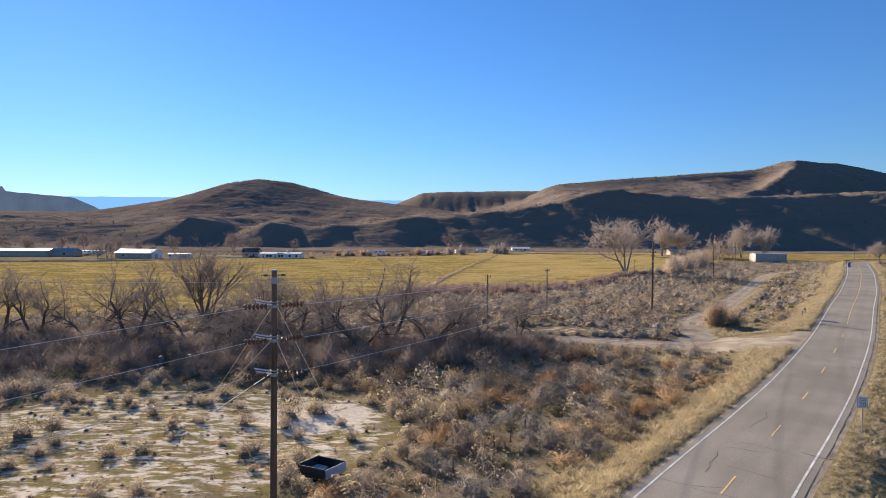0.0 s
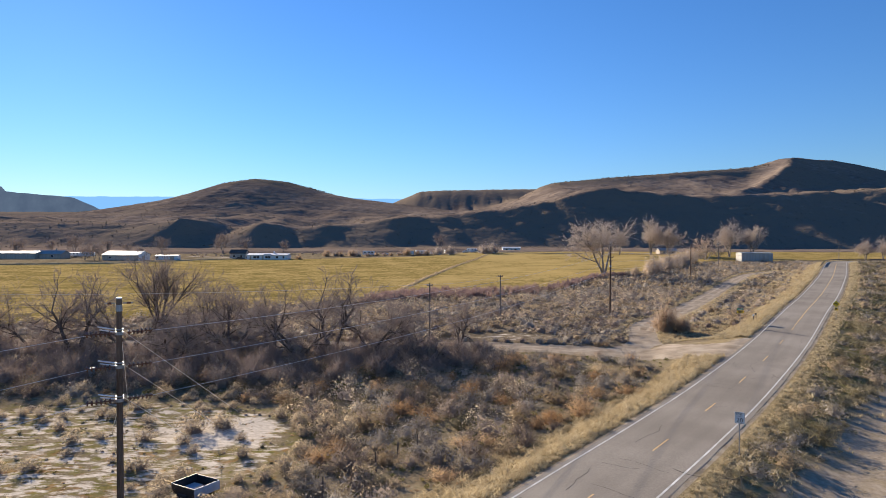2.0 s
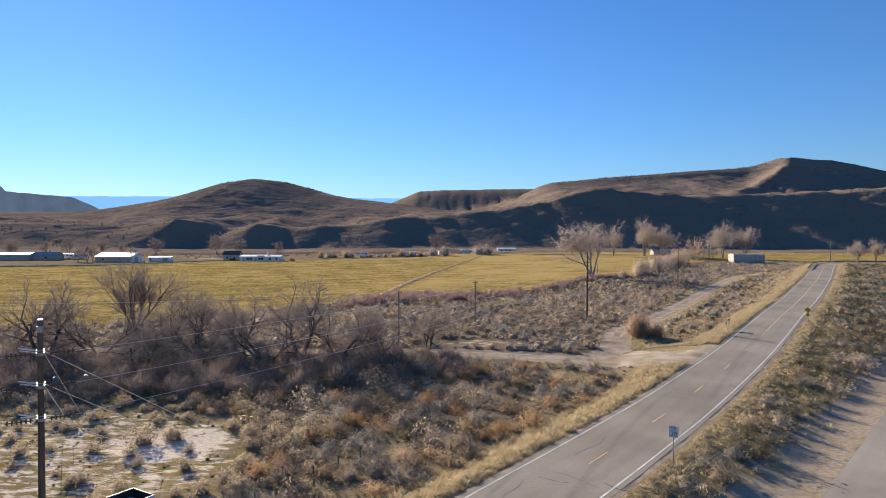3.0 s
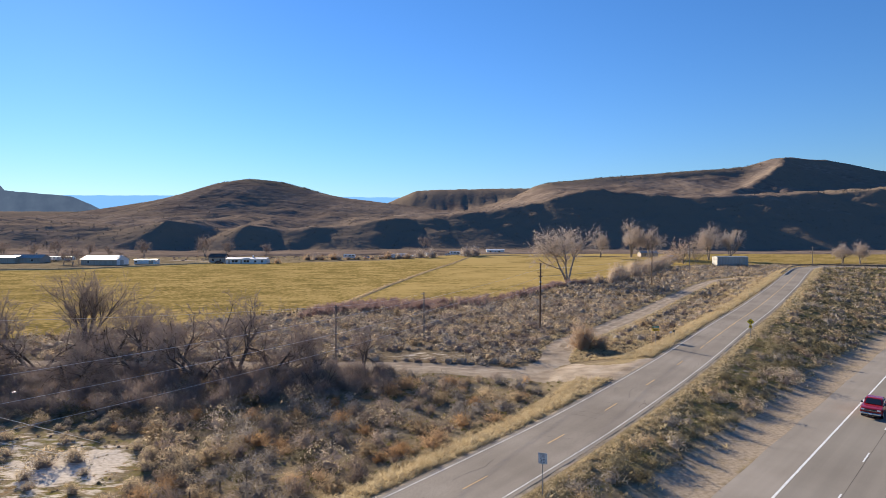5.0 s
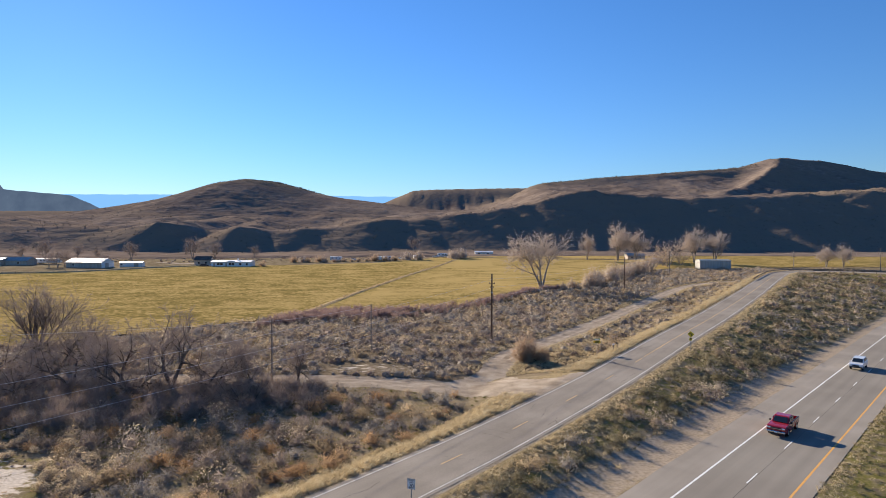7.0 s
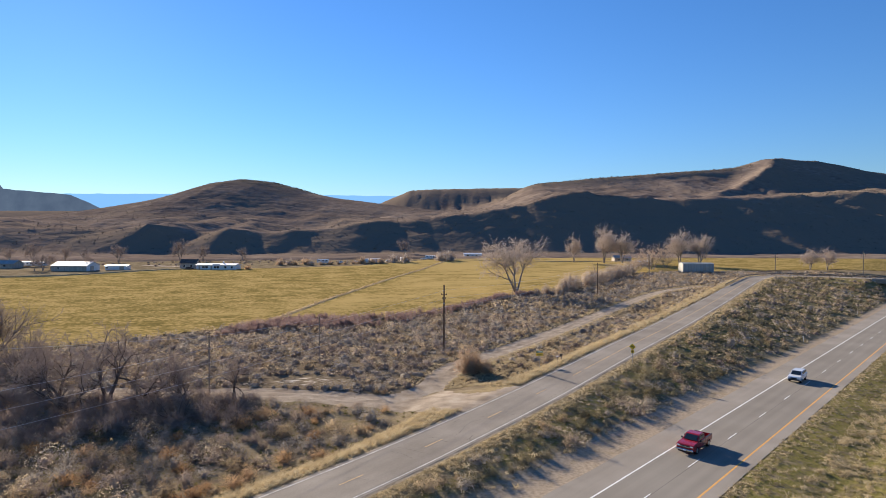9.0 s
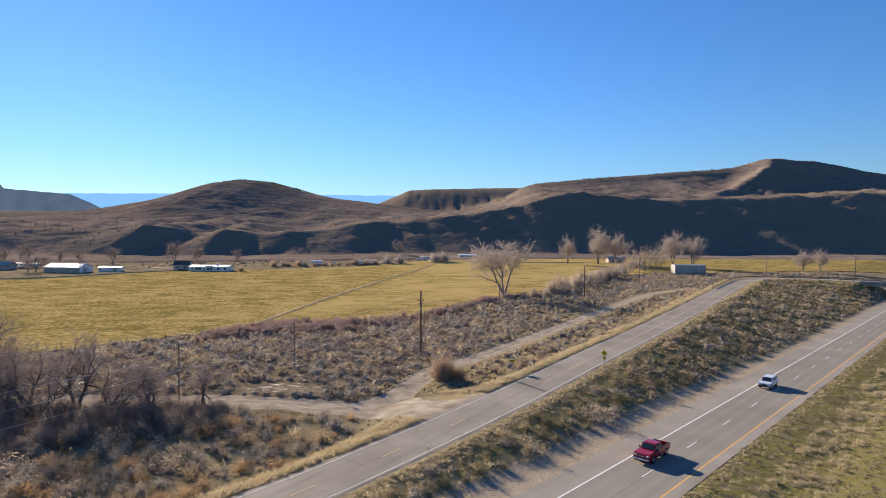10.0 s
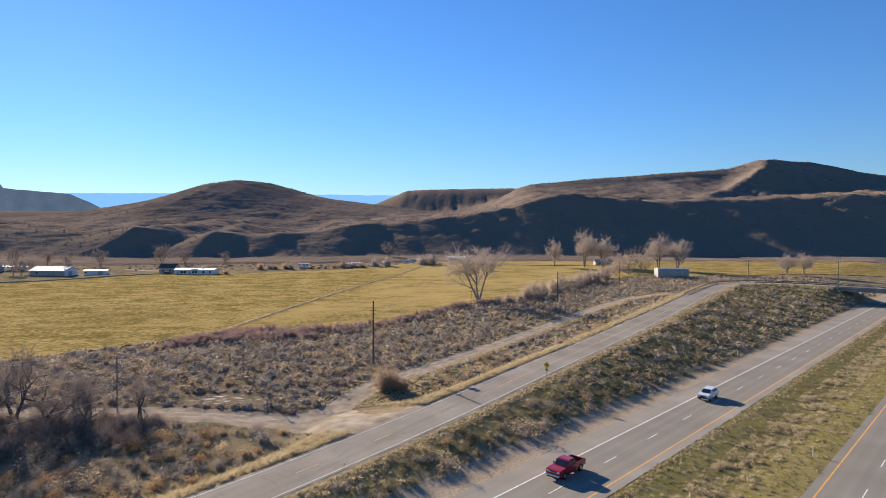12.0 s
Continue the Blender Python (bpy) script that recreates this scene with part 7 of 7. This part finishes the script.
def pickup(m, paint, label):
    """An extended-cab pickup with a rounded nose; its front points along its own +x."""
    t = thing("pickup_truck", m, label, "pickup truck")
    part("body", profile([(-0.62, 0.42), (2.35, 0.40), (2.62, 0.48), (2.72, 0.72), (2.70, 0.98), (2.58, 1.10), (2.2, 1.16), (1.3, 1.22), (-0.62, 1.22)], 0.93), paint, t, bevel=0.035)
    part("cab", profile([(1.28, 1.19), (0.62, 1.72), (0.42, 1.79), (-0.55, 1.81), (-0.68, 1.72), (-0.76, 1.2)], 0.86, (1.2, 0.22)), paint, t, bevel=0.035)
    part("windscreen", profile([(1.24, 1.26), (0.66, 1.71), (0.70, 1.725), (1.28, 1.275)], 0.72, (1.2, 0.2)), M_GLASS, t)
    part("rear_window", profile([(-0.775, 1.3), (-0.70, 1.68), (-0.68, 1.68), (-0.755, 1.3)], 0.62, (1.2, 0.2)), M_GLASS, t)
    for s in (-1, 1):
        for x0, L in ((0.42, 0.72), (-0.32, 0.6)):
            part("side_window", B(((x0, s * 0.815, 1.47), (L, 0.05, 0.34))), M_GLASS, t)
        part("door_seam", B(((0.02, s * 0.932, 0.86), (0.02, 0.01, 0.62))), M_BLACK, t)
        part("door_handle", B(((0.16, s * 0.94, 1.06), (0.16, 0.03, 0.035))), M_BLACK, t)
        part("rocker_trim", B(((0.5, s * 0.925, 0.44), (2.1, 0.03, 0.12))), M_BLACK, t)
        part("bed_side", profile([(-2.72, 0.55), (-0.66, 0.52), (-0.66, 1.2), (-2.72, 1.2)], 0.06), paint, t, bevel=0.03).location = (0, s * 0.87, 0)
        part("bed_rail", B(((-1.7, s * 0.87, 1.215), (2.05, 0.13, 0.03))), M_BLACK, t)
        part("mirror", B(((0.92, s * 1.03, 1.28), (0.1, 0.2, 0.2))), M_BLACK, t, bevel=0.02)
        part("headlight", B(((2.66, s * 0.70, 0.92), (0.12, 0.34, 0.16))), M_LAMP, t, bevel=0.03)
        part("tail_light", B(((-2.73, s * 0.86, 0.98), (0.05, 0.12, 0.34))), M_TAIL, t)
        for x in (1.68, -1.68):
            wheel(t, x, s * 0.82, 0.4)
            arch(t, x, s * 0.9, 0.43, paint)
    part("tailgate", B(((-2.69, 0, 0.9), (0.08, 1.66, 0.56))), paint, t, bevel=0.02)
    part("bed_floor", B(((-1.68, 0, 0.66), (1.98, 1.64, 0.05))), M_BLACK, t)
    part("grille", B(((2.71, 0, 0.88), (0.05, 0.98, 0.2))), M_BLACK, t)
    part("grille_bar", B(((2.74, 0, 0.88), (0.03, 1.02, 0.045))), M_CHROME, t)
    part("front_bumper", profile([(2.5, 0.42), (2.82, 0.44), (2.86, 0.56), (2.80, 0.66), (2.5, 0.66)], 0.9), M_CHROME, t, bevel=0.03)
    part("lower_valance", B(((2.66, 0, 0.36), (0.2, 1.5, 0.12))), M_BLACK, t)
    part("rear_bumper", B(((-2.8, 0, 0.56), (0.16, 1.76, 0.18))), M_CHROME, t, bevel=0.03)
    part("number_plate", B(((2.865, 0, 0.55), (0.012, 0.30, 0.13))), M_SIGN_WHITE, t)
    return t


def wagon(m, paint, label, name="suv", category="car"):
    """A tall estate car; its front points along its own +x."""
    t = thing(name, m, label, category)
    part("body", profile([(-2.3, 0.45), (2.25, 0.42), (2.35, 0.7), (2.2, 0.98), (1.1, 1.1), (-2.25, 1.12), (-2.36, 0.8)], 0.92), paint, t, bevel=0.03)
    part("cabin", profile([(1.1, 1.06), (0.35, 1.66), (-1.7, 1.72), (-2.25, 1.08)], 0.86, (1.06, 0.2)), paint, t, bevel=0.03)
    part("windscreen", profile([(1.08, 1.12), (0.4, 1.63), (0.44, 1.64), (1.12, 1.13)], 0.74, (1.06, 0.2)), M_GLASS, t)
    part("rear_window", profile([(-2.27, 1.15), (-1.78, 1.66), (-1.75, 1.65), (-2.24, 1.14)], 0.7, (1.06, 0.2)), M_GLASS, t)
    for s in (-1, 1):
        part("side_window", B(((-0.2, s * 0.83, 1.38), (0.95, 0.03, 0.36))), M_GLASS, t)
        part("side_window", B(((-1.25, s * 0.82, 1.39), (0.85, 0.03, 0.36))), M_GLASS, t)
        part("mirror", B(((0.75, s * 1.0, 1.15), (0.12, 0.18, 0.14))), paint, t)
        part("headlight", B(((2.24, s * 0.68, 0.82), (0.14, 0.36, 0.16))), M_LAMP, t)
        part("tail_light", B(((-2.33, s * 0.78, 0.98), (0.06, 0.18, 0.26))), M_TAIL, t)
        for x in (1.4, -1.4):
            wheel(t, x, s * 0.8, 0.36)
    part("grille", B(((2.33, 0, 0.72), (0.05, 0.9, 0.2))), M_BLACK, t)
    part("front_bumper", B(((2.34, 0, 0.5), (0.12, 1.7, 0.18))), M_BLACK, t, bevel=0.02)
    part("rear_bumper", B(((-2.38, 0, 0.55), (0.12, 1.7, 0.2))), paint, t, bevel=0.02)
    return t


M_RED = plain("red_car_paint", (0.36, 0.012, 0.014), 0.25, 0.1, 0.6)
M_WHITE_CAR = plain("white_car_paint", (0.72, 0.73, 0.74), 0.25, 0.0, 0.6)
M_DARK_CAR = plain("dark_car_paint", (0.03, 0.035, 0.05), 0.25, 0.1, 0.6)
M_SILVER = plain("silver_car_paint", (0.40, 0.41, 0.42), 0.3, 0.5, 0.5)
back = math.degrees(math.atan2(-HWY_U[1], -HWY_U[0]))
hx0 = hwy(4.0, -1.5)
pickup(pose(hx0[0], hx0[1], 0.03, 0, 0, back), M_RED, "red extended-cab pickup truck on the highway lane")
hx1 = hwy(47.5, -1.5)
wagon(pose(hx1[0], hx1[1], 0.03, 0, 0, back), M_WHITE_CAR, "white sport utility car on the highway lane")
for i, (x, y, a, paint, label) in enumerate([(-107.5, 347, 10, M_DARK_CAR, "dark car parked beside the white house"), (-103.5, 348.5, 190, M_SILVER, "silver car parked beside the white house"), (-196, 372, 20, M_WHITE_CAR, "white car parked in the farmyard"), (-30, 404, 0, M_WHITE_CAR, "white car parked beyond the pasture"), (-21, 406, 180, M_SILVER, "silver car parked beyond the pasture"), (1, 418, 15, M_WHITE_CAR, "white car parked beyond the pasture"), (33, 448, 5, M_SILVER, "silver car parked beyond the pasture"), (24, 446, 180, M_WHITE_CAR, "white car parked beyond the pasture"), (-37, 402, 20, M_DARK_CAR, "dark car parked beyond the pasture")]):
    wagon(pose(x, y, zat(x, y), 0, 0, a), paint, label, "parked_car")


def caravan(x, y, turn, label):
    c = thing("travel_trailer", pose(x, y, zat(x, y), 0, 0, turn), label, "travel trailer", "travel trailers")
    part("body", profile([(-3.9, 0.7), (3.6, 0.7), (4.0, 1.4), (3.7, 3.0), (-3.8, 3.1)], 1.2), M_SIDING, c, bevel=0.06)
    for wx0 in (-2.4, 0.3, 2.4):
        part("window", B(((wx0, -1.21, 2.1), (1.1, 0.03, 0.6))), M_GLASS, c)
    part("door", B(((-0.9, -1.22, 1.75), (0.7, 0.04, 1.8))), M_TRIM, c)
    part("stripe", B(((-0.1, -1.215, 1.2), (7.4, 0.02, 0.2))), M_GREY_WALL, c)
    for s in (-1, 1):
        wheel(c, -0.5, s * 1.05, 0.36)
        wheel(c, 0.4, s * 1.05, 0.36)


for x, y, a in ((-206, 366, 3), (-214, 366, 3), (-41, 399, 5), (-7, 410, 8), (10, 420, 95), (-13, 407, 90), (29, 449, 0)):
    caravan(x, y, a, "white travel trailer parked in the yard")

# ---- pickup-bed trailer on the clearing ----
tz = zat(-6.7, 35.9) - 0.36
bed = thing("utility_trailer", pose(-6.7, 35.9, tz, 0, -3, -33), "dark pickup-bed trailer with a pale tailgate", "trailer")
M_BED = plain("black_trailer_paint", (0.02, 0.021, 0.026), 0.5)
M_GATE = plain("pale_tailgate_paint", (0.42, 0.45, 0.50), 0.45)
for y in (-0.86, 0.86):
    part("side_panel", B(((0, y, 0.86), (2.2, 0.07, 0.56))), M_BED, bed, bevel=0.015)
    part("fender", B(((0, y * 1.08, 0.6), (0.95, 0.12, 0.2))), M_BED, bed, bevel=0.03)
    wheel(bed, 0, y * 0.98, 0.34)
part("front_panel", B(((-1.08, 0, 0.88), (0.06, 1.75, 0.6))), M_BED, bed)
part("tailgate", B(((1.1, 0, 0.86), (0.06, 1.72, 0.54))), M_GATE, bed, "pale painted tailgate", bevel=0.012)
part("floor", B(((0, 0, 0.6), (2.16, 1.66, 0.05))), M_BED, bed)
part("drawbar", rod(bmesh.new(), (-1.0, 0, 0.5), (-2.3, 0, 0.42), 0.05), M_BED, bed)
part("sheet", B(((-0.5, 0.1, 0.7), (0.8, 0.9, 0.12))), M_GATE, bed, "pale board lying in the bed")
# small things in the brush
for x, y, a in ((-29.5, 64.5, 20), (-27, 65.8, 80)):
    drum = thing("steel_drum", pose(x, y, zat(x, y), 0, 0, a), "pale grey steel drum in the brush", "drum", "drums")
    bm = bmesh.new()
    rod(bm, (0, 0, 0), (0, 0, 0.9), 0.3, n=18)
    for h in (0.3, 0.6):
        rod(bm, (0, 0, h - 0.02), (0, 0, h + 0.02), 0.315, n=18)
    part("drum_body", bm, M_GREY_ROOF, drum)
    part("drum_lid", rod(bmesh.new(), (0, 0, 0.9), (0, 0, 0.925), 0.28, n=18), M_GALV, drum)
brace = thing("leaning_post", pose(14.5, 92.5, zat(14.5, 92.5)), "thin pale leaning post beside the gravel pad", "post")
part("stick", rod(bmesh.new(), (0, 0, -0.1), (0.9, 0.3, 2.6), 0.05, 0.04), M_GREY_POLE, brace)
for x, y, a in ((28, 88.2, 0), (31, 88.6, 10)):
    g = thing("pole_gate", pose(x, y, zat(x, y), 0, 0, a), "low weathered rail fence beside the gravel road", "fence", "rail fences")
    part("rail", rod(bmesh.new(), (-1.5, 0, 0.9), (1.5, 0, 0.75), 0.05), M_GREY_POLE, g)
    for dx in (-1.4, 1.4):
        part("fence_post", rod(bmesh.new(), (dx, 0, -0.1), (dx, 0, 1.1), 0.06), M_GREY_POLE, g)

# ---- cracks and wear of the roads ----
M_CRACK = plain("crack_filler", (0.075, 0.068, 0.06), 0.9)


def crack(parent, start, way, length, wide, seed, path_z):
    """A wandering crack line lying on the road."""
    r = np.random.RandomState(seed)
    n = max(5, int(length / 0.35))
    th = math.atan2(way[1], way[0])
    pts = [np.array(start, float)]
    for i in range(n):
        th += r.normal(0, 0.22)
        th += 0.25 * (math.atan2(way[1], way[0]) - th)
        pts.append(pts[-1] + length / n * np.array((math.cos(th), math.sin(th))))
    p = np.array(pts)
    z = path_z(p)
    ribbon("crack", np.column_stack([p, z]), -wide / 2, wide / 2, M_CRACK, 0.025, parent, jag=wide * 0.35, seed=seed)


def road_z(p):
    return along(ROAD, p[:, 0], p[:, 1])[2]


r3 = np.random.RandomState(3)
near_road = ROAD[(ROAD[:, 1] > 26) & (ROAD[:, 1] < 190)]
for i in range(0, len(near_road) - 2):
    if r3.uniform() < 0.36:
        a, b = near_road[i], near_road[i + 1]
        d = (b - a)[:2] / np.linalg.norm((b - a)[:2])
        nrm = np.array((d[1], -d[0]))
        s0 = r3.uniform(-3.1, 0.5)
        L = r3.uniform(1.5, 3.1 - s0)
        crack(county, a[:2] + nrm * s0 + d * r3.uniform(0, 2), nrm, L, r3.uniform(0.014, 0.034), 500 + i, road_z)
for i in range(14):
    k = r3.randint(2, len(near_road) - 6)
    a, b = near_road[k], near_road[k + 1]
    d = (b - a)[:2] / np.linalg.norm((b - a)[:2])
    nrm = np.array((d[1], -d[0]))
    crack(county, a[:2] + nrm * r3.choice([-1.6, -0.15, 1.2, 2.4]) * r3.uniform(0.85, 1.1), d * r3.choice((-1, 1)), r3.uniform(2, 7), r3.uniform(0.014, 0.034), 800 + i, road_z)
for x, y, wx0, wy0, L in ((24.5, 36.2, 0.9, -0.1, 3.6), (22.6, 37.6, 0.3, -0.95, 3.0), (25.4, 35.8, 0.95, 0.3, 2.6), (26.3, 36.4, -0.2, -1.0, 2.4), (42.4, 60.6, 0.2, 1.0, 1.6), (42.3, 61.2, 0.9, 0.3, 1.1)):
    crack(county, (x, y), (wx0, wy0), L, 0.075, int(x * 10 + y), road_z)

# loose gravel along the road edges
M_STONE = surface("loose_stone", [(0.26, 0.22, 0.18), (0.40, 0.35, 0.30)], 3.0, 0.9, 0.2, 6.0)
ROCK = [(lambda r: (r.normal(size=(6, 3, 3)) * 0.35 + r.uniform(-0.2, 0.2, (6, 1, 3)), np.zeros(6, int)))(np.random.RandomState(900 + s)) for s in range(4)]
q = spread_out(5000, (5, 18, 140, 190), lambda x, y: ((along(ROAD, x, y)[0] > 3.6) & (along(ROAD, x, y)[0] < 4.5)) * 1.0, rs, (0.08, 0.2))
scatter("loose_gravel", ROCK, q, [M_STONE], "loose gravel along the asphalt edge", "gravel", rs)
# stones and rubble by the shed and the bridge road
q = spread_out(1500, (190, 318, 262, 350), lambda x, y: 0.25 * patchy(x, y, 9, 61, 0, 0.4), rs, (0.5, 1.6))
scatter("rubble", ROCK, q, [M_STONE], "pale rubble and stones beyond the bend", "rubble", rs)
q = spread_out(300, (140, 325, 176, 345), lambda x, y: 0.12 + 0 * x, rs, (0.5, 1.3))
scatter("yard_clutter", ROCK, q, [M_STONE], "pale clutter in the yard beside the shed", "clutter", rs)
